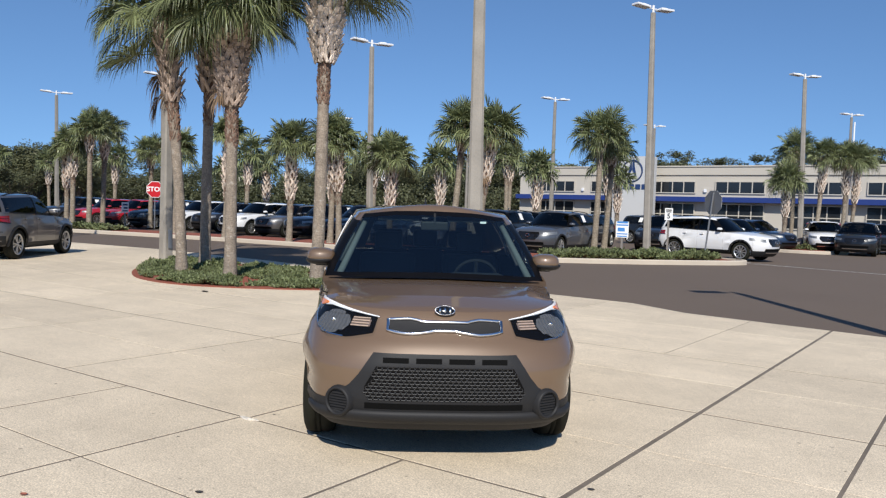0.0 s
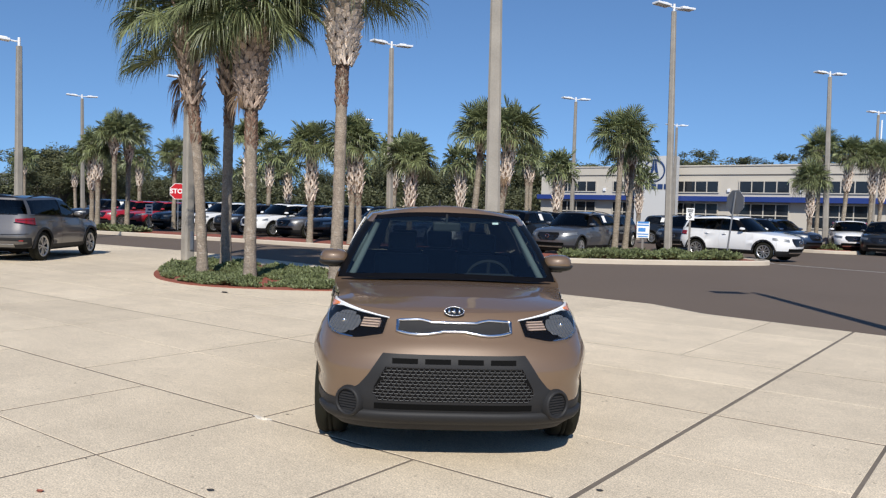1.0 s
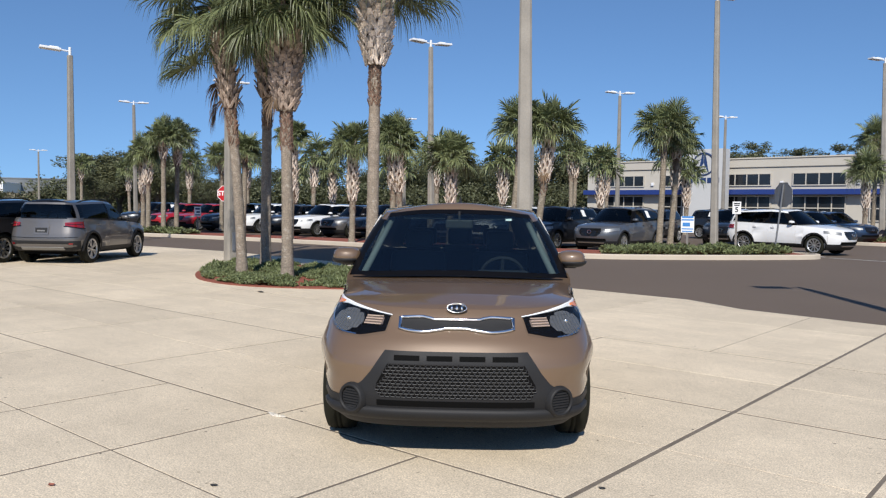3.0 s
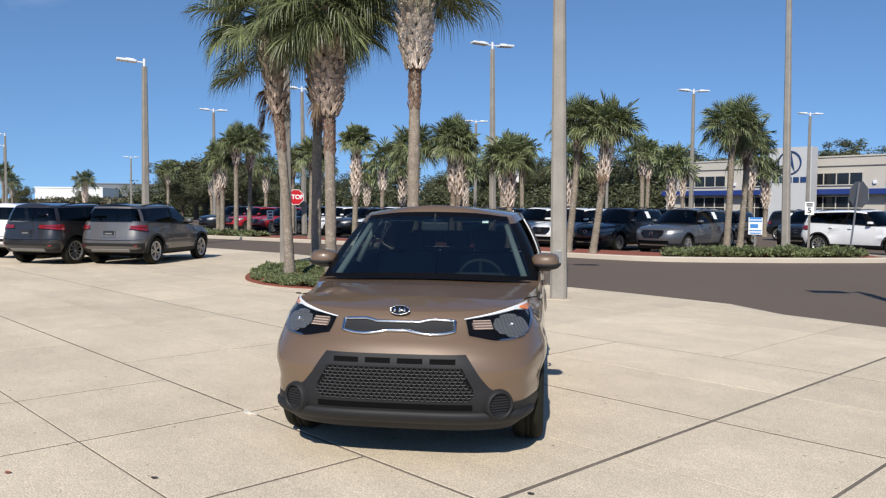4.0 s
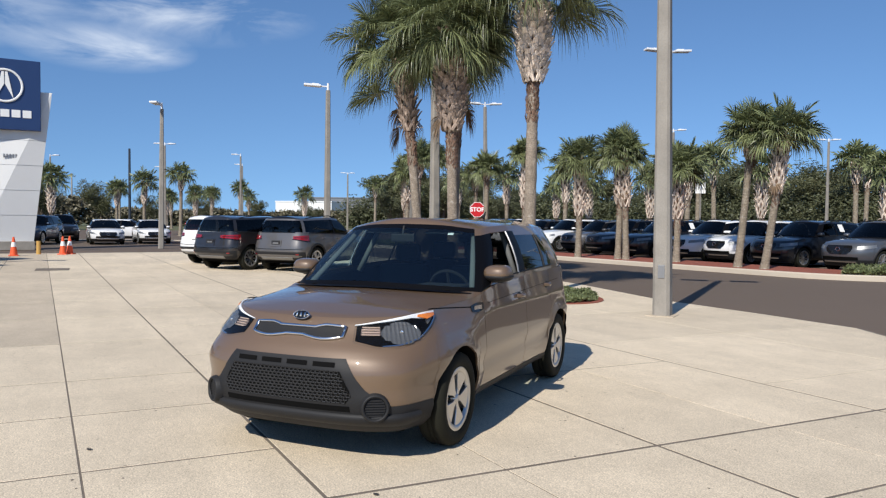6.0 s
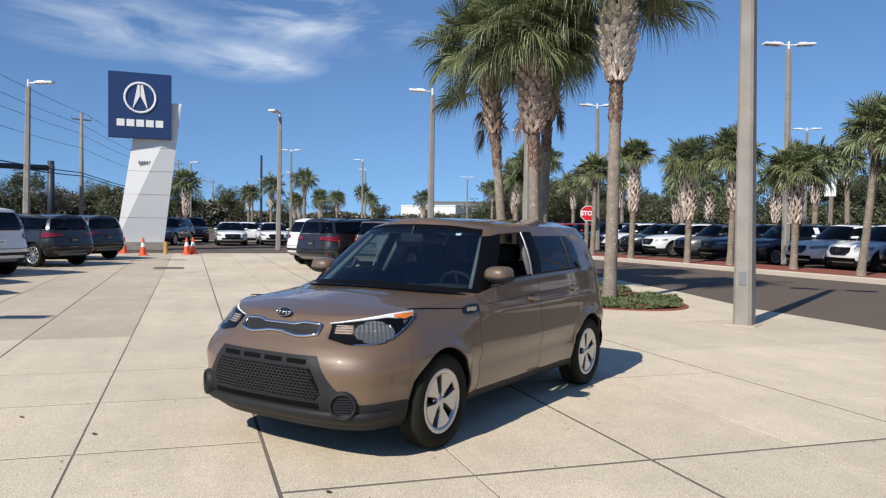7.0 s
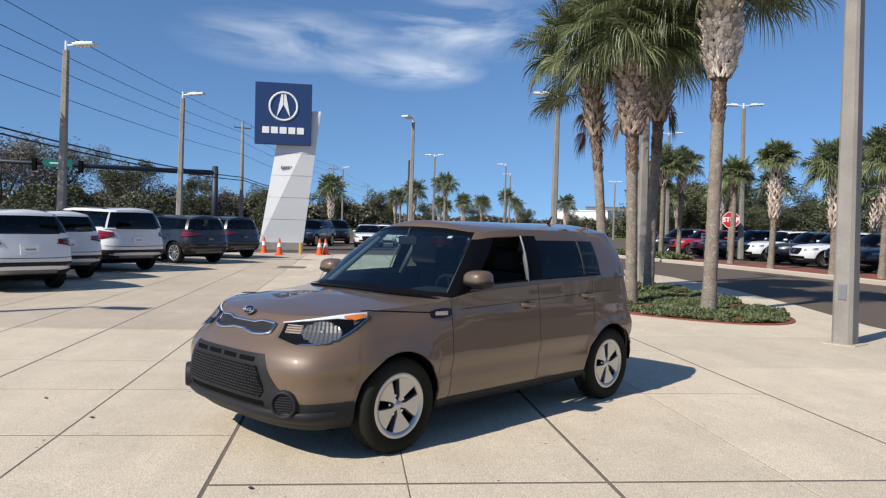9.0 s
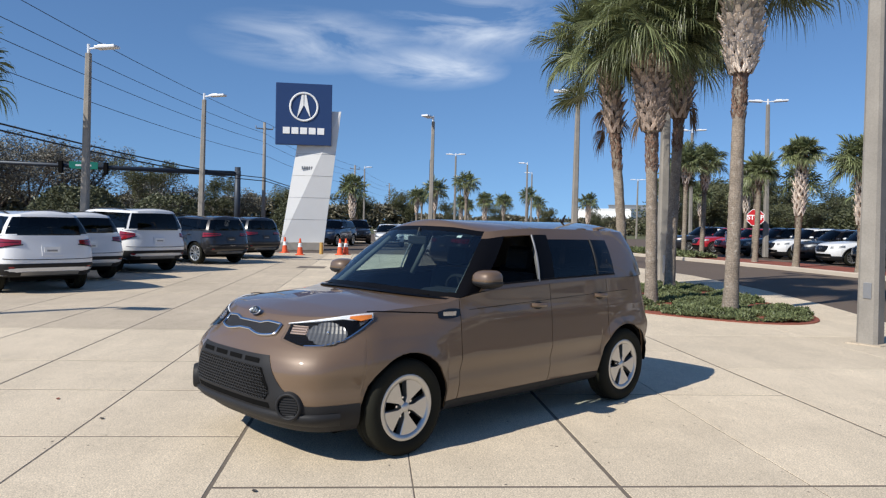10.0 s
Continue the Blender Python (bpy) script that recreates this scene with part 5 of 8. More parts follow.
# ---- the brown hatchback ----
def hatch_detail(car, s, p, cols, xs, colour):
    lin = lambda a, b: (lambda t: a + (b - a) * t)
    curve = lambda ks: (lambda t: interp(t, [k / (len(ks) - 1) for k in range(len(ks))], ks))
    # headlights: dark housing, reflectors, amber wing, bright brow, clear lens
    for sd in (1, -1):
        fl = (lambda rows: rows) if sd == 1 else mirrored
        top, bot = curve((0.962, 0.957, 0.945, 0.926, 0.906, 0.884)), curve((0.92, 0.858, 0.80, 0.768, 0.765, 0.795))
        hl = part("headlight", skin(fl(wrap(s, "f", 6, 64, top, bot, 0.002, 18, 6))), M_PILLAR, car, "halogen headlight with clear lens", True)
        # fluted bowl round a dark projector
        bm = bmesh.new()
        a0, da, z0, dz = 38.0, 13.0, 0.843, 0.066
        for i in range(19):
            for j in range(6):
                u, v = (i - 9) / 9.5, (j - 2.5) / 3
                if u * u + v * v > 1.08:
                    continue
                lean, dip = (0.0016 if i % 2 else -0.0016), 0.0008 * (2.5 - j)
                q = []
                for du, dv in ((-1, -1), (1, -1), (1, 1), (-1, 1)):
                    uu, vv = u + du / 19.0, v + dv / 6.0
                    k = max(1.0, math.hypot(uu, vv))
                    uu, vv = uu / k, vv / k
                    q.append(bm.verts.new(s.front(a0 - da * uu, z0 + dz * vv, 0.004 + 0.010 * (uu * uu + vv * vv) + lean * du + dip * dv)))
                bm.faces.new(q)
        if sd == -1:
            bmesh.ops.transform(bm, matrix=Matrix.Diagonal((1, -1, 1, 1)), verts=bm.verts)
        part("reflector", tidy(bm), M_LAMPBOWL, hl, "silvery fluted reflector")
        for a1, z1, rad, mat in ((38.0, 0.848, 0.013, M_CHROME),):
            bm = bmesh.new()
            c = s.front(a1, z1, 0.006)
            bmesh.ops.create_uvsphere(bm, u_segments=14, v_segments=8, radius=rad, matrix=Matrix.Translation((c.x, c.y * sd, c.z)) @ Matrix.Diagonal((0.6, 1, 1, 1)))
            part("projector", bm, mat, hl, "", True)
        # stepped bright wings beside the bowls
        for u0, u1, k0, k1 in ((9, 16, 0.22, 0.66),):
            for st in range(4):
                t0, t1 = k0 + (k1 - k0) * st / 4, k0 + (k1 - k0) * (st + 0.8) / 4
                at_top = lambda t, u0=u0, u1=u1, v=t1: bot((u0 + (u1 - u0) * t - 6) / 58) * (1 - v) + top((u0 + (u1 - u0) * t - 6) / 58) * v
                at_bot = lambda t, u0=u0, u1=u1, v=t0: bot((u0 + (u1 - u0) * t - 6) / 58) * (1 - v) + top((u0 + (u1 - u0) * t - 6) / 58) * v
                part("reflector_step", skin(fl(wrap(s, "f", u0, u1, at_top, at_bot, 0.006 + 0.002 * (st % 2), 4, 1)), 0.004), M_LAMPBOWL, hl)
        # brow strip, its bright reflection painted in as plain white
        brow = wrap(s, "f", 5, 65, curve((0.966, 0.962, 0.950, 0.931, 0.911, 0.889)), curve((0.930, 0.922, 0.930, 0.918, 0.903, 0.885)), 0.0135, 18, 2)
        part("headlight_brow", skin(fl(brow), 0.01), M_LAMP, hl, "brow strip, white for its bright reflection", True)
        under = wrap(s, "f", 5, 50, curve((0.931, 0.873, 0.812, 0.780, 0.773)), curve((0.924, 0.864, 0.804, 0.773, 0.767)), 0.012, 14, 1)
        part("headlight_rim", skin(fl(under), 0.008), M_CHROME, hl, "", True)
        am = wrap(s, "f", 51, 61.5, lin(0.880, 0.866), lin(0.828, 0.830), 0.0075, 6, 2)
        part("indicator", skin(fl(am), 0.008), M_AMBER, hl, "pale amber indicator", True)
        tip = wrap(s, "f", 6.5, 24, curve((0.955, 0.954, 0.948)), curve((0.935, 0.920, 0.936)), 0.0225, 8, 2)
        part("side_marker", skin(fl(tip), 0.008), M_MARKER, hl, "amber side marker", True)
        lens = wrap(s, "f", 5, 65, curve((0.961, 0.956, 0.944, 0.925, 0.905, 0.882)), curve((0.917, 0.854, 0.796, 0.764, 0.761, 0.792)), 0.02, 18, 6)
        part("lens", skin(fl(lens), 0.012), M_LENS, hl, "clear lens", True)
        for k in range(4):
            z = 0.832 + 0.0145 * k
            ribs = bmesh.new()
            pts = [s.front(a, z, 0.013) for a in np.linspace(51.5, 61, 5)]
            add_tube(ribs, [Vector((q.x, q.y * sd, q.z)) for q in pts], 0.0042, 5)
            part("reflector_rib", ribs, M_RIB, hl)
    # upper grille: black bar in a chrome frame, pinched in the middle
    gt2 = lambda y: (0.884 if abs(y) > 0.17 else 0.868) - 0.010 * (abs(y) / 0.345) ** 4
    gb2 = lambda y: (0.800 if abs(y) > 0.17 else 0.820 if abs(y) < 0.1 else 0.808) + 0.018 * (abs(y) / 0.345) ** 6
    ys = np.linspace(-0.345, 0.345, 41)
    smooth_t = [sum(gt2(min(max(y + d, -0.345), 0.345)) for d in (-0.03, -0.015, 0, 0.015, 0.03)) / 5 for y in ys]
    smooth_b = [sum(gb2(min(max(y + d, -0.345), 0.345)) for d in (-0.03, -0.015, 0, 0.015, 0.03)) / 5 for y in ys]
    rows = [[Vector((s.nose_x(y, b + (t - b) * v, 0.006), y, b + (t - b) * v)) for v in np.linspace(0.05, 0.95, 4)] for y, t, b in zip(ys, smooth_t, smooth_b)]
    ug = part("upper_grille", skin(rows, 0.01), M_TRIM, car, "black upper grille bar", True)
    bm = bmesh.new()
    loop = [Vector((s.nose_x(y, t, 0.010), y, t)) for y, t in zip(ys, smooth_t)] + [Vector((s.nose_x(y, b, 0.010), y, b)) for y, b in zip(ys[::-1], smooth_b[::-1])]
    add_tube(bm, loop, 0.0105, 8, True)
    part("grille_frame", bm, M_CHROME, ug, "chrome grille frame", True)
    # oval badge, unlettered
    bm = bmesh.new()
    c = Vector((1.925, 0, 0.934))
    mt = Matrix.Translation(c) @ pose(0, 0, 0, 0, 62, 0) @ Matrix.Diagonal((0.5, 1, 1, 1))
    add_lathe(bm, [(0.0, 0.008), (0.05, 0.007), (0.058, 0.003), (0.06, 0)], 28, mt)
    bd = part("badge", tidy(bm), M_GLOSSBLK, car, "oval badge above the grille", True)
    bm = bmesh.new()
    add_lathe(bm, [(0.056, 0.005), (0.058, 0.009), (0.062, 0.008), (0.063, 0.0)], 28, mt)
    for k in (-1, 0, 1):
        add_box(bm, (0.062, 0.011, 0.005), mt @ Matrix.Translation((0, 0.031 * k, 0.01)))
    part("badge_ring", tidy(bm), M_CHROME, bd, "", True)
    # lower bumper: black trapezoid, slots, honeycomb mesh, round blanks
    def outline(v):
        return interp(v, (0, 0.12, 0.25, 0.42, 0.62, 0.88, 1.0), (0.70, 0.72, 0.68, 0.575, 0.515, 0.455, 0.425))
    rows = []
    for v in np.linspace(0, 1, 12):
        z = 0.345 + 0.352 * v
        hw = outline(v)
        rows.append([Vector((s.nose_x(y, z, 0.016 - 0.012 * (abs(y) / hw) ** 8), y, z)) for y in np.linspace(-hw, hw, 25)])
    sur = part("grille_surround", skin(rows, 0.02), M_TRIM, car, "black plastic grille surround", True)
    mesh_rows = []
    mw = lambda z: interp(z, (0.42, 0.48, 0.625), (0.445, 0.485, 0.405))
    for z in np.linspace(0.425, 0.622, 6):
        mesh_rows.append([Vector((s.nose_x(y, z, 0.0185), y, z)) for y in np.linspace(-mw(z), mw(z), 17)])
    part("grille_opening", skin(mesh_rows, 0.0), M_HOLE, sur)
    bm = bmesh.new()
    nr_, nc_ = 10, 32
    for r in range(nr_):
        z = 0.436 + 0.0196 * r
        hw = mw(z) - 0.014
        for c_ in range(nc_):
            y = -0.5 + 0.0322 * (c_ + (0.5 if r % 2 else 0))
            if abs(y) > hw:
                continue
            o = Vector((s.nose_x(y, z, 0.0215), y, z))
            q = [(0.0166, 0), (0.012, 0.0100), (-0.012, 0.0100), (-0.0166, 0), (-0.012, -0.0100), (0.012, -0.0100)]
            outer = [bm.verts.new(o + Vector((0.0, dy, dz))) for dy, dz in q]
            innr = [bm.verts.new(o + Vector((-0.001, dy * 0.80, dz * 0.70))) for dy, dz in q]
            deep = [bm.verts.new(o + Vector((-0.0045, dy * 0.73, dz * 0.69))) for dy, dz in q]
            for i in range(6):
                k = (i + 1) % 6
                bm.faces.new((outer[i], outer[k], innr[k], innr[i]))
                bm.faces.new((innr[i], innr[k], deep[k], deep[i]))
    part("grille_mesh", tidy(bm), M_MESH, sur, "honeycomb mesh grille")
    for k in range(4):
        y0 = -0.368 + 0.1945 * k
        rows = [[Vector((s.nose_x(y, z, 0.0195), y, z)) for y in np.linspace(y0, y0 + 0.152, 6)] for z in (0.645, 0.674)]
        part("air_slot", skin(rows, 0), M_HOLE, sur)
    rows = [[Vector((s.nose_x(y, z, 0.0185), y, z)) for y in np.linspace(-0.47, 0.47, 13)] for z in (0.368, 0.405)]
    part("air_slot", skin(rows, 0), M_HOLE, sur)
    ledge = [[s.front(a, z, o) for z, o in ((0.356, 0.010), (0.345, 0.034), (0.318, 0.040), (0.290, 0.030), (0.262, 0.004))] for a in np.linspace(24, 90, 19)]
    part("bumper_ledge", skin(whole(ledge), 0.004), M_TRIM, car, "black plastic ledge of the bumper", True)
    for sd in (1, -1):
        c = Vector((s.nose_x(0.62, 0.40, 0.0) + 0.013, 0.625 * sd, 0.40))
        ax = Vector((1, 0.60 * sd, 0)).to_track_quat("Z", "Y").to_matrix().to_4x4()
        bm = bmesh.new()
        add_lathe(bm, [(0.068, 0.012), (0.072, 0.022), (0.081, 0.024), (0.088, 0.014), (0.098, -0.03)], 32, Matrix.Translation(c) @ ax)
        fg = part("fog_lamp_blank", tidy(bm), M_TRIM, car, "round black fog lamp blank", True)
        bm = bmesh.new()
        add_lathe(bm, [(0.0, 0.003), (0.070, 0.003)], 28, Matrix.Translation(c) @ ax)
        cover = part("blank_cover", tidy(bm), M_TRIM, fg)
        for k in range(7):
            bm = bmesh.new()
            zz = -0.048 + 0.016 * k
            hw = math.sqrt(max(0.063**2 - zz * zz, 0))
            add_box(bm, (2 * hw, 0.009, 0.008), Matrix.Translation(c) @ ax @ Matrix.Translation((0, zz, 0.006)))
            part("blank_rib", bm, M_TRIM, cover)
    # wipers
    for y0, y1, x0, x1 in ((0.62, 0.02, 0.86, 0.985), (-0.02, -0.6, 0.985, 0.87)):
        bm = bmesh.new()
        pts = [Vector((x0 + (x1 - x0) * t + 0.015, y0 + (y1 - y0) * t, 1.040 + 0.014 * math.sin(math.pi * t))) for t in np.linspace(0, 1, 9)]
        add_tube(bm, pts, 0.007)
        part("wiper", bm, M_HOLE, car)
    bm = bmesh.new()
    rows = []
    for t in np.linspace(-1, 1, 17):
        y = 0.80 * t
        x = 1.005 - 0.215 * abs(t) ** 2.2
        z = 1.04 - 0.035 * abs(t) ** 2
        rows.append([Vector((x + 0.060, y, z + 0.012)), Vector((x + 0.03, y, z + 0.018)), Vector((x - 0.03, y, z + 0.016))])
    add_grid(bm, rows)
    part("cowl_panel", tidy(bm), M_PILLAR, car)
    # bonnet shutline down the side, fender vent with unlettered badge
    for sd in (1, -1):
        line = [s.front(a, 0.972, 0.0015) for a in (10, 6, 2)] + [Vector((x, s.w(x, zl) + 0.0015, zl)) for x, zl in ((1.44, 0.968), (1.3, 0.958), (1.15, 0.947), (1.02, 0.938), (0.93, 0.930))]
        rows = [[Vector((q.x, sd * q.y, q.z - 0.004)), Vector((q.x, sd * q.y, q.z + 0.004))] for q in line]
        part("bonnet_seam", skin(rows, 0.0), M_HOLE, car)
        # thin near-black strip, paints the shade line of the body crease
        line = [Vector((x, s.w(x, zl) + 0.0012, zl)) for x, zl in [(q, 0.944 + 0.046 * (0.70 - q) / 1.7) for q in np.linspace(0.70, -1.35, 24)]]
        rows = [[Vector((q.x, sd * q.y, q.z - 0.0016)), Vector((q.x, sd * q.y, q.z + 0.0016))] for q in line]
        part("crease_shade", skin(rows, 0.0), M_HOLE, car)
        rows = []
        for t in np.linspace(0, 1, 8):
            x = 0.985 - 0.188 * t
            zc, h = 0.922 + 0.010 * t, 0.012 + 0.022 * math.sin(math.pi * (0.12 + 0.7 * t))
            rows.append([Vector((x, sd * (s.w(x, z) + 0.006), z)) for z in (zc - h, zc, zc + h)])
        fv = part("fender_vent", skin(rows, 0.006), M_GLOSSBLK, car, "black fender vent", True)
        bm = bmesh.new()
        rows = [[Vector((x, sd * (s.w(x, 0.925) + 0.0095), 0.928 + dz)) for dz in (-0.016, 0.014)] for x in (0.945, 0.91, 0.87, 0.835)]
        bm = skin(rows, 0.002)
        part("vent_bar", bm, M_CHROME, fv)
    # bright seal at the back of the open front window, dark divider in the rear one
    k6, k4 = p["keys"][6], p["keys"][4]
    for sd in (1, -1):
        bm = bmesh.new()
        a, b = Vector(k6[0]), Vector(k6[1])
        q = [a.lerp(b, r) + Vector((0.025, 0.028 * 4 * r * (1 - r) + 0.004, 0)) for r in np.linspace(0.06, 0.88, 6)]
        add_tube(bm, [(u.x, sd * u.y, u.z) for u in q], 0.008)
        part("window_channel", bm, M_STEEL, car)
        bm = bmesh.new()
        a, b = Vector(k4[0]), Vector(k4[1])
        q = [a.lerp(b, r) + Vector((0, 0.028 * 4 * r * (1 - r) + 0.002, 0)) for r in np.linspace(0.09, 0.80, 6)]
        add_tube(bm, [(u.x, sd * u.y, u.z) for u in q], 0.010)
        part("window_divider", bm, M_TRIM, car)
    # roof fin, roof ditch strips
    bm = bmesh.new()
    add_cyl(bm, 0.016, 0.007, 0.09, pose(-1.5, 0, 1.63, 0, -40, 0), 8)
    part("aerial", bm, M_TRIM, car)
    for sd in (1, -1):
        for (x0, y0, z0), (x1, y1, z1) in (((0.70, 0.735, 1.03), (0.20, 0.545, 1.48)), ((-0.2, 0.79, 1.08), (-0.29, 0.61, 1.50))):
            bm = bmesh.new()
            add_rod(bm, (x0, sd * y0, z0), (x1, sd * y1, z1), 0.026, 0.022, 8)
            part("pillar_lining", bm, M_LINING, car, "grey pillar lining", True)
    # cabin: dashboard, wheel, seats, lining, inner mirror
    bm = bmesh.new()
    add_box(bm, (0.62, 1.42, 0.26), Matrix.Translation((0.62, 0, 0.86)), 0.06)
    add_box(bm, (0.25, 0.42, 0.09), Matrix.Translation((0.42, 0.36, 1.0)), 0.03)
    part("dashboard", bm, M_SEAT, car, "black dashboard")
    bm = bmesh.new()
    mt = pose(0.26, 0.36, 0.98, 0, -68, 0)
    for k in range(24):
        a, b = 2 * math.pi * k / 24, 2 * math.pi * (k + 1) / 24
        add_rod(bm, mt @ Vector((0.18 * math.cos(a), 0.18 * math.sin(a), 0)), mt @ Vector((0.18 * math.cos(b), 0.18 * math.sin(b), 0)), 0.014, seg=6)
    add_cyl(bm, 0.06, 0.05, 0.05, mt, 12)
    for a in (0.0, 2.1, 4.2):
        add_rod(bm, mt @ Vector((0, 0, 0)), mt @ Vector((0.18 * math.cos(a), 0.18 * math.sin(a), 0)), 0.015, seg=6)
    part("steering_wheel", bm, M_SEAT, car, "black steering wheel")
    for x, ys2 in ((-0.15, (0.37, -0.37)), (-1.0, (0.36, 0.0, -0.36))):
        for y in ys2:
            bm = bmesh.new()
            wd = 0.5 if x > -0.5 else 0.36
            add_box(bm, (0.15, wd, 0.62), pose(x - 0.15, y, 0.85, 0, -14, 0), 0.05)
            add_box(bm, (0.5, wd, 0.16), pose(x + 0.12, y, 0.56, 0, 4, 0), 0.05)
            add_box(bm, (0.09, 0.25, 0.17), pose(x - 0.26, y, 1.26, 0, -10, 0), 0.035)
            part("seat", bm, M_SEAT, car, "black cloth seat")
    bm = bmesh.new()
    add_box(bm, (0.03, 0.22, 0.07), Matrix.Translation((0.44, 0, 1.42)), 0.012)
    add_rod(bm, (0.45, 0, 1.44), (0.42, 0, 1.52), 0.01)
    part("inner_mirror", bm, M_TRIM, car)
    for y in (0.36, -0.36):
        bm = bmesh.new()
        add_box(bm, (0.14, 0.34, 0.012), pose(0.2, y * 0.8, 1.475, 0, 12, 0), 0.004)
        part("sun_visor", bm, M_LINING, car)
    bm = bmesh.new()
    add_box(bm, (0.002, 0.05, 0.03), pose(0.352, 0.40, 1.46, 0, -48, 0))
    part("sticker", bm, M_PAPER, car)
    # plain rear: lamps and plate
    tl = wrap(s, "r", 38, 58, lin(1.08, 1.06), lin(0.78, 0.80), 0.012)
    both("tail_lamp", tl, M_REDLENS, car, "tall red tail lamp")


hatch = build_car("hatchback", "brown compact hatchback parked on pale concrete", "", HATCH, M_BROWN, fine=18, wheel="five", dark=False, detail=hatch_detail)
hatch.matrix_world = pose(-3.52, 5.663, 0, 0, 0, -49.0)

# ---- other cars ----
def heading(x, y, hx, hy):
    """Pose of a car whose middle stands at x, y and whose nose points along hx, hy."""
    return pose(x, y, 0, 0, 0, math.degrees(math.atan2(hy, hx)))


KINDS = {}


def car_kind(key, name, label, p, colour, wheel="ten", rails=True, **kw):
    ob = build_car(name, label, "cars on the lot", p, colour, fine=7, wheel=wheel, rails=rails, detail=suv_detail, **kw)
    KINDS[key] = [ob, False]


def put(key, x, y, hx, hy, label="", off=0.0):
    """Stands a car of that kind with the middle of its wheelbase at x, y."""
    ob, used = KINDS[key]
    m = heading(x, y, hx, hy)
    if used:
        ob = copy_thing(ob, m)
    else:
        ob.matrix_world = m
        KINDS[key][1] = True
    if label:
        tagged(ob, label)
    return ob


car_kind("white", "suv", "white family SUV with a black grille", SUV, M_WHITE)
car_kind("pearl", "suv", "pearl white crossover SUV with black roof bars", dict(CROSS, lampin=70, lamp=1.35), M_WHITE)
car_kind("black", "suv", "glossy black family SUV", SUV, M_BLACK)
car_kind("gloss", "suv", "glossy black crossover SUV", CROSS, M_BLACK)
car_kind("grey", "suv", "metallic grey family SUV", SUV, M_GREY)
car_kind("dkgrey", "suv", "dark grey crossover SUV", CROSS, M_DKGREY)
car_kind("silver", "suv", "silver crossover SUV with a black roof", dict(CROSS, lampin=68, lamp=1.25, arch=True), M_SILVER, wheel="pair", roof_mat=M_GLOSSBLK)
car_kind("box", "suv", "white full-size SUV with a black rear window", BOXY, M_WHITE)
car_kind("red", "suv", "red crossover SUV", CROSS, M_RED)
car_kind("blue", "suv", "dark blue crossover SUV", CROSS, M_BLUE)
car_kind("sedan", "sedan", "white sedan facing the forecourt", SEDAN, M_WHITE, rails=False)

# angled rows on the forecourt
H1 = Vector((-0.54, 0.84)).normalized()
put("silver", -20.85, 9.6, -0.64, 0.77, "silver compact SUV with a black roof on the forecourt")
put("dkgrey", -22.1, 8.1, *H1, "dark grey-brown SUV on the forecourt")
put("pearl", -24.9, 8.0, *H1, "white SUV with a black rear window on the forecourt")
H2 = Vector((-0.6, -0.8)).normalized()
put("pearl", -13.95, -3.38, -0.69, -0.72, "pearl white SUV with a plate on its tailgate")
put("pearl", -16.75, -3.85, -0.66, -0.75, "pale grey-white SUV beside a white one")
put("box", -20.1, -3.6, *H2, "white full-size SUV with bright red tail lamps")
put("dkgrey", -24.6, -2.5, *H2, "dark grey SUV with a paper in its side window")
put("gloss", -28.6, -2.05, *H2, "black SUV at the end of the row")
# far end
put("blue", -45.8, 0.4, 0.95, -0.3, "dark blue SUV behind the pylon sign")
put("sedan", -46.0, 4.0, 0.99, 0.05)
put("sedan", -47.0, 6.6, 0.99, 0.05, "white sedan at the far side of the lot")
put("sedan", -52.0, 5.6, 0.2, 1.0, "white sedan parked sideways far off")
put("red", -47.0, 9.6, -0.99, 0.1, "red SUV far off beside a lamp post")
put("black", -52.0, 1.5, 0.99, 0.1, "black SUV far behind the pylon sign")

# row nose-on to the drive
ROW = (("grey", -14.4, 25.2), ("black", -17.15, 24.9), ("white", -19.3, 24.7), ("white", -21.3, 24.6), ("black", -24.2, 24.4), ("black", -26.8, 24.5), ("silver", -29.3, 24.6),
       ("white", -31.8, 24.5), ("dkgrey", -34.6, 24.6), ("white", -37.3, 24.7), ("black", -39.9, 24.2), ("red", -42.5, 23.8), ("red", -45.1, 23.4), ("black", -47.8, 22.9))
for k, (key, x, y) in enumerate(ROW):
    put(key, x + 0.05, y + 2.38, 0.04, -1.0)
for key, x, y, hx, hy in (("dkgrey", -17.0, 35.5, 0.1, -1), ("black", -13.4, 36.6, 0.15, -1), ("blue", -10.6, 38.5, 0.8, -0.6), ("black", -20.0, 35.0, 0, -1), ("black", -23.0, 34.6, 0, -1), ("blue", -26.2, 34.2, 0, -1), ("dkgrey", -29.0, 34.0, 0, 1),
                          ("white", -32.0, 33.5, 0, 1), ("black", -35.5, 33, 0, -1), ("silver", -39, 32.5, 0, -1), ("black", -42, 32, 0, -1)):
    put(key, x, y, hx, hy)
put("white", -9.3, 31.9, 0.985, -0.17, "white SUV standing at the end of the island")
put("black", -6.2, 45.0, 0.08, -1.0, "black SUV facing the drive")
for key, x, y, hx, hy in (("white", -8.2, 47.0, 0.3, -1), ("dkgrey", -5.5, 49.0, 0.2, -1), ("blue", -11.0, 44.0, 0.9, -0.4), ("white", -12.8, 47.5, 0.9, -0.2), ("red", -9.0, 56.0, 1, 0), ("red", -4.0, 50.0, 0.3, -1), ("black", -16.5, 44, 0.9, -0.2), ("white", -1.5, 54.0, -0.2, -1)):
    put(key, x, y, hx, hy)

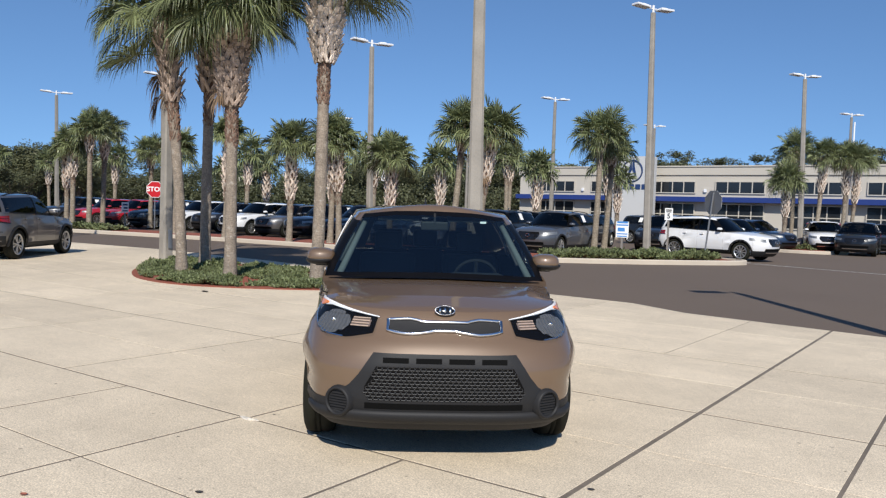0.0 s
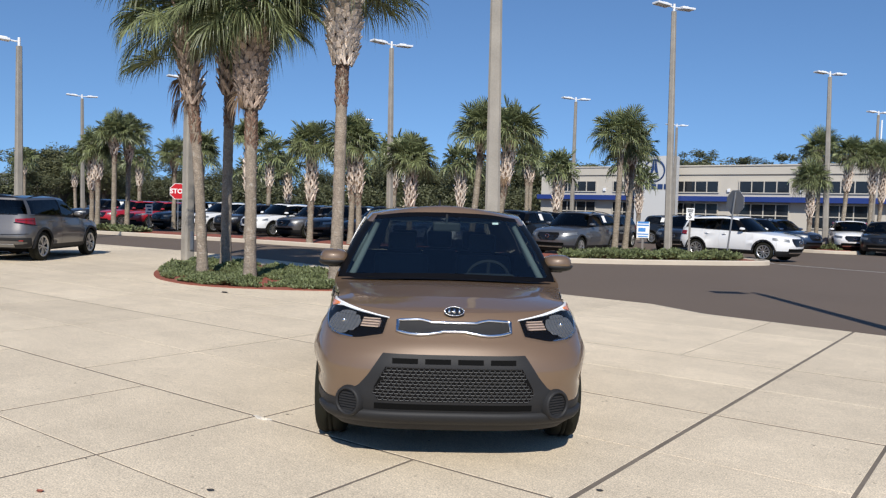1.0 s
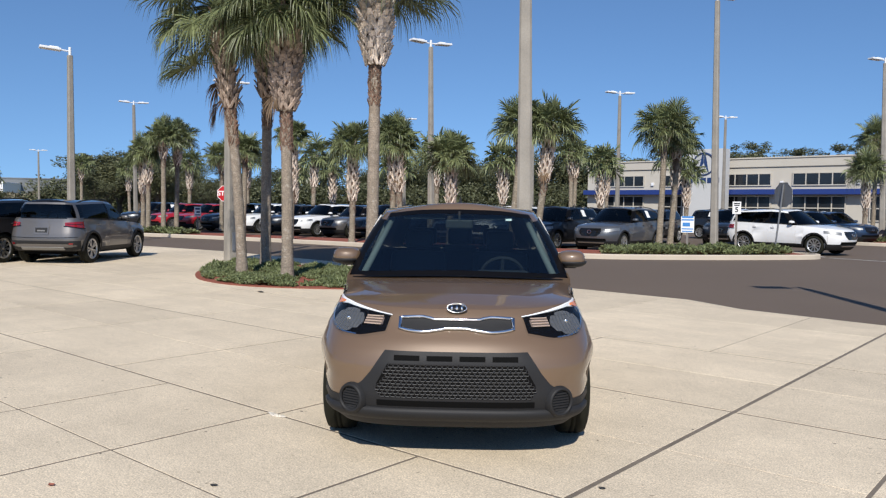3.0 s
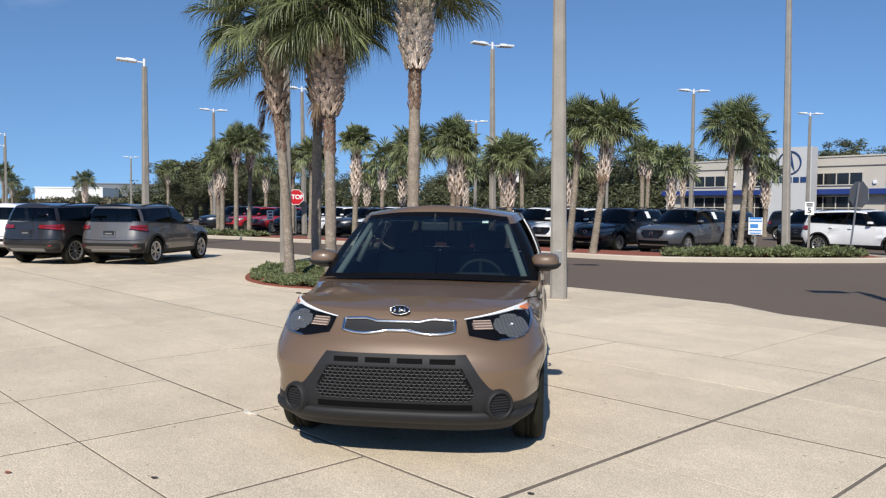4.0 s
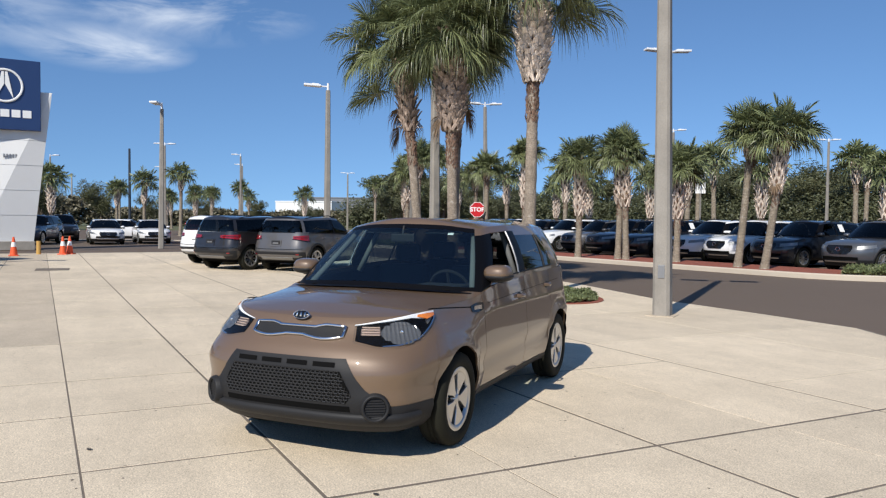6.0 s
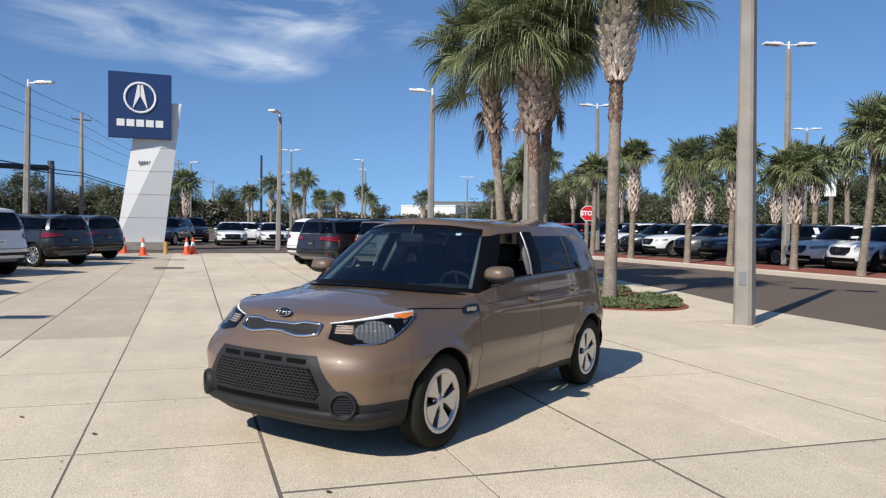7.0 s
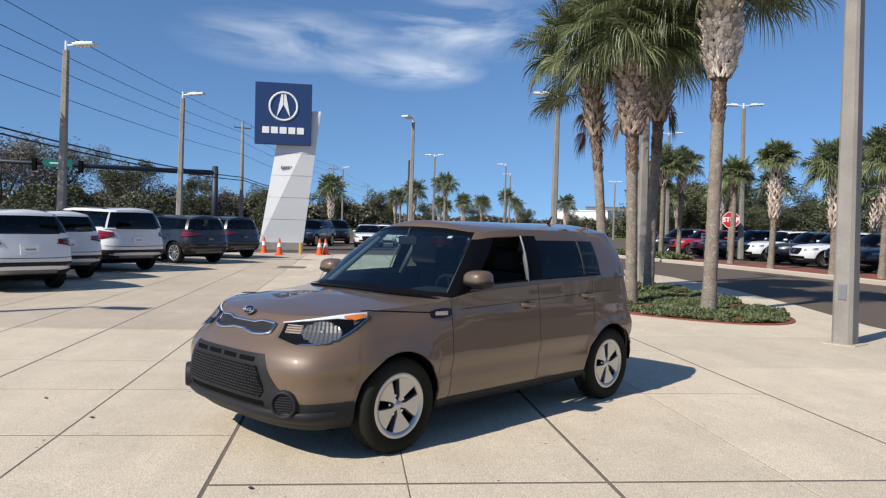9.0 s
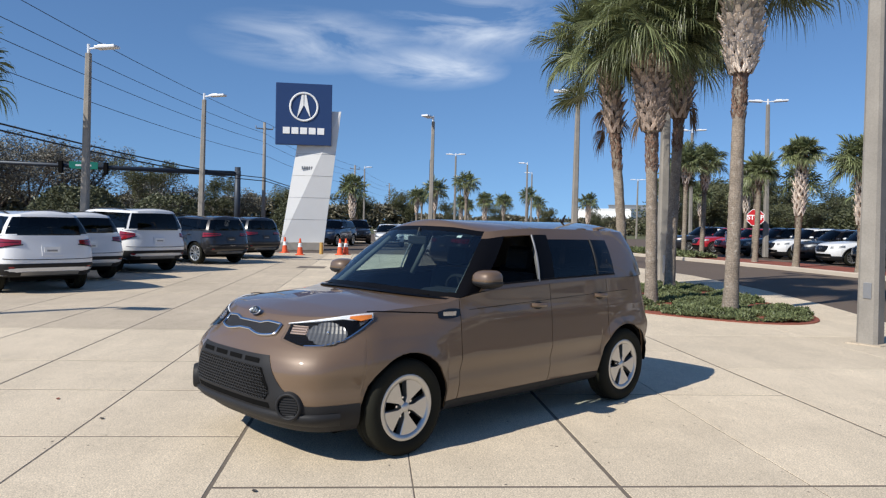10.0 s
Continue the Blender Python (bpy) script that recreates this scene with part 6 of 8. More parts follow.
# ---- palms ----
def add_fan(verts, faces, base, direction, petiole, radius, rng, segs, spread=2.0, droop=0.35, width=0.030, fall_in=0.3):
    """One fan leaf: a curved stalk running into a folded fan of narrow blades with drooping ends."""
    d = direction.normalized()
    side = d.cross(Vector((0, 0, 1)))
    side = side.normalized() if side.length > 0.05 else Vector((1, 0, 0))
    side = (side + d.cross(side) * rng.uniform(-0.75, 0.75)).normalized()
    hub = base + d * petiole - Vector((0, 0, 0.16 * petiole))
    d2 = (d - Vector((0, 0, fall_in))).normalized()
    up = side.cross(d2).normalized()
    midp = base + d * petiole * 0.55 - Vector((0, 0, 0.03 * petiole))
    for o in (side, up):
        i = len(verts)
        verts += [base + o * 0.022, base - o * 0.022, midp - o * 0.013, midp + o * 0.013, hub - o * 0.009, hub + o * 0.009]
        faces += [(i, i + 1, i + 2, i + 3), (i + 3, i + 2, i + 4, i + 5)]
    for k in range(segs):
        q = 2 * k / (segs - 1) - 1
        a = spread * q
        rib = 0.34 * radius * (1 - abs(q)) ** 1.3
        p0 = hub + d2 * rib - Vector((0, 0, 0.35 * rib * rib / radius))
        r = radius * (0.72 + 0.1 * abs(q)) * rng.uniform(0.88, 1.08)
        v = d2 * math.cos(a) + side * math.sin(a) + up * (0.24 * abs(math.sin(a)) + rng.uniform(-0.07, 0.07))
        v.normalize()
        across = v.cross(up + side * (0.7 if k % 2 else -0.7)).normalized() * width * rng.uniform(0.75, 1.2)
        fall = Vector((0, 0, -1)) * droop * r * rng.uniform(0.5, 1.6)
        p1 = p0 + v * r * 0.5 + fall * 0.06
        p2 = p0 + v * r * 0.8 + fall * 0.36
        p3 = p0 + v * r * (1 - 0.12 * droop) + fall
        i = len(verts)
        verts += [p0 + across * 0.35, p0 - across * 0.35, p1 - across, p1 + across, p2 - across * 0.55, p2 + across * 0.55, p3]
        faces += [(i, i + 1, i + 2, i + 3), (i + 3, i + 2, i + 4, i + 5), (i + 5, i + 4, i + 6)]


def strip_prism(verts, faces, pts, w0, w1, out, th):
    """A thick strap along pts, w0 wide at its foot and w1 at its end, th thick along out."""
    i0 = len(verts)
    n = len(pts)
    for k, p in enumerate(pts):
        d = (pts[min(k + 1, n - 1)] - pts[max(k - 1, 0)]).normalized()
        c = d.cross(out).normalized() * (w0 + (w1 - w0) * k / (n - 1)) / 2
        verts += [p - c, p + c, p + c * 0.7 + out * th, p - c * 0.7 + out * th]
    for k in range(n - 1):
        a, b = i0 + 4 * k, i0 + 4 * k + 4
        for j in range(4):
            faces.append((a + j, a + (j + 1) % 4, b + (j + 1) % 4, b + j))
    e = i0 + 4 * (n - 1)
    faces.append((e, e + 1, e + 2, e + 3))


def build_palm(label, base, top, r0, r1, boots, bulge, leaves, leaf_len, segs, seed, bend=(0, 0), bark=None, dry=3, group="", width=0.03, hang=0.74, rowgap=0.10, around=6, boot_mat=None, low=()):
    """A cabbage palm: ringed trunk, split leaf bases from height boots up, a round crown of fan leaves. base and top are in the world."""
    rng = random.Random(seed)
    palm = thing("palm_tree", label, "palm", Matrix.Translation(base), group)
    b, t = Vector((0, 0, 0)), Vector(top) - Vector(base)
    mid = (b + t) / 2 + Vector((*bend, 0))
    path = lambda u: b * (1 - u) ** 2 + mid * 2 * u * (1 - u) + t * u * u
    H = t.z
    u0 = min(boots / H, 0.97)
    thick = lambda u: (r0 + (r1 - r0) * u) * (1 + 0.35 * math.exp(-u * 22))
    swell = lambda u: 0.0 if u < u0 else (bulge - r1) * math.sin(math.pi * min(1.0, (0.10 + 0.86 * (u - u0) / (1 - u0)))) ** 0.6
    n, seg = (90, 18) if segs > 30 else (40, 12)
    rows = []
    for i in range(n):
        u = i / (n - 1)
        ring = 1 + rng.uniform(-0.035, 0.035)
        c, r = path(u), (thick(u) + 0.62 * swell(u)) * ring
        rows.append([c + Vector((r * math.cos(2 * math.pi * k / seg) * rng.uniform(0.965, 1.035), r * math.sin(2 * math.pi * k / seg) * rng.uniform(0.965, 1.035), rng.uniform(-0.01, 0.01))) for k in range(seg)])
    rows = [row + row[:1] for row in rows]
    bm = bmesh.new()
    add_grid(bm, [[Vector(p) for p in row] for row in rows])
    bmesh.ops.remove_doubles(bm, verts=bm.verts, dist=0.0005)
    part("trunk", tidy(bm), bark or M_BARK, palm, "grey ringed trunk", True)
    verts, faces = [], []
    levels = max(2, int((1 - u0) * H / rowgap))
    for j in range(levels):
        u = u0 + (0.99 - u0) * j / levels
        L = rowgap * rng.uniform(2.0, 2.6)
        for k in range(around):
            a = 2 * math.pi * (k + 0.5 * (j % 2)) / around + rng.uniform(-0.12, 0.12) + 0.13 * j
            c = path(u)
            r = thick(u) + swell(u) * 0.72
            pt = lambda ang, z, o: c + Vector((math.cos(ang) * o, math.sin(ang) * o, z))
            da = 2 * math.pi / around * rng.uniform(0.42, 0.62)
            out = Vector((math.cos(a), math.sin(a), 0.25)).normalized()
            lift = rng.uniform(0.10, 0.26) * L * (1.35 if boot_mat else 1.0)
            w = 2 * math.pi * r / around * (0.58 if boot_mat else 0.40)
            apex = pt(a, L * 0.72, r + lift)
            for sgn in (1, -1):
                strip_prism(verts, faces, [pt(a + sgn * da, -0.12 * L, r * 0.96), pt(a + sgn * da * 0.5, L * 0.3, r + lift * 0.45), apex], w * 0.8, w, out, w * 0.30)
            stub = L * rng.uniform(0.18, 0.55)
            strip_prism(verts, faces, [apex, apex + Vector((math.cos(a) * stub * 0.55, math.sin(a) * stub * 0.55, stub * 0.8))], w * 1.15, w * 0.8, out, w * 0.34)
    if rng.random() < 0.5:
        a = rng.uniform(0, 6.28)
        o = Vector((math.cos(a), math.sin(a), 0))
        strip_prism(verts, faces, [path(u0) + o * r1, path(u0) + o * (bulge + 0.12) + Vector((0, 0, -0.05))], 0.05, 0.04, Vector((0, 0, 1)), 0.02)
    rows = []
    for i in range(12):
        u = u0 + (1 - u0) * i / 11
        rows.append([path(u) + Vector(((thick(u) * 1.045 + 0.66 * swell(u)) * math.cos(2 * math.pi * k / 12), (thick(u) * 1.045 + 0.66 * swell(u)) * math.sin(2 * math.pi * k / 12), 0)) for k in range(13)])
    bm = bmesh.new()
    add_grid(bm, rows)
    part("boot_core", tidy(bm), M_FIBRE, palm, "brown fibre under the leaf bases", True)
    ob = from_lists("leaf_base_sleeve", verts, faces, boot_mat or M_BOOT)
    ob.parent = palm
    tagged(ob, "criss-cross old leaf bases", kind="stuff")
    # brown fibre below the leaf bases
    verts, faces = [], []
    for k in range((46 if boot_mat else 14) * around):
        u = u0 - (0.85 if boot_mat else 0.55) / H * rng.random() ** 1.4
        a = rng.uniform(0, 6.28)
        o, tn = Vector((math.cos(a), math.sin(a), 0)), Vector((-math.sin(a), math.cos(a), 0))
        p = path(max(u, 0)) + o * (thick(max(u, 0)) + 0.004)
        l = rng.uniform(0.05, 0.13)
        strip_prism(verts, faces, [p, p + Vector((0, 0, l)) + o * 0.012 + tn * l * rng.uniform(-0.7, 0.7)], 0.028, 0.014, o, 0.006)
    ob = from_lists("trunk_fibre", verts, faces, M_FIBRE)
    ob.parent = palm
    tagged(ob, "reddish brown fibre", kind="stuff")
    verts, faces = [], []
    top_c = path(1.0)
    for k in range(leaves):
        f = (k + 0.5) / leaves
        el = math.asin(max(-0.97, 1 - 2 * f * hang))
        el += rng.uniform(-0.16, 0.16)
        a = k * 2.39996 + rng.uniform(-0.3, 0.3)
        d = Vector((math.cos(a) * math.cos(el), math.sin(a) * math.cos(el), math.sin(el)))
        L = leaf_len * rng.uniform(0.78, 1.18)
        add_fan(verts, faces, top_c + Vector((0, 0, 0.12)) + d * r1 * 0.5, d, L * rng.uniform(0.40, 0.56), L * 0.56, rng, segs, spread=2.2, droop=0.08 + 0.66 * f, width=width, fall_in=0.02 + 0.40 * f)
    for turn, rise, u in low:
        a = radians(turn)
        d = Vector((math.cos(a), math.sin(a), rise))
        add_fan(verts, faces, path(u0 + (1 - u0) * u), d, leaf_len * 0.42, leaf_len * 0.58, rng, segs, spread=2.0, droop=0.42, width=width, fall_in=0.45)
    ob = from_lists("crown", verts, faces, M_PALM)
    ob.parent = palm
    tagged(ob, "green fan leaves", kind="stuff")
    for k in range(dry):
        verts, faces = [], []
        a = rng.uniform(0, 6.28)
        d = Vector((math.cos(a) * 0.6, math.sin(a) * 0.6, -0.8))
        add_fan(verts, faces, path(u0 + (1 - u0) * rng.uniform(0.2, 0.45)), d, leaf_len * 0.24, leaf_len * 0.32, rng, max(8, segs // 2), spread=1.2, droop=0.7, width=width, fall_in=1.2)
        ob = from_lists("dry_frond", verts, faces, M_PALMDRY)
        ob.parent = palm
        tagged(ob, "brown hanging frond")
    return palm


# the four by the forecourt
NEAR = "palms by the forecourt"
build_palm("tall cabbage palm with pale criss-cross boots under its crown", (-10.87, 11.28, 0.0), (-10.84, 11.32, 6.05), 0.128, 0.108, 4.45, 0.33, 42, 1.7, 64, 11, (0.05, 0.0), group=NEAR, dry=0, width=0.0135, hang=0.50, low=((76, 0.12, 0.94), (95, 0.3, 0.97), (200, 0.25, 0.97)), rowgap=0.105, around=8, boot_mat=M_BOOT)
build_palm("cabbage palm with shaggy boots in the planted bed", (-12.33, 10.25, 0.0), (-12.15, 10.0, 5.6), 0.120, 0.105, 3.52, 0.32, 66, 1.45, 64, 12, (0.02, 0.05), group=NEAR, dry=1, width=0.0135, hang=0.78, low=((68, 0.1, 0.85),), rowgap=0.095, around=8, boot_mat=M_BOOTDARK)
build_palm("leaning cabbage palm with a low drooping crown", (-13.76, 10.08, 0.0), (-13.8, 9.5, 5.6), 0.112, 0.09, 3.66, 0.16, 52, 1.45, 64, 13, (0.08, 0.16), group=NEAR, dry=3, width=0.0135, hang=0.76, low=((262, 0.1, 0.45), (235, 0.05, 0.5)), rowgap=0.12, boot_mat=M_BOOTDARK)
build_palm("shaded cabbage palm standing behind two others", (-15.05, 11.57, 0.0), (-15.35, 11.87, 6.15), 0.125, 0.11, 4.25, 0.25, 56, 1.55, 60, 14, (0.02, -0.05), group=NEAR, dry=2, width=0.0155, hang=0.74, rowgap=0.12, boot_mat=M_BOOTDARK)

# the row on the island and those beyond, as x, y, crown height, boots from, leaf length
FAR = "palms on the island"
ISLAND = ((-26.4, 20.6, 4.5, 0.45, 0.81, 0.1), (-22.8, 21.0, 4.0, 0.42, 1.09, 0.0), (-21.4, 21.9, 4.3, 0.5, 0.99, 0.05), (-20.9, 21.9, 4.1, 0.5, 0.99, -0.2),
          (-18.9, 22.6, 3.5, 0.45, 1.13, 0.0), (-15.8, 22.4, 4.45, 0.8, 1.09, 0.35), (-14.8, 22.5, 4.35, 0.55, 1.13, 0.5), (-13.22, 28.7, 4.75, 0.85, 1.23, 0.1),
          (-13.82, 30.9, 4.45, 0.8, 1.13, 0.2), (-36.8, 19.3, 4.2, 0.6, 0.99, 0.0), (-35.2, 19.3, 4.8, 0.78, 1.06, 0.0), (-36.9, 20.9, 5.0, 0.7, 1.06, 0.1),
          (-38.8, 20.0, 4.0, 0.5, 0.92, 0.0), (-37.9, 24.2, 4.2, 0.78, 1.03, 0.0), (-30.4, 20.8, 4.1, 0.85, 0.88, 0.1), (-10.2, 46.5, 3.9, 0.45, 1.2, 0.0),
          (-10.6, 50.0, 5.9, 0.7, 1.27, 0.0), (-9.0, 48.5, 5.4, 0.6, 1.13, 0.3), (-7.75, 49.3, 5.2, 0.6, 1.16, 0.15), (-8.0, 53.5, 5.5, 0.5, 1.13, 0.3))
for k, (x, y, h, bf, ll, lean) in enumerate(ISLAND):
    build_palm("cabbage palm with patterned boots on the mulched island", (x, y, 0.1), (x + lean, y + lean * 0.3, h), 0.125, 0.105, 0.1 + (h - 0.1) * bf, 0.19, 58, ll, 26, 30 + k, (0.04, 0.03), bark=M_BARK2, dry=1 if k < 9 else 0, group=FAR, width=0.023, hang=0.70, rowgap=0.15, around=5)

# farther palms: a few forms, copied
LOTP = "palms about the lot"
FORMS = [build_palm("bushy palm far across the lot", (0, 0, 0), (0.05 * k, 0.1, 4.2 + 0.5 * k), 0.15, 0.12, (4.2 + 0.5 * k) * (0.45 + 0.15 * k), 0.21, 40, 1.25, 12, 70 + k, (0.1, 0), bark=M_BARK2, dry=0, group=LOTP, width=0.05, rowgap=0.18, around=5) for k in range(3)]
SPOTS = [(-24.5, 33.0), (-28.0, 31.5), (-30.5, 36.0), (-21.5, 38.0), (-18.5, 41.0), (-26.0, 42.0), (-33.8, 34.0), (-37.0, 30.0), (-35.0, 39.0), (-40.0, 34.0), (-44.0, 30.0), (-29.0, 47.0), (-22.0, 50.0), (-31.0, 55.0), (-42.0, 42.0), (-47.0, 36.0),
         (-69.0, 7.7), (-65.5, 10.3), (-85.0, 14.1), (-89.0, 6.2), (-103.0, 7.0), (-95.0, 12.0), (-100.0, 18.0), (-92.0, 20.0), (-110.0, 14.0), (-106.0, 24.0), (-115.0, 20.0), (-56.0, 0.8), (-52.0, 30.0), (-74, 31), (-80, 25), (-68, 33)]
prng = random.Random(4)
for k, (x, y) in enumerate(SPOTS):
    s = prng.uniform(0.85, 1.15)
    m = pose(x, y, -0.02, 0, 0, prng.uniform(0, 360))
    ob = FORMS[k % 3]
    if k < 3:
        ob.matrix_world = m
    else:
        ob = copy_thing(ob, m)
# one crown at the far edge of the forecourt
build_palm("tall palm at the end of the forecourt", (-20.5, -8.6, 0), (-20.4, -8.5, 6.0), 0.18, 0.15, 4.2, 0.24, 40, 1.9, 20, 90, (0.1, 0), dry=2, group=LOTP, width=0.034)

# ---- lamp posts ----
def add_head(bm, m):
    """A thin flat lamp head."""
    add_box(bm, (0.70, 0.38, 0.085), m, 0.02)
    add_box(bm, (0.30, 0.26, 0.06), m @ Matrix.Translation((-0.12, 0, 0.05)), 0.02)


def lamp_post(base, top, heads, label, width=0.27, spread=0.64, group="lamp posts", turn=0.0):
    """A square tapered concrete post with flat lamp heads. heads: headings in degrees of the arms."""
    b, t = Vector(base), Vector(top)
    post = thing("lamp_post", label, "lamp post", Matrix.Translation(b), group)
    d = t - b
    bm = bmesh.new()
    rows = []
    c = 0.16
    for u in (0.0, 0.25, 0.5, 0.75, 1.0):
        w = width * (1 - 0.38 * u) / 2
        o = d * u
        pts = [(w, -w * (1 - 2 * c)), (w, w * (1 - 2 * c)), (w * (1 - 2 * c), w), (-w * (1 - 2 * c), w), (-w, w * (1 - 2 * c)), (-w, -w * (1 - 2 * c)), (-w * (1 - 2 * c), -w), (w * (1 - 2 * c), -w)]
        rows.append([o + Matrix.Rotation(radians(turn), 3, "Z") @ Vector((x, y, 0)) for x, y in pts])
    rows = [r + r[:1] for r in rows]
    add_grid(bm, rows)
    bmesh.ops.remove_doubles(bm, verts=bm.verts, dist=0.0005)
    bm.faces.new([v for v in sorted((v for v in bm.verts if v.co.z > d.z - 0.01), key=lambda v: math.atan2(v.co.y - d.y, v.co.x - d.x))])
    pl = part("post", tidy(bm), M_CONC_POLE, post, "square grey concrete post")
    bm = bmesh.new()
    add_cyl(bm, 0.05, 0.05, 0.35, Matrix.Translation(d + Vector((0, 0, 0.12))), 10)
    part("tenon", bm, M_LAMP, post)
    for a in heads:
        bm = bmesh.new()
        dr = Vector((math.cos(radians(a)), math.sin(radians(a)), 0))
        hub = d + Vector((0, 0, 0.15))
        e = hub + dr * spread * 0.45 + Vector((0, 0, 0.02))
        add_rod(bm, hub, e, 0.03, seg=8)
        arm = part("arm", bm, M_LAMP, post)
        bm = bmesh.new()
        add_head(bm, Matrix.Translation(d + Vector((0, 0, 0.19)) + dr * spread) @ pose(0, 0, 0, 0, -3, a))
        part("lamp_head", bm, M_LAMP, arm, "flat white lamp head")
    return post


twin = "square concrete lamp post with two flat heads"
single = "square concrete lamp post with one flat head"
pe = lamp_post((-7.28, 11.73, 0), (-7.36, 11.68, 7.2), (48, 228), "weathered concrete lamp post at the forecourt edge", 0.29, turn=35.0)
bm = bmesh.new()
add_box(bm, (0.46, 0.46, 0.02), Matrix.Rotation(radians(35), 4, "Z") @ Matrix.Translation((0, 0, 0.002)), 0.005)
part("footing", bm, M_CONC_DARK, pe, "square concrete footing")
bm = bmesh.new()
add_box(bm, (0.02, 0.11, 0.22), Matrix.Rotation(radians(-55), 4, "Z") @ Matrix.Translation((0.142, 0, 0.75)), 0.004)
part("hand_hole_cover", bm, M_STEEL, pe)
p2 = lamp_post((-17.9, 12.35, 0), (-17.85, 12.3, 7.4), (200, 20), "pale concrete lamp post behind the palm bed", 0.29)
bm = bmesh.new()
add_box(bm, (0.02, 0.1, 0.5), Matrix.Translation((0.18, 0, 0.55)), 0.004)
part("meter_box", bm, M_STEEL, p2)
lamp_post((-22.2, 25.05, 0.1), (-22.3, 25.0, 8.55), (74, 254), twin + " on the island")
lamp_post((-36.9, 24.4, 0.1), (-37.0, 24.3, 8.25), (74, 254), twin + " by the stop sign")
lamp_post((-52.4, 26.1, 0), (-52.4, 26.0, 8.6), (74, 254), twin + " by the oaks")
lamp_post((-28.0, 12.05, 0), (-28.1, 12.1, 6.9), (255,), single + " behind parked SUVs")
lamp_post((-38.0, 6.4, 0), (-38.0, 6.46, 7.0), (330,), single + " at the forecourt end")
lamp_post((-11.4, 29.7, 0.1), (-11.7, 30.0, 9.75), (67, 247), twin + " by the bend")
lamp_post((-9.4, 46.9, 0.1), (-9.6, 46.85, 9.6), (57, 237), twin + " before the showroom", 0.3)
for x, y, h, a in ((-31.9, -4.2, 6.9, (80,)), (-22.4, -5.4, 6.85, (80,)), (1.15, 10.45, 7.2, (225,)), (-4.76, -6.78, 7.1, (80,))):
    lamp_post((x, y, 0), (x - 0.05, y + 0.12, h), a, (single if len(a) == 1 else twin) + " on the forecourt")
for x, y, h, a in ((-24.1, 44.5, 8.9, (60, 240)), (-23.8, 60.6, 8.9, (60, 240)), (-45.5, 46.3, 8.9, (60, 240)), (-44.2, 63.0, 8.9, (60, 240)), (-61.5, 102.0, 8.9, (60, 240)), (-9.95, 63.8, 9.5, (57, 237)),
                   (-83.2, 18.6, 8.4, (255,)), (-99.0, 21.7, 8.4, (255,)), (-74.5, 9.9, 8.4, (75, 255)), (-110.0, 12.8, 8.4, (255,)), (-96.0, -0.6, 8.4, (75,)), (-100.4, 36.6, 7.9, (75, 255))):
    lamp_post((x, y, 0), (x, y, h), a, (twin if len(a) > 1 else single) + " far off", 0.26)


# ---- signs ----
def text_mesh(body, size, material, parent, m, name="lettering", depth=0.004, bold=0.0):
    cu = bpy.data.curves.new(name, "FONT")
    cu.body, cu.size, cu.align_x, cu.align_y, cu.extrude, cu.offset, cu.resolution_u = body, size, "CENTER", "CENTER", depth, bold, 3
    tmp = new("tmp", cu)
    me = bpy.data.meshes.new_from_object(tmp.evaluated_get(bpy.context.evaluated_depsgraph_get()))
    bpy.data.objects.remove(tmp)
    bpy.data.curves.remove(cu)
    me.materials.clear()
    me.materials.append(material)
    ob = new(name, me)
    ob.parent = parent
    ob.matrix_local = m
    return ob


def facing(yaw, x=0.0, y=0.0, z=0.0):
    """Local pose of a sign's face: its x runs along the sign, its y up, it looks along yaw."""
    return pose(x, y, z, 90, 0, yaw + 90)


def octagon(bm, r, t, m):
    add_cyl(bm, r / math.cos(math.pi / 8), r / math.cos(math.pi / 8), t, m @ Matrix.Rotation(math.pi / 8, 4, "Z"), 8)


def stop_sign(x, y, z, yaw, label, lean=(0, 0), r=0.43, up=2.08):
    st = thing("stop_sign", label, "stop sign", Matrix.Translation((x, y, z)))
    bm = bmesh.new()
    add_rod(bm, (0, 0, 0), (lean[0], lean[1], up + 0.37), 0.03, seg=8)
    part("post", bm, M_STEEL, st, "steel post")
    top = Vector((lean[0] * 0.88, lean[1] * 0.88, up))
    fm = Matrix.Translation(top) @ facing(yaw)
    out = Vector((math.cos(radians(yaw)), math.sin(radians(yaw)), 0))
    bm = bmesh.new()
    octagon(bm, r, 0.006, Matrix.Translation(out * 0.036) @ fm)
    face = part("sign_plate", bm, M_STEEL, st, "grey octagonal back")
    bm = bmesh.new()
    octagon(bm, r, 0.004, Matrix.Translation(out * 0.043) @ fm)
    part("border", bm, M_SIGNWHITE, st)
    bm = bmesh.new()
    octagon(bm, r * 0.935, 0.004, Matrix.Translation(out * 0.047) @ fm)
    part("red_face", bm, M_STOPRED, st, "red octagonal face")
    text_mesh("STOP", r * 0.8, M_SIGNWHITE, st, Matrix.Translation(out * 0.052) @ fm, bold=0.012)
    return st


stop_sign(-36.5, 23.6, 0.12, -26, "red octagonal stop sign on a steel post")
stop_sign(-8.6, 28.2, 0.1, 60, "stop sign seen from its grey back, post leaning", (0.2, 0.1))


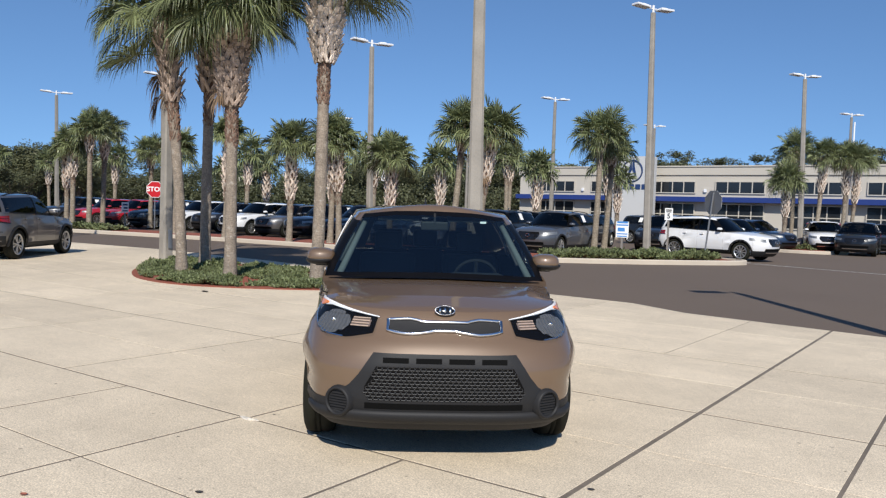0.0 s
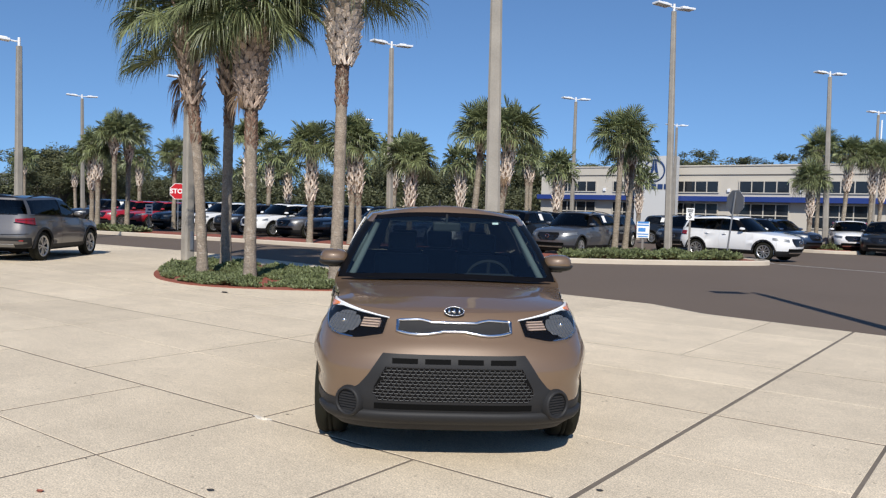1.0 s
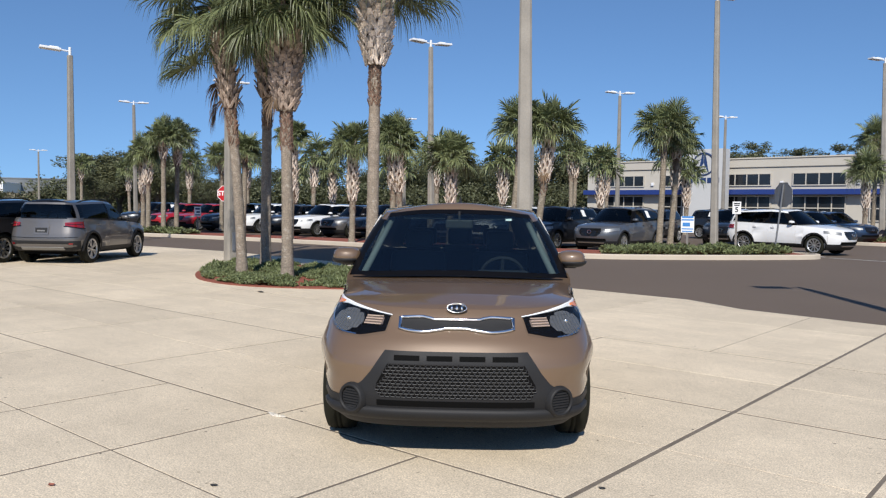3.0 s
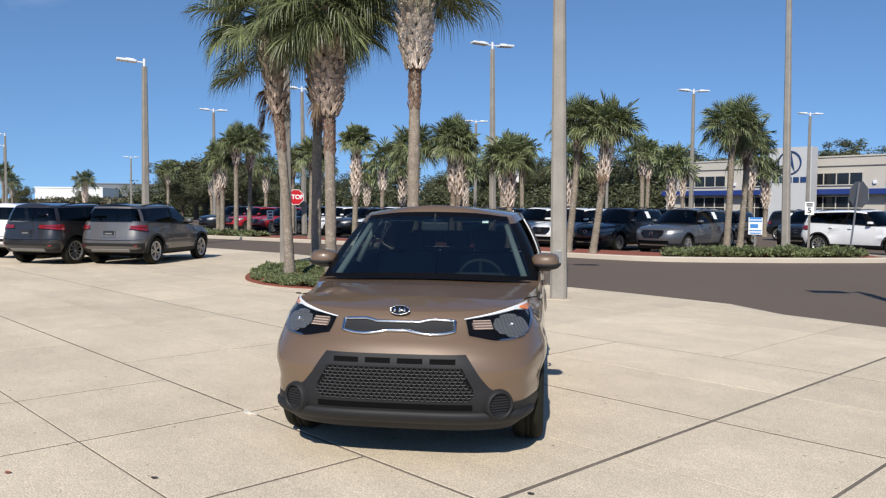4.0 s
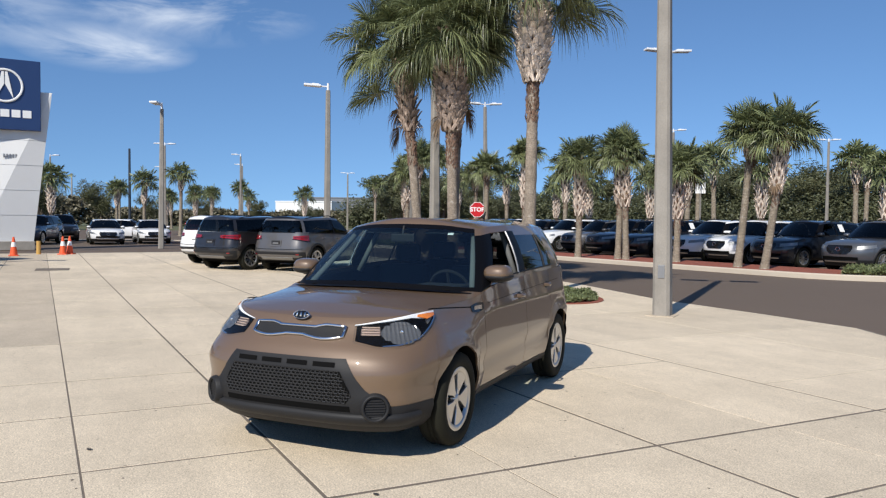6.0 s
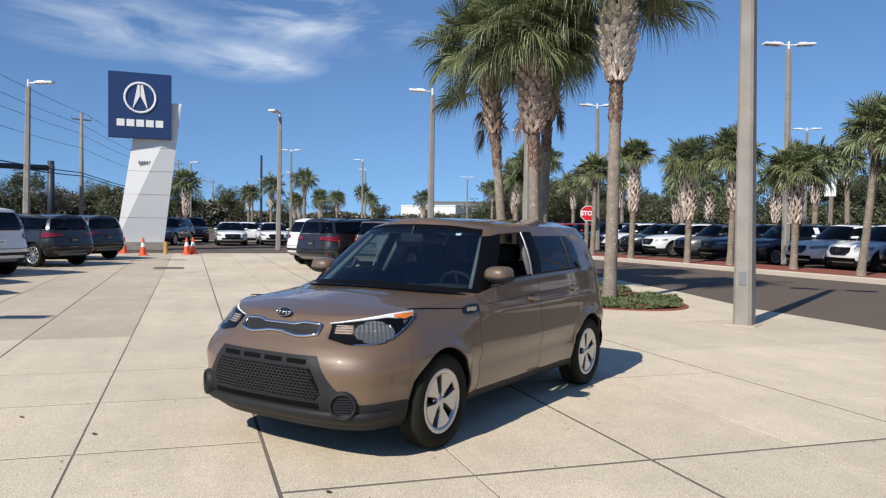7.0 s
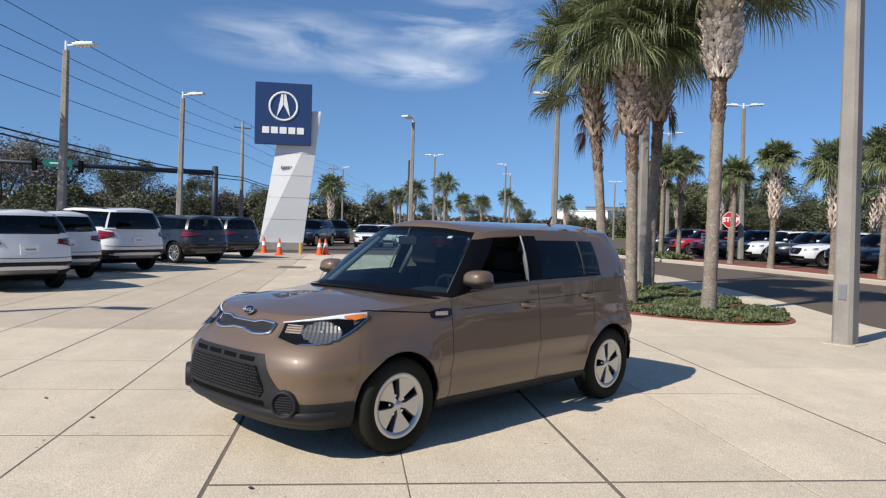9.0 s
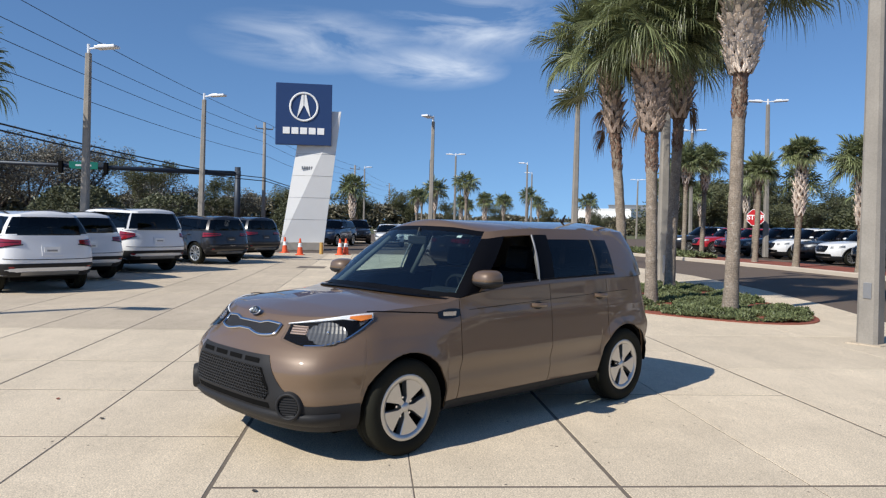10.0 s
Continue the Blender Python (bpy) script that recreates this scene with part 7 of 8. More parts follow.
def small_sign(name, x, y, z, w, h, height, yaw, label, lines, post=True):
    sg = thing(name, label, "sign", Matrix.Translation((x, y, z)))
    out = Vector((math.cos(radians(yaw)), math.sin(radians(yaw)), 0))
    if post:
        bm = bmesh.new()
        add_box(bm, (0.06, 0.06, height), Matrix.Translation((0, 0, height / 2)))
        part("post", bm, M_UTIL, sg)
    bm = bmesh.new()
    add_box(bm, (w, h, 0.012), Matrix.Translation(out * 0.045) @ facing(yaw, 0, 0, height - h / 2), 0.003)
    part("sign_plate", bm, M_SIGNWHITE, sg)
    for dx, dy, bw, bh, mt in lines:
        bm = bmesh.new()
        add_box(bm, (bw, bh, 0.004), Matrix.Translation(out * 0.054) @ facing(yaw, 0, 0, height - h / 2) @ Matrix.Translation((dx, dy, 0)))
        part("print_bar", bm, mt, sg)
    return sg, out


BLUEINK = surf("blue_ink", (0.05, 0.22, 0.55), 0.5)
small_sign("notice_sign", -11.4, 27.3, 0.1, 0.46, 0.6, 1.28, -68, "white notice with blue print on the island", [(0, 0.27, 0.4, 0.07, BLUEINK), (0, 0.17, 0.42, 0.05, BLUEINK), (-0.04, 0.0, 0.26, 0.14, BLUEINK), (0, -0.16, 0.4, 0.04, BLUEINK), (0, -0.25, 0.36, 0.04, BLUEINK)])
sg, out = small_sign("speed_sign", -10.4, 29.3, 0.1, 0.30, 0.46, 1.85, -68, "small white speed limit sign with a black 5", [(0, 0.16, 0.22, 0.045, M_TRIM), (0, 0.09, 0.19, 0.04, M_TRIM)])
text_mesh("5", 0.27, M_TRIM, sg, Matrix.Translation(out * 0.054) @ facing(-68, 0, 0, 1.85 - 0.31), bold=0.006)
small_sign("notice_sign", -38.4, 23.0, 0.1, 0.36, 0.55, 1.35, -25, "small white notice with dark print on the island", [(0, 0.16, 0.26, 0.1, M_SIGNBLUE), (0.03, -0.02, 0.2, 0.1, M_SIGNBLUE), (0, -0.18, 0.26, 0.06, M_SIGNBLUE)])
small_sign("banner", -27.5, 32.0, 0, 0.5, 1.1, 4.2, -50, "white hanging banner far across the lot", [])


def ring_mark(parent, fm, r, material, deep):
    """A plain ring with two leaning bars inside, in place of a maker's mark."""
    bm = bmesh.new()
    pts = [Vector((r * math.cos(a), r * math.sin(a) * 1.02, deep)) for a in np.linspace(0, 2 * math.pi, 41)]
    add_tube(bm, pts[:-1], r * 0.075, 6, True)
    for sx in (-1, 1):
        q = [(0.03, 0.88), (0.17, 0.88), (0.50, -0.84), (0.02, 0.1)]
        vs = [bm.verts.new((sx * x * r, y * r, deep)) for x, y in q]
        vt = [bm.verts.new((sx * x * r, y * r, deep + 0.03)) for x, y in q]
        bm.faces.new(vt)
        for i in range(4):
            k = (i + 1) % 4
            bm.faces.new((vs[i], vs[k], vt[k], vt[i]))
    bmesh.ops.transform(bm, matrix=fm, verts=bm.verts)
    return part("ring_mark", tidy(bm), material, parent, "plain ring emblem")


def word_bars(parent, fm, width, height, material, deep, n=5):
    """Plain blocks in place of a maker's name."""
    w = width / n
    for k in range(n):
        bm = bmesh.new()
        add_box(bm, (w * 0.8, height, 0.03), fm @ Matrix.Translation(((k - (n - 1) / 2) * w, 0, deep)), 0.006)
        part("name_block", bm, material, parent)


# leaning pylon with a blue panel
pyl = thing("pylon_sign", "leaning pale metal pylon carrying a square navy blue sign", "pylon sign", pose(-37.3, -0.4, 0, 0, 0, 0))
PYAW = 6.0
pm = Matrix.Rotation(radians(PYAW), 4, "Z")
bm = bmesh.new()
# leaning shaft: outline along y (to the right seen from the forecourt) and z, folded along a diagonal crease
lo_l, lo_r, hi_l, hi_r = -1.05, 1.18, 0.0, 1.98
H = 7.3
fr = [Vector((0.16, lo_l, 0.35)), Vector((-0.12, lo_r, 0.35)), Vector((0.16, hi_r, H)), Vector((-0.12, hi_l, H))]
bk = [Vector((-0.8, v.y, v.z)) for v in fr]
F = [bm.verts.new(pm @ v) for v in fr]
B = [bm.verts.new(pm @ v) for v in bk]
bm.faces.new((F[0], F[1], F[2]))
bm.faces.new((F[0], F[2], F[3]))
for i in range(4):
    k = (i + 1) % 4
    bm.faces.new((F[i], B[i], B[k], F[k]))
part("shaft", tidy(bm), M_PANEL, pyl, "pale grey folded metal shaft")
bm = bmesh.new()
add_box(bm, (1.4, 2.5, 0.4), pm @ Matrix.Translation((-0.2, -0.05, 0.2)), 0.02)
part("plinth", bm, M_CONC_POLE, pyl, "low concrete plinth")
SC = Vector((0.22, 0.06, 7.06))
bm = bmesh.new()
add_box(bm, (0.32, 2.88, 3.18), pm @ Matrix.Translation(SC), 0.03)
panel = part("sign_box", bm, M_SIGNBLUE, pyl, "square navy blue sign box")
fm = pm @ Matrix.Translation(SC + Vector((0.15, 0, 0))) @ facing(0)
ring_mark(pyl, fm @ Matrix.Translation((0, 0.38, 0)), 0.70, M_SIGNWHITE, 0.02)
word_bars(pyl, fm @ Matrix.Translation((0, -0.86, 0)), 2.2, 0.34, M_SIGNWHITE, 0.02)
for k in range(5):
    bm = bmesh.new()
    add_box(bm, (0.02, 0.075, 0.17), pm @ Matrix.Translation((0.13, 0.02 + 0.12 * k, 4.3)))
    part("number_bar", bm, M_STEEL, pyl)

for z in (1.6, 2.75, 3.9, 5.05):
    at = lambda a, b: fr[a].lerp(fr[b], (z - 0.35) / (H - 0.35)) + Vector((0.004, 0, 0))
    bm = bmesh.new()
    add_tube(bm, [pm @ at(0, 3), pm @ at(0, 2), pm @ at(1, 2)], 0.0055, 4)
    part("panel_joint", bm, M_STEEL, pyl)

# traffic cones
cone0 = thing("traffic_cone", "orange traffic cone with a white collar", "traffic cone", pose(-31.3, 0.4, 0), "cones by the pylon")
bm = bmesh.new()
add_box(bm, (0.36, 0.36, 0.04), Matrix.Translation((0, 0, 0.02)), 0.01)
add_lathe(bm, [(0.14, 0.04), (0.11, 0.25), (0.035, 0.74), (0.0, 0.75)], 16)
part("body", bm, M_CONE, cone0)
bm = bmesh.new()
add_lathe(bm, [(0.098, 0.36), (0.068, 0.54)], 16)
part("collar", bm, M_SIGNWHITE, cone0)
for x, y in ((-33.3, -0.6), (-32.2, 2.1), (-32.5, 2.35)):
    copy_thing(cone0, pose(x, y, 0, 0, 0, 20 * x))
bm = bmesh.new()
add_cyl(bm, 0.09, 0.08, 0.55, Matrix.Translation((-32.6, 1.2, 0.27)), 12)
tagged(link_bm("bollard", bm, surf("yellow_ochre", (0.5, 0.3, 0.08), 0.6)), "short ochre bollard by the pylon", "bollard")
flat("manhole_cover", [(-23.0, 1.6), (-21.9, 1.6), (-21.9, 2.5), (-23.0, 2.5)], 0.004, M_JOINT, "dark steel cover in the forecourt", "manhole cover", "")

# ---- showroom ----
def showroom():
    b = thing("showroom", "long cream stucco showroom with a navy band and dark windows", "building", pose(-12.0, 84.0, 0, 0, 0, 2))
    L0, L1 = -38.0, 34.0
    bm = bmesh.new()
    add_box(bm, (L1 - L0, 24, 6.4), Matrix.Translation(((L0 + L1) / 2, 12, 3.2)))
    part("wall", bm, M_STUCCO, b, "cream stucco wall")
    bm = bmesh.new()
    add_box(bm, (L1 - L0 + 0.3, 24.3, 0.9), Matrix.Translation(((L0 + L1) / 2, 12, 6.85)), 0.03)
    add_box(bm, (L1 - L0 + 0.5, 24.5, 0.15), Matrix.Translation(((L0 + L1) / 2, 12, 7.35)), 0.03)
    part("parapet", bm, M_STUCCO, b)
    bm = bmesh.new()
    add_box(bm, (L1 - L0 + 0.1, 1.0, 0.55), Matrix.Translation(((L0 + L1) / 2, -0.5, 3.75)), 0.02)
    part("canopy_band", bm, M_BAND, b, "navy blue canopy band")
    for k in range(10):
        x = L0 + 5.0 + 7.2 * k
        for z0, h, nw in ((4.45, 1.25, 4), (0.9, 2.4, 4)):
            bm = bmesh.new()
            add_box(bm, (5.0, 0.12, h), Matrix.Translation((x, -0.03, z0 + h / 2)))
            win = part("window", bm, M_WINDOW, b, "dark window")
            bm = bmesh.new()
            for i in range(nw + 1):
                add_box(bm, (0.1, 0.16, h), Matrix.Translation((x - 2.5 + 5.0 * i / nw, -0.06, z0 + h / 2)))
            for z in (z0, z0 + h) if h < 2 else (z0, z0 + 1.2, z0 + h):
                add_box(bm, (5.1, 0.16, 0.1), Matrix.Translation((x, -0.062, z)))
            part("window_frame", bm, M_STUCCO, win)
        bm = bmesh.new()
        add_box(bm, (0.3, 0.2, 0.35), Matrix.Translation((x + 3.6, -0.1, 4.7)), 0.03)
        part("wall_lamp", bm, M_LAMP, b)
    # sign wall
    bm = bmesh.new()
    add_box(bm, (4.4, 1.6, 8.3), Matrix.Translation((-22.2, -2.2, 4.15)), 0.02)
    sw = part("sign_wall", bm, M_PANEL2, b, "pale sign wall")
    fm = Matrix.Translation((-22.2, -3.02, 6.7)) @ facing(-90)
    ring_mark(b, fm, 1.15, M_SIGNBLUE, 0.02)
    word_bars(b, fm @ Matrix.Translation((0, -1.75, 0)), 3.6, 0.55, M_SIGNBLUE, 0.02)
    # entrance gable to the side
    bm = bmesh.new()
    add_box(bm, (14, 10, 6.0), Matrix.Translation((30, -4, 3.0)))
    part("wing", bm, M_STUCCO, b)
    bm = bmesh.new()
    add_box(bm, (14.2, 0.6, 0.55), Matrix.Translation((30, -9.2, 3.75)))
    part("canopy_band", bm, M_BAND, b)
    bm = bmesh.new()
    add_rod(bm, (-2.0, 8, 6.8), (-2.0, 8, 12.5), 0.08)
    part("flag_pole", bm, M_LAMP, b)
    return b


showroom()


def hall(x, y, yaw, w, d, h, material, label):
    b = thing("warehouse", label, "building", pose(x, y, 0, 0, 0, yaw))
    bm = bmesh.new()
    add_box(bm, (w, d, h), Matrix.Translation((0, 0, h / 2)))
    part("wall", bm, material, b)
    bm = bmesh.new()
    add_box(bm, (w + 0.4, d + 0.4, 0.4), Matrix.Translation((0, 0, h)), 0.05)
    part("parapet", bm, material, b)
    for k in range(5):
        bm = bmesh.new()
        add_box(bm, (3.0, 0.3, 3.2), Matrix.Translation(((k - 2) * w / 5.5, -d / 2 - 0.02, 1.6)))
        part("door", bm, M_PANEL2, b)


hall(-286, 83, 55, 22, 20, 8.0, M_SIGNWHITE, "white flat-roofed warehouse far off")
# grey cladding, its colour darkened for the shade on this hall
hall(-290, 114, 60, 56, 24, 10.0, surf("shaded_grey_cladding", (0.13, 0.14, 0.15), 0.6, var=0.1, scale=0.3), "grey flat-roofed hall behind the trees")


# ---- woods ----
def add_limb(bm, a, b, r0, r1):
    add_rod(bm, a, b, r0, r1, 7)


def build_tree(x, y, h, spread, seed, leaf, count, size, label, trunk=0.3, bare=False, group="", z=0.0):
    """A broad tree: tapered trunk, forked limbs, and a crown of many small leaf tufts in clumps."""
    rng = random.Random(seed)
    tree = thing("tree", label, "tree", Matrix.Translation((x, y, z)), group)
    bm = bmesh.new()
    fork = h * rng.uniform(0.22, 0.35)
    add_limb(bm, (0, 0, -0.1), (0.1, 0.05, fork), trunk, trunk * 0.72)
    tips = []
    for k in range(7):
        a = k * 2.4 + rng.uniform(-0.4, 0.4)
        e = Vector((math.cos(a) * spread * rng.uniform(0.35, 0.7), math.sin(a) * spread * rng.uniform(0.35, 0.7), h * rng.uniform(0.5, 0.86)))
        s = Vector((0.1, 0.05, fork * rng.uniform(0.8, 1.0)))
        m = s.lerp(e, 0.5) + Vector((rng.uniform(-0.3, 0.3), rng.uniform(-0.3, 0.3), 0.3))
        add_limb(bm, s, m, trunk * 0.45, trunk * 0.28)
        add_limb(bm, m, e, trunk * 0.28, trunk * 0.1)
        tips += [m, e]
        for j in range(3 if not bare else 9):
            q = e + Vector((rng.gauss(0, spread * 0.22), rng.gauss(0, spread * 0.22), abs(rng.gauss(0, h * 0.1))))
            w = m.lerp(e, rng.uniform(0.3, 1.0))
            add_limb(bm, w, q, trunk * 0.11, trunk * 0.03)
            tips.append(q)
            if bare:
                for _ in range(5):
                    add_rod(bm, w.lerp(q, rng.uniform(0.3, 0.9)), q + Vector((rng.gauss(0, spread * 0.12), rng.gauss(0, spread * 0.12), abs(rng.gauss(0, h * 0.06)))), 0.022, 0.008, 4)
    part("trunk", bm, M_WOOD, tree)
    verts, faces = [], []
    clumps = [(t, spread * rng.uniform(0.2, 0.36)) for t in tips]
    for _ in range(count):
        c, r = rng.choice(clumps)
        d = Vector((rng.gauss(0, 1), rng.gauss(0, 1), rng.gauss(0, 0.75))).normalized() * r * rng.uniform(0.55, 1.05)
        add_tuft(verts, faces, c + d, size, rng, n=3)
    ob = from_lists("crown", verts, faces, leaf)
    ob.parent = tree
    return tree


WOOD = "trees behind the lots"
T = []
for k in range(5):
    T.append(build_tree(0, 0, 9.0 + k * 0.6, 4.2 + 0.3 * k, 200 + k, (M_LEAF, M_LEAF2, M_LEAF, M_LEAF2, M_LEAF)[k], 4800, 0.30, "broad evergreen oak at the edge of the woods", group=WOOD))
PINE = []
for k in range(2):
    PINE.append(build_tree(0, 0, 15.0 + k, 3.4, 230 + k, M_LEAF2, 2600, 0.36, "tall pine with a ragged crown behind the showroom", 0.28, group="pines behind the showroom"))
trng = random.Random(9)
used = set()


def stand(tree, x, y, s=1.0, wide=1.0):
    m = pose(x, y, -0.05, 0, 0, trng.uniform(0, 360))
    if tree.name in used:
        ob = copy_thing(tree, m)
    else:
        used.add(tree.name)
        ob = tree
        ob.matrix_world = m
    ob.scale = (s * wide, s * wide, s * trng.uniform(0.85, 1.1))
    return ob


# belt of woods beyond the lot, from the street round to the showroom
BELT = ((-134, 52), (-130, 66), (-126, 79), (-121, 91), (-113, 100), (-103, 104), (-92, 105), (-81, 103), (-70, 100), (-60, 97), (-51, 97), (-43, 101), (-36, 104))
for row, (dx, dy) in enumerate(((0, 0), (-6, 8))):
    for (x0, y0), (x1, y1) in zip(BELT, BELT[1:]):
        for q in (0.0, 0.5)[: 2 - row]:
            x, y = x0 + (x1 - x0) * q + trng.uniform(-2, 2) + dx, y0 + (y1 - y0) * q + trng.uniform(-2, 2) + dy
            stand(T[trng.randrange(5)], x, y, trng.uniform(0.75, 1.02) * (0.55 if y < 60 else 1.0), 1.3)
for x, y, s in ((-97, 44, 1.02), (-103, 48, 1.05), (-92, 40, 0.5), (-108, 54, 0.95), (-88, 46, 0.7), (-84, 52, 0.6), (-99, 58, 0.7), (-118, 58, 0.9)):
    stand(T[trng.randrange(5)], x, y, s * 0.95, 1.45)
for k in range(64):
    stand(PINE[k % 2], -72 + 2.05 * k + trng.uniform(-1.5, 1.5), 150 + trng.uniform(-8, 14), trng.uniform(0.74, 0.93), 1.25)

# undergrowth closing the foot of the woods
rng = random.Random(21)
verts, faces = [], []
for (x0, y0), (x1, y1) in zip(BELT, BELT[1:]):
    for _ in range(5600):
        q = rng.random()
        x, y = x0 + (x1 - x0) * q + rng.gauss(0, 1.8) + 4, y0 + (y1 - y0) * q + rng.gauss(0, 1.8) - 4
        add_tuft(verts, faces, Vector((x, y, rng.uniform(0, 6.0) * rng.uniform(0.4, 1.0))), 0.55, rng, n=3)
tagged(from_lists("undergrowth", verts, faces, M_LEAF2), "dark undergrowth at the foot of the woods", "bushes", kind="stuff")

# low scrub closing the far side of the street
rng = random.Random(22)
verts, faces = [], []
SCRUB = ((-134, 52), (-146, 36), (-148, 18), (-142, 0), (-132, -20), (-120, -38), (-106, -54), (-90, -64))
for (x0, y0), (x1, y1) in zip(SCRUB, SCRUB[1:]):
    for _ in range(3000):
        q = rng.random()
        x, y = x0 + (x1 - x0) * q + rng.gauss(0, 1.6), y0 + (y1 - y0) * q + rng.gauss(0, 1.6)
        top = 4.6 + 1.6 * noise.noise((x * 0.12, y * 0.12, 4)) + 0.8 * noise.noise((x * 0.5, y * 0.5, 9))
        top *= 0.6 if y > 6 else 1.0
        add_tuft(verts, faces, Vector((x, y, top * rng.random() ** 0.8)), 0.8, rng, n=3)
tagged(from_lists("scrub", verts, faces, M_SCRUB), "grey-brown winter scrub across the street", "bushes", kind="stuff")

# along the street: winter oaks and clipped hedges
for k, (x, y, h) in enumerate(((-86, -38, 9.0), (-94, -36, 9.4), (-78, -40, 8.8), (-100, -30, 7.0), (-92, -26, 5.5), (-104, -18, 5.0), (-110, -10, 5.2), (-84, -22, 4.6), (-72, -44, 9.2), (-90, -44, 10.2))):
    build_tree(x, y, h, 5.6 if h > 8 else 3.6, 260 + k, M_BROWNLEAF, 4200 if h > 8 else 1800, 0.26, "nearly bare winter oak along the street", 0.34, True, "oaks along the street")
def hedge(x, y, r, h, seed):
    rng = random.Random(seed)
    verts, faces = [], []
    for _ in range(2600):
        a, u = rng.uniform(0, 6.283), rng.random()
        rr = r * math.sqrt(1 - u * u * 0.9) * rng.uniform(0.85, 1.03) * (1 + 0.12 * noise.noise((a * 2, u * 3, seed)))
        add_tuft(verts, faces, Vector((x + rr * math.cos(a), y + rr * math.sin(a), h * u * rng.uniform(0.9, 1.0))), 0.24, rng, n=3)
    tagged(from_lists("bush", verts, faces, M_LEAF2), "large dense green bush along the street", "bush")
for k, (x, y, r, h) in enumerate(((-42.2, -14.0, 3.0, 3.3), (-46.5, -15.5, 2.8, 3.3), (-52.6, -12.0, 3.0, 3.3), (-56.5, -3.2, 2.4, 3.2))):
    hedge(x, y, r, h, 300 + k)
for k, (x, y) in enumerate(((-90, -8), (-100, -2), (-110, 5), (-118, 12), (-125, 20), (-112, 26), (-104, 32), (-120, -14), (-98, -20), (-84, -24))):
    stand(T[k % 5], x, y, 0.42 if 10 < y < 35 else 0.62)

# ---- street poles and wires ----
mast = thing("traffic_signal_mast", "dark steel traffic signal mast with a long arm", "traffic signal", pose(-66.2, -10.2, 0))
bm = bmesh.new()
add_cyl(bm, 0.3, 0.26, 6.2, Matrix.Translation((0, 0, 3.1)), 14)
part("pole", bm, M_DARKPOLE, mast, "", True)
bm = bmesh.new()
add_rod(bm, (0, 0, 5.6), (8.0, -23.0, 5.75), 0.24, 0.12, 10)
add_box(bm, (0.5, 0.5, 0.5), Matrix.Translation((0, 0, 5.6)), 0.05)
part("arm", bm, M_DARKPOLE, mast, "", True)
for q in (0.44, 0.58, 0.82):
    bm = bmesh.new()
    add_box(bm, (0.32, 0.34, 1.0), Matrix.Translation((8.0 * q + 0.3, -23.0 * q, 5.55)), 0.04)
    part("signal_head", bm, M_HOLE, mast)
bm = bmesh.new()
add_box(bm, (0.04, 2.2, 0.6), Matrix.Translation((8.0 * 0.51 + 0.32, -23.0 * 0.51, 5.75)) @ pose(0, 0, 0, 0, 0, 14), 0.01)
gs = part("street_sign", bm, M_GREEN, mast, "green street sign")
bm = bmesh.new()
add_box(bm, (0.02, 1.2, 0.14), Matrix.Translation((8.0 * 0.51 + 0.35, -23.0 * 0.51, 5.75)) @ pose(0, 0, 0, 0, 0, 14))
part("street_sign_bar", bm, M_SIGNWHITE, mast)

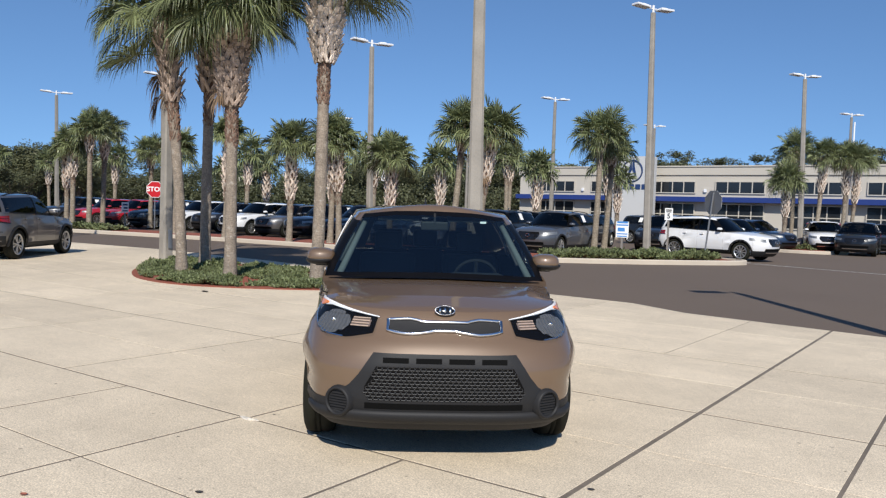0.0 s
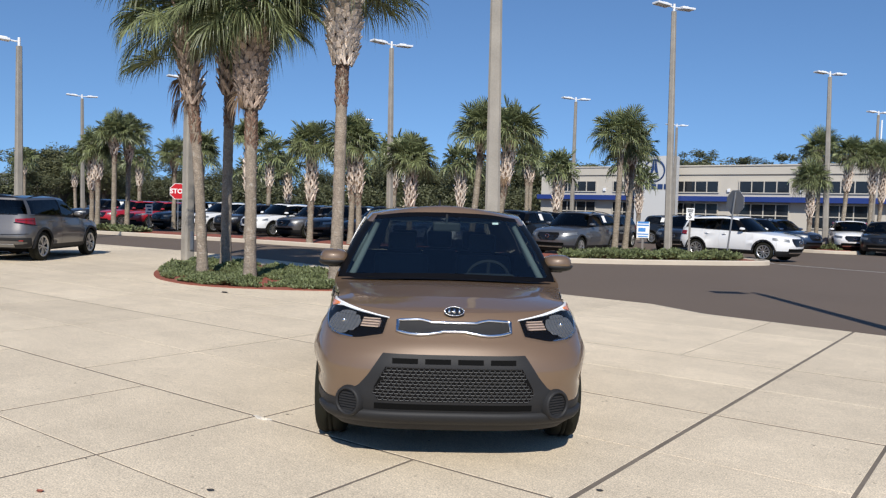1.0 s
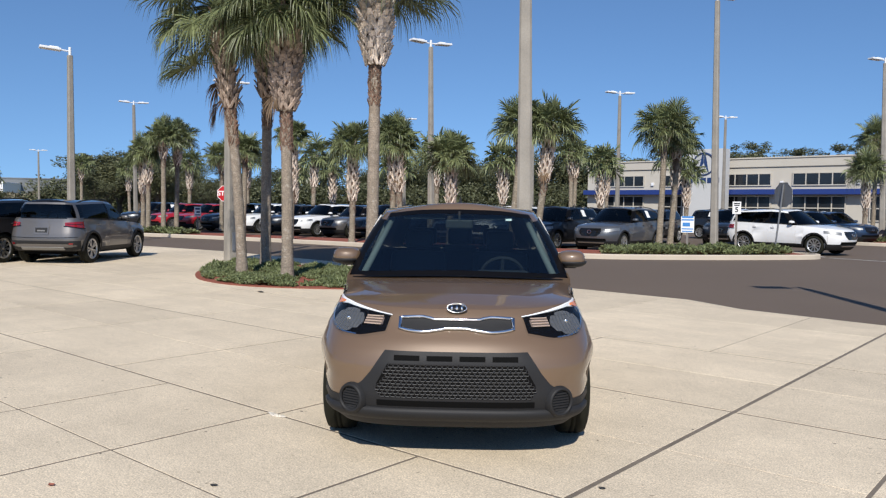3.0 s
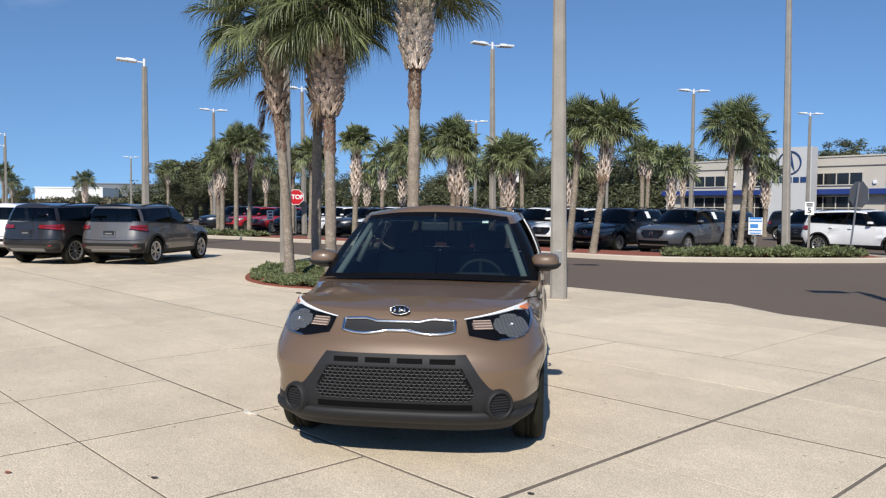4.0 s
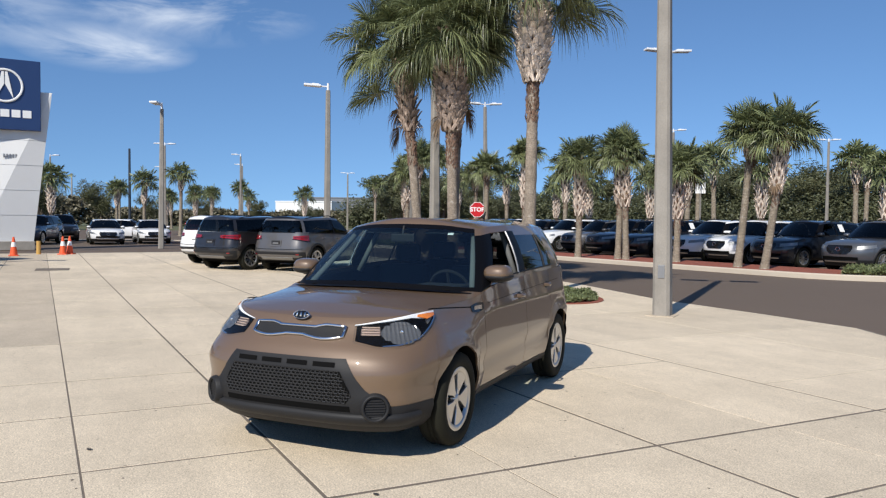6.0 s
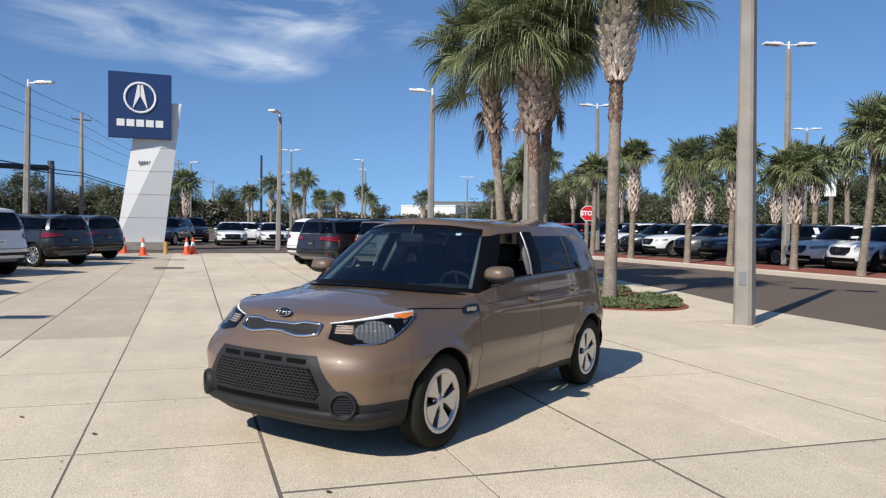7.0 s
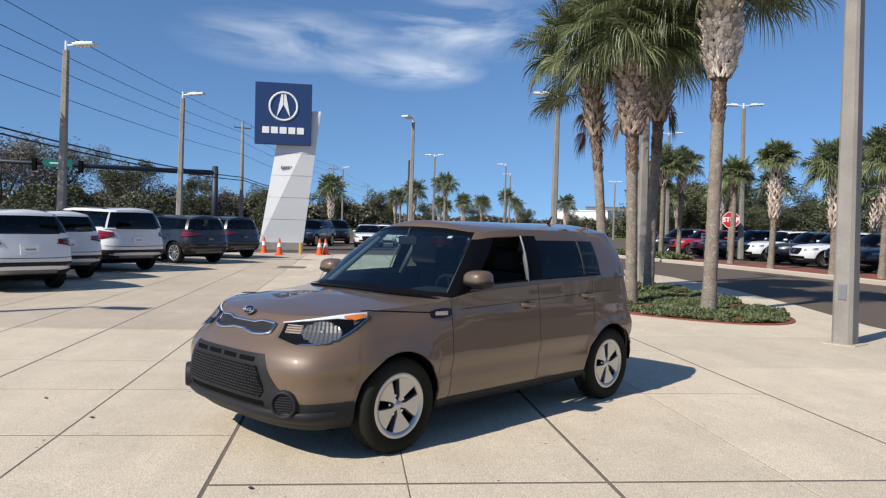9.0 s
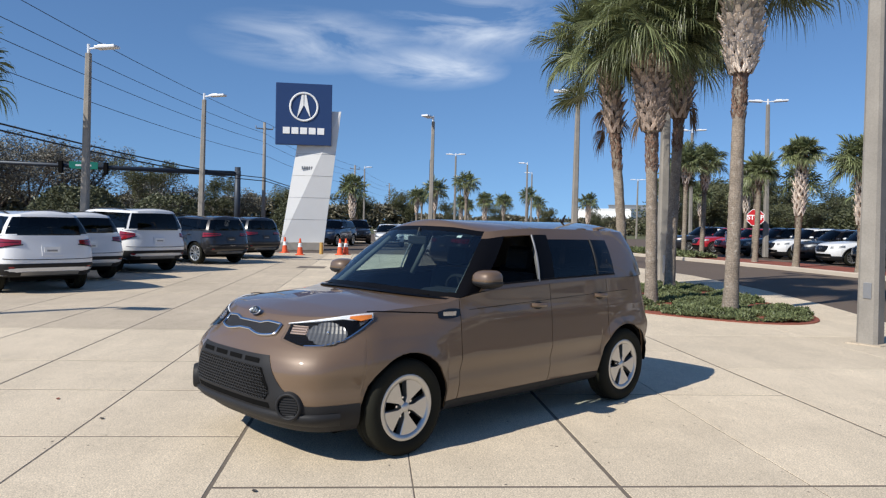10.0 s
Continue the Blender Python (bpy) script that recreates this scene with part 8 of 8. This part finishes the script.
UP = ((-68.0, -8.2, 10.5), (-119.0, -3.5, 10.5), (-173.0, 0.6, 10.5), (-15.0, -11.3, 10.5))
for k, (x, y, h) in enumerate(UP):
    up = thing("utility_pole", "weathered utility pole carrying wires", "utility pole", pose(x, y, 0), "utility poles")
    bm = bmesh.new()
    add_cyl(bm, 0.2, 0.13, h, Matrix.Translation((0, 0, h / 2)), 10)
    part("pole", bm, M_UTIL, up, "", True)
    bm = bmesh.new()
    add_box(bm, (0.1, 1.6, 0.1), Matrix.Translation((0, 0, h - 0.6)) @ pose(0, 0, 0, 0, 0, 30))
    part("crossarm", bm, M_UTIL, up)
    for j in (-1, 0, 1):
        bm = bmesh.new()
        add_cyl(bm, 0.05, 0.04, 0.2, Matrix.Translation((-0.4 * j, 0.7 * j, h - 0.45)), 8)
        part("insulator", bm, M_STEEL, up)
bm = bmesh.new()
dp = thing("utility_pole", "dark utility pole far off by the palms", "utility pole", pose(-99, 8.0, 0), "utility poles")
add_cyl(bm, 0.18, 0.13, 10.0, Matrix.Translation((0, 0, 5)), 10)
part("pole", bm, M_DARKPOLE, dp)


def wire(a, b, sag, r=0.025, n=14):
    a, b = Vector(a), Vector(b)
    bm = bmesh.new()
    pts = [a.lerp(b, i / n) - Vector((0, 0, sag * 4 * (i / n) * (1 - i / n))) for i in range(n + 1)]
    add_tube(bm, pts, r, 5)
    return tagged(link_bm("wire", bm, M_WIRE), "black overhead wire along the street", "wire", "overhead wires")


chain = [UP[3], UP[0], UP[1], UP[2]]
for (xa, ya, ha), (xb, yb, hb) in zip(chain, chain[1:]):
    for off, dz in (((0, 0.5), -0.2), ((0, 0), -1.0), ((0, -0.3), -1.7), ((0, 0), -3.0), ((0, 0), -5.1), ((0, 0.2), -5.4)):
        wire((xa + off[0], ya + off[1], ha + dz), (xb + off[0], yb + off[1], hb + dz), 0.5, 0.016 if dz > -4 else 0.04)
# street lamp with a long curved arm
lamp = thing("street_lamp", "grey street lamp with a long curved arm over the road", "street lamp", pose(-103.6, -21.9, 0))
bm = bmesh.new()
add_tube(bm, [Vector((0, 0, 0)), Vector((0, 0, 3.67))] + [Vector((-0.50 * u, 2.05 * u, 3.67 + 1.0 * math.sin(u * math.pi / 2) ** 0.8)) for u in (0.15, 0.4, 0.7, 1.0)], 0.08, 8)
part("pole", bm, M_STEEL, lamp, "", True)
bm = bmesh.new()
add_box(bm, (0.9, 0.35, 0.16), pose(-0.50, 2.05, 4.67, 0, 0, 104), 0.05)
part("lamp_head", bm, M_LAMP, lamp, "white lamp head")
# ---- slabs of the forecourt, last ----
build_slabs()
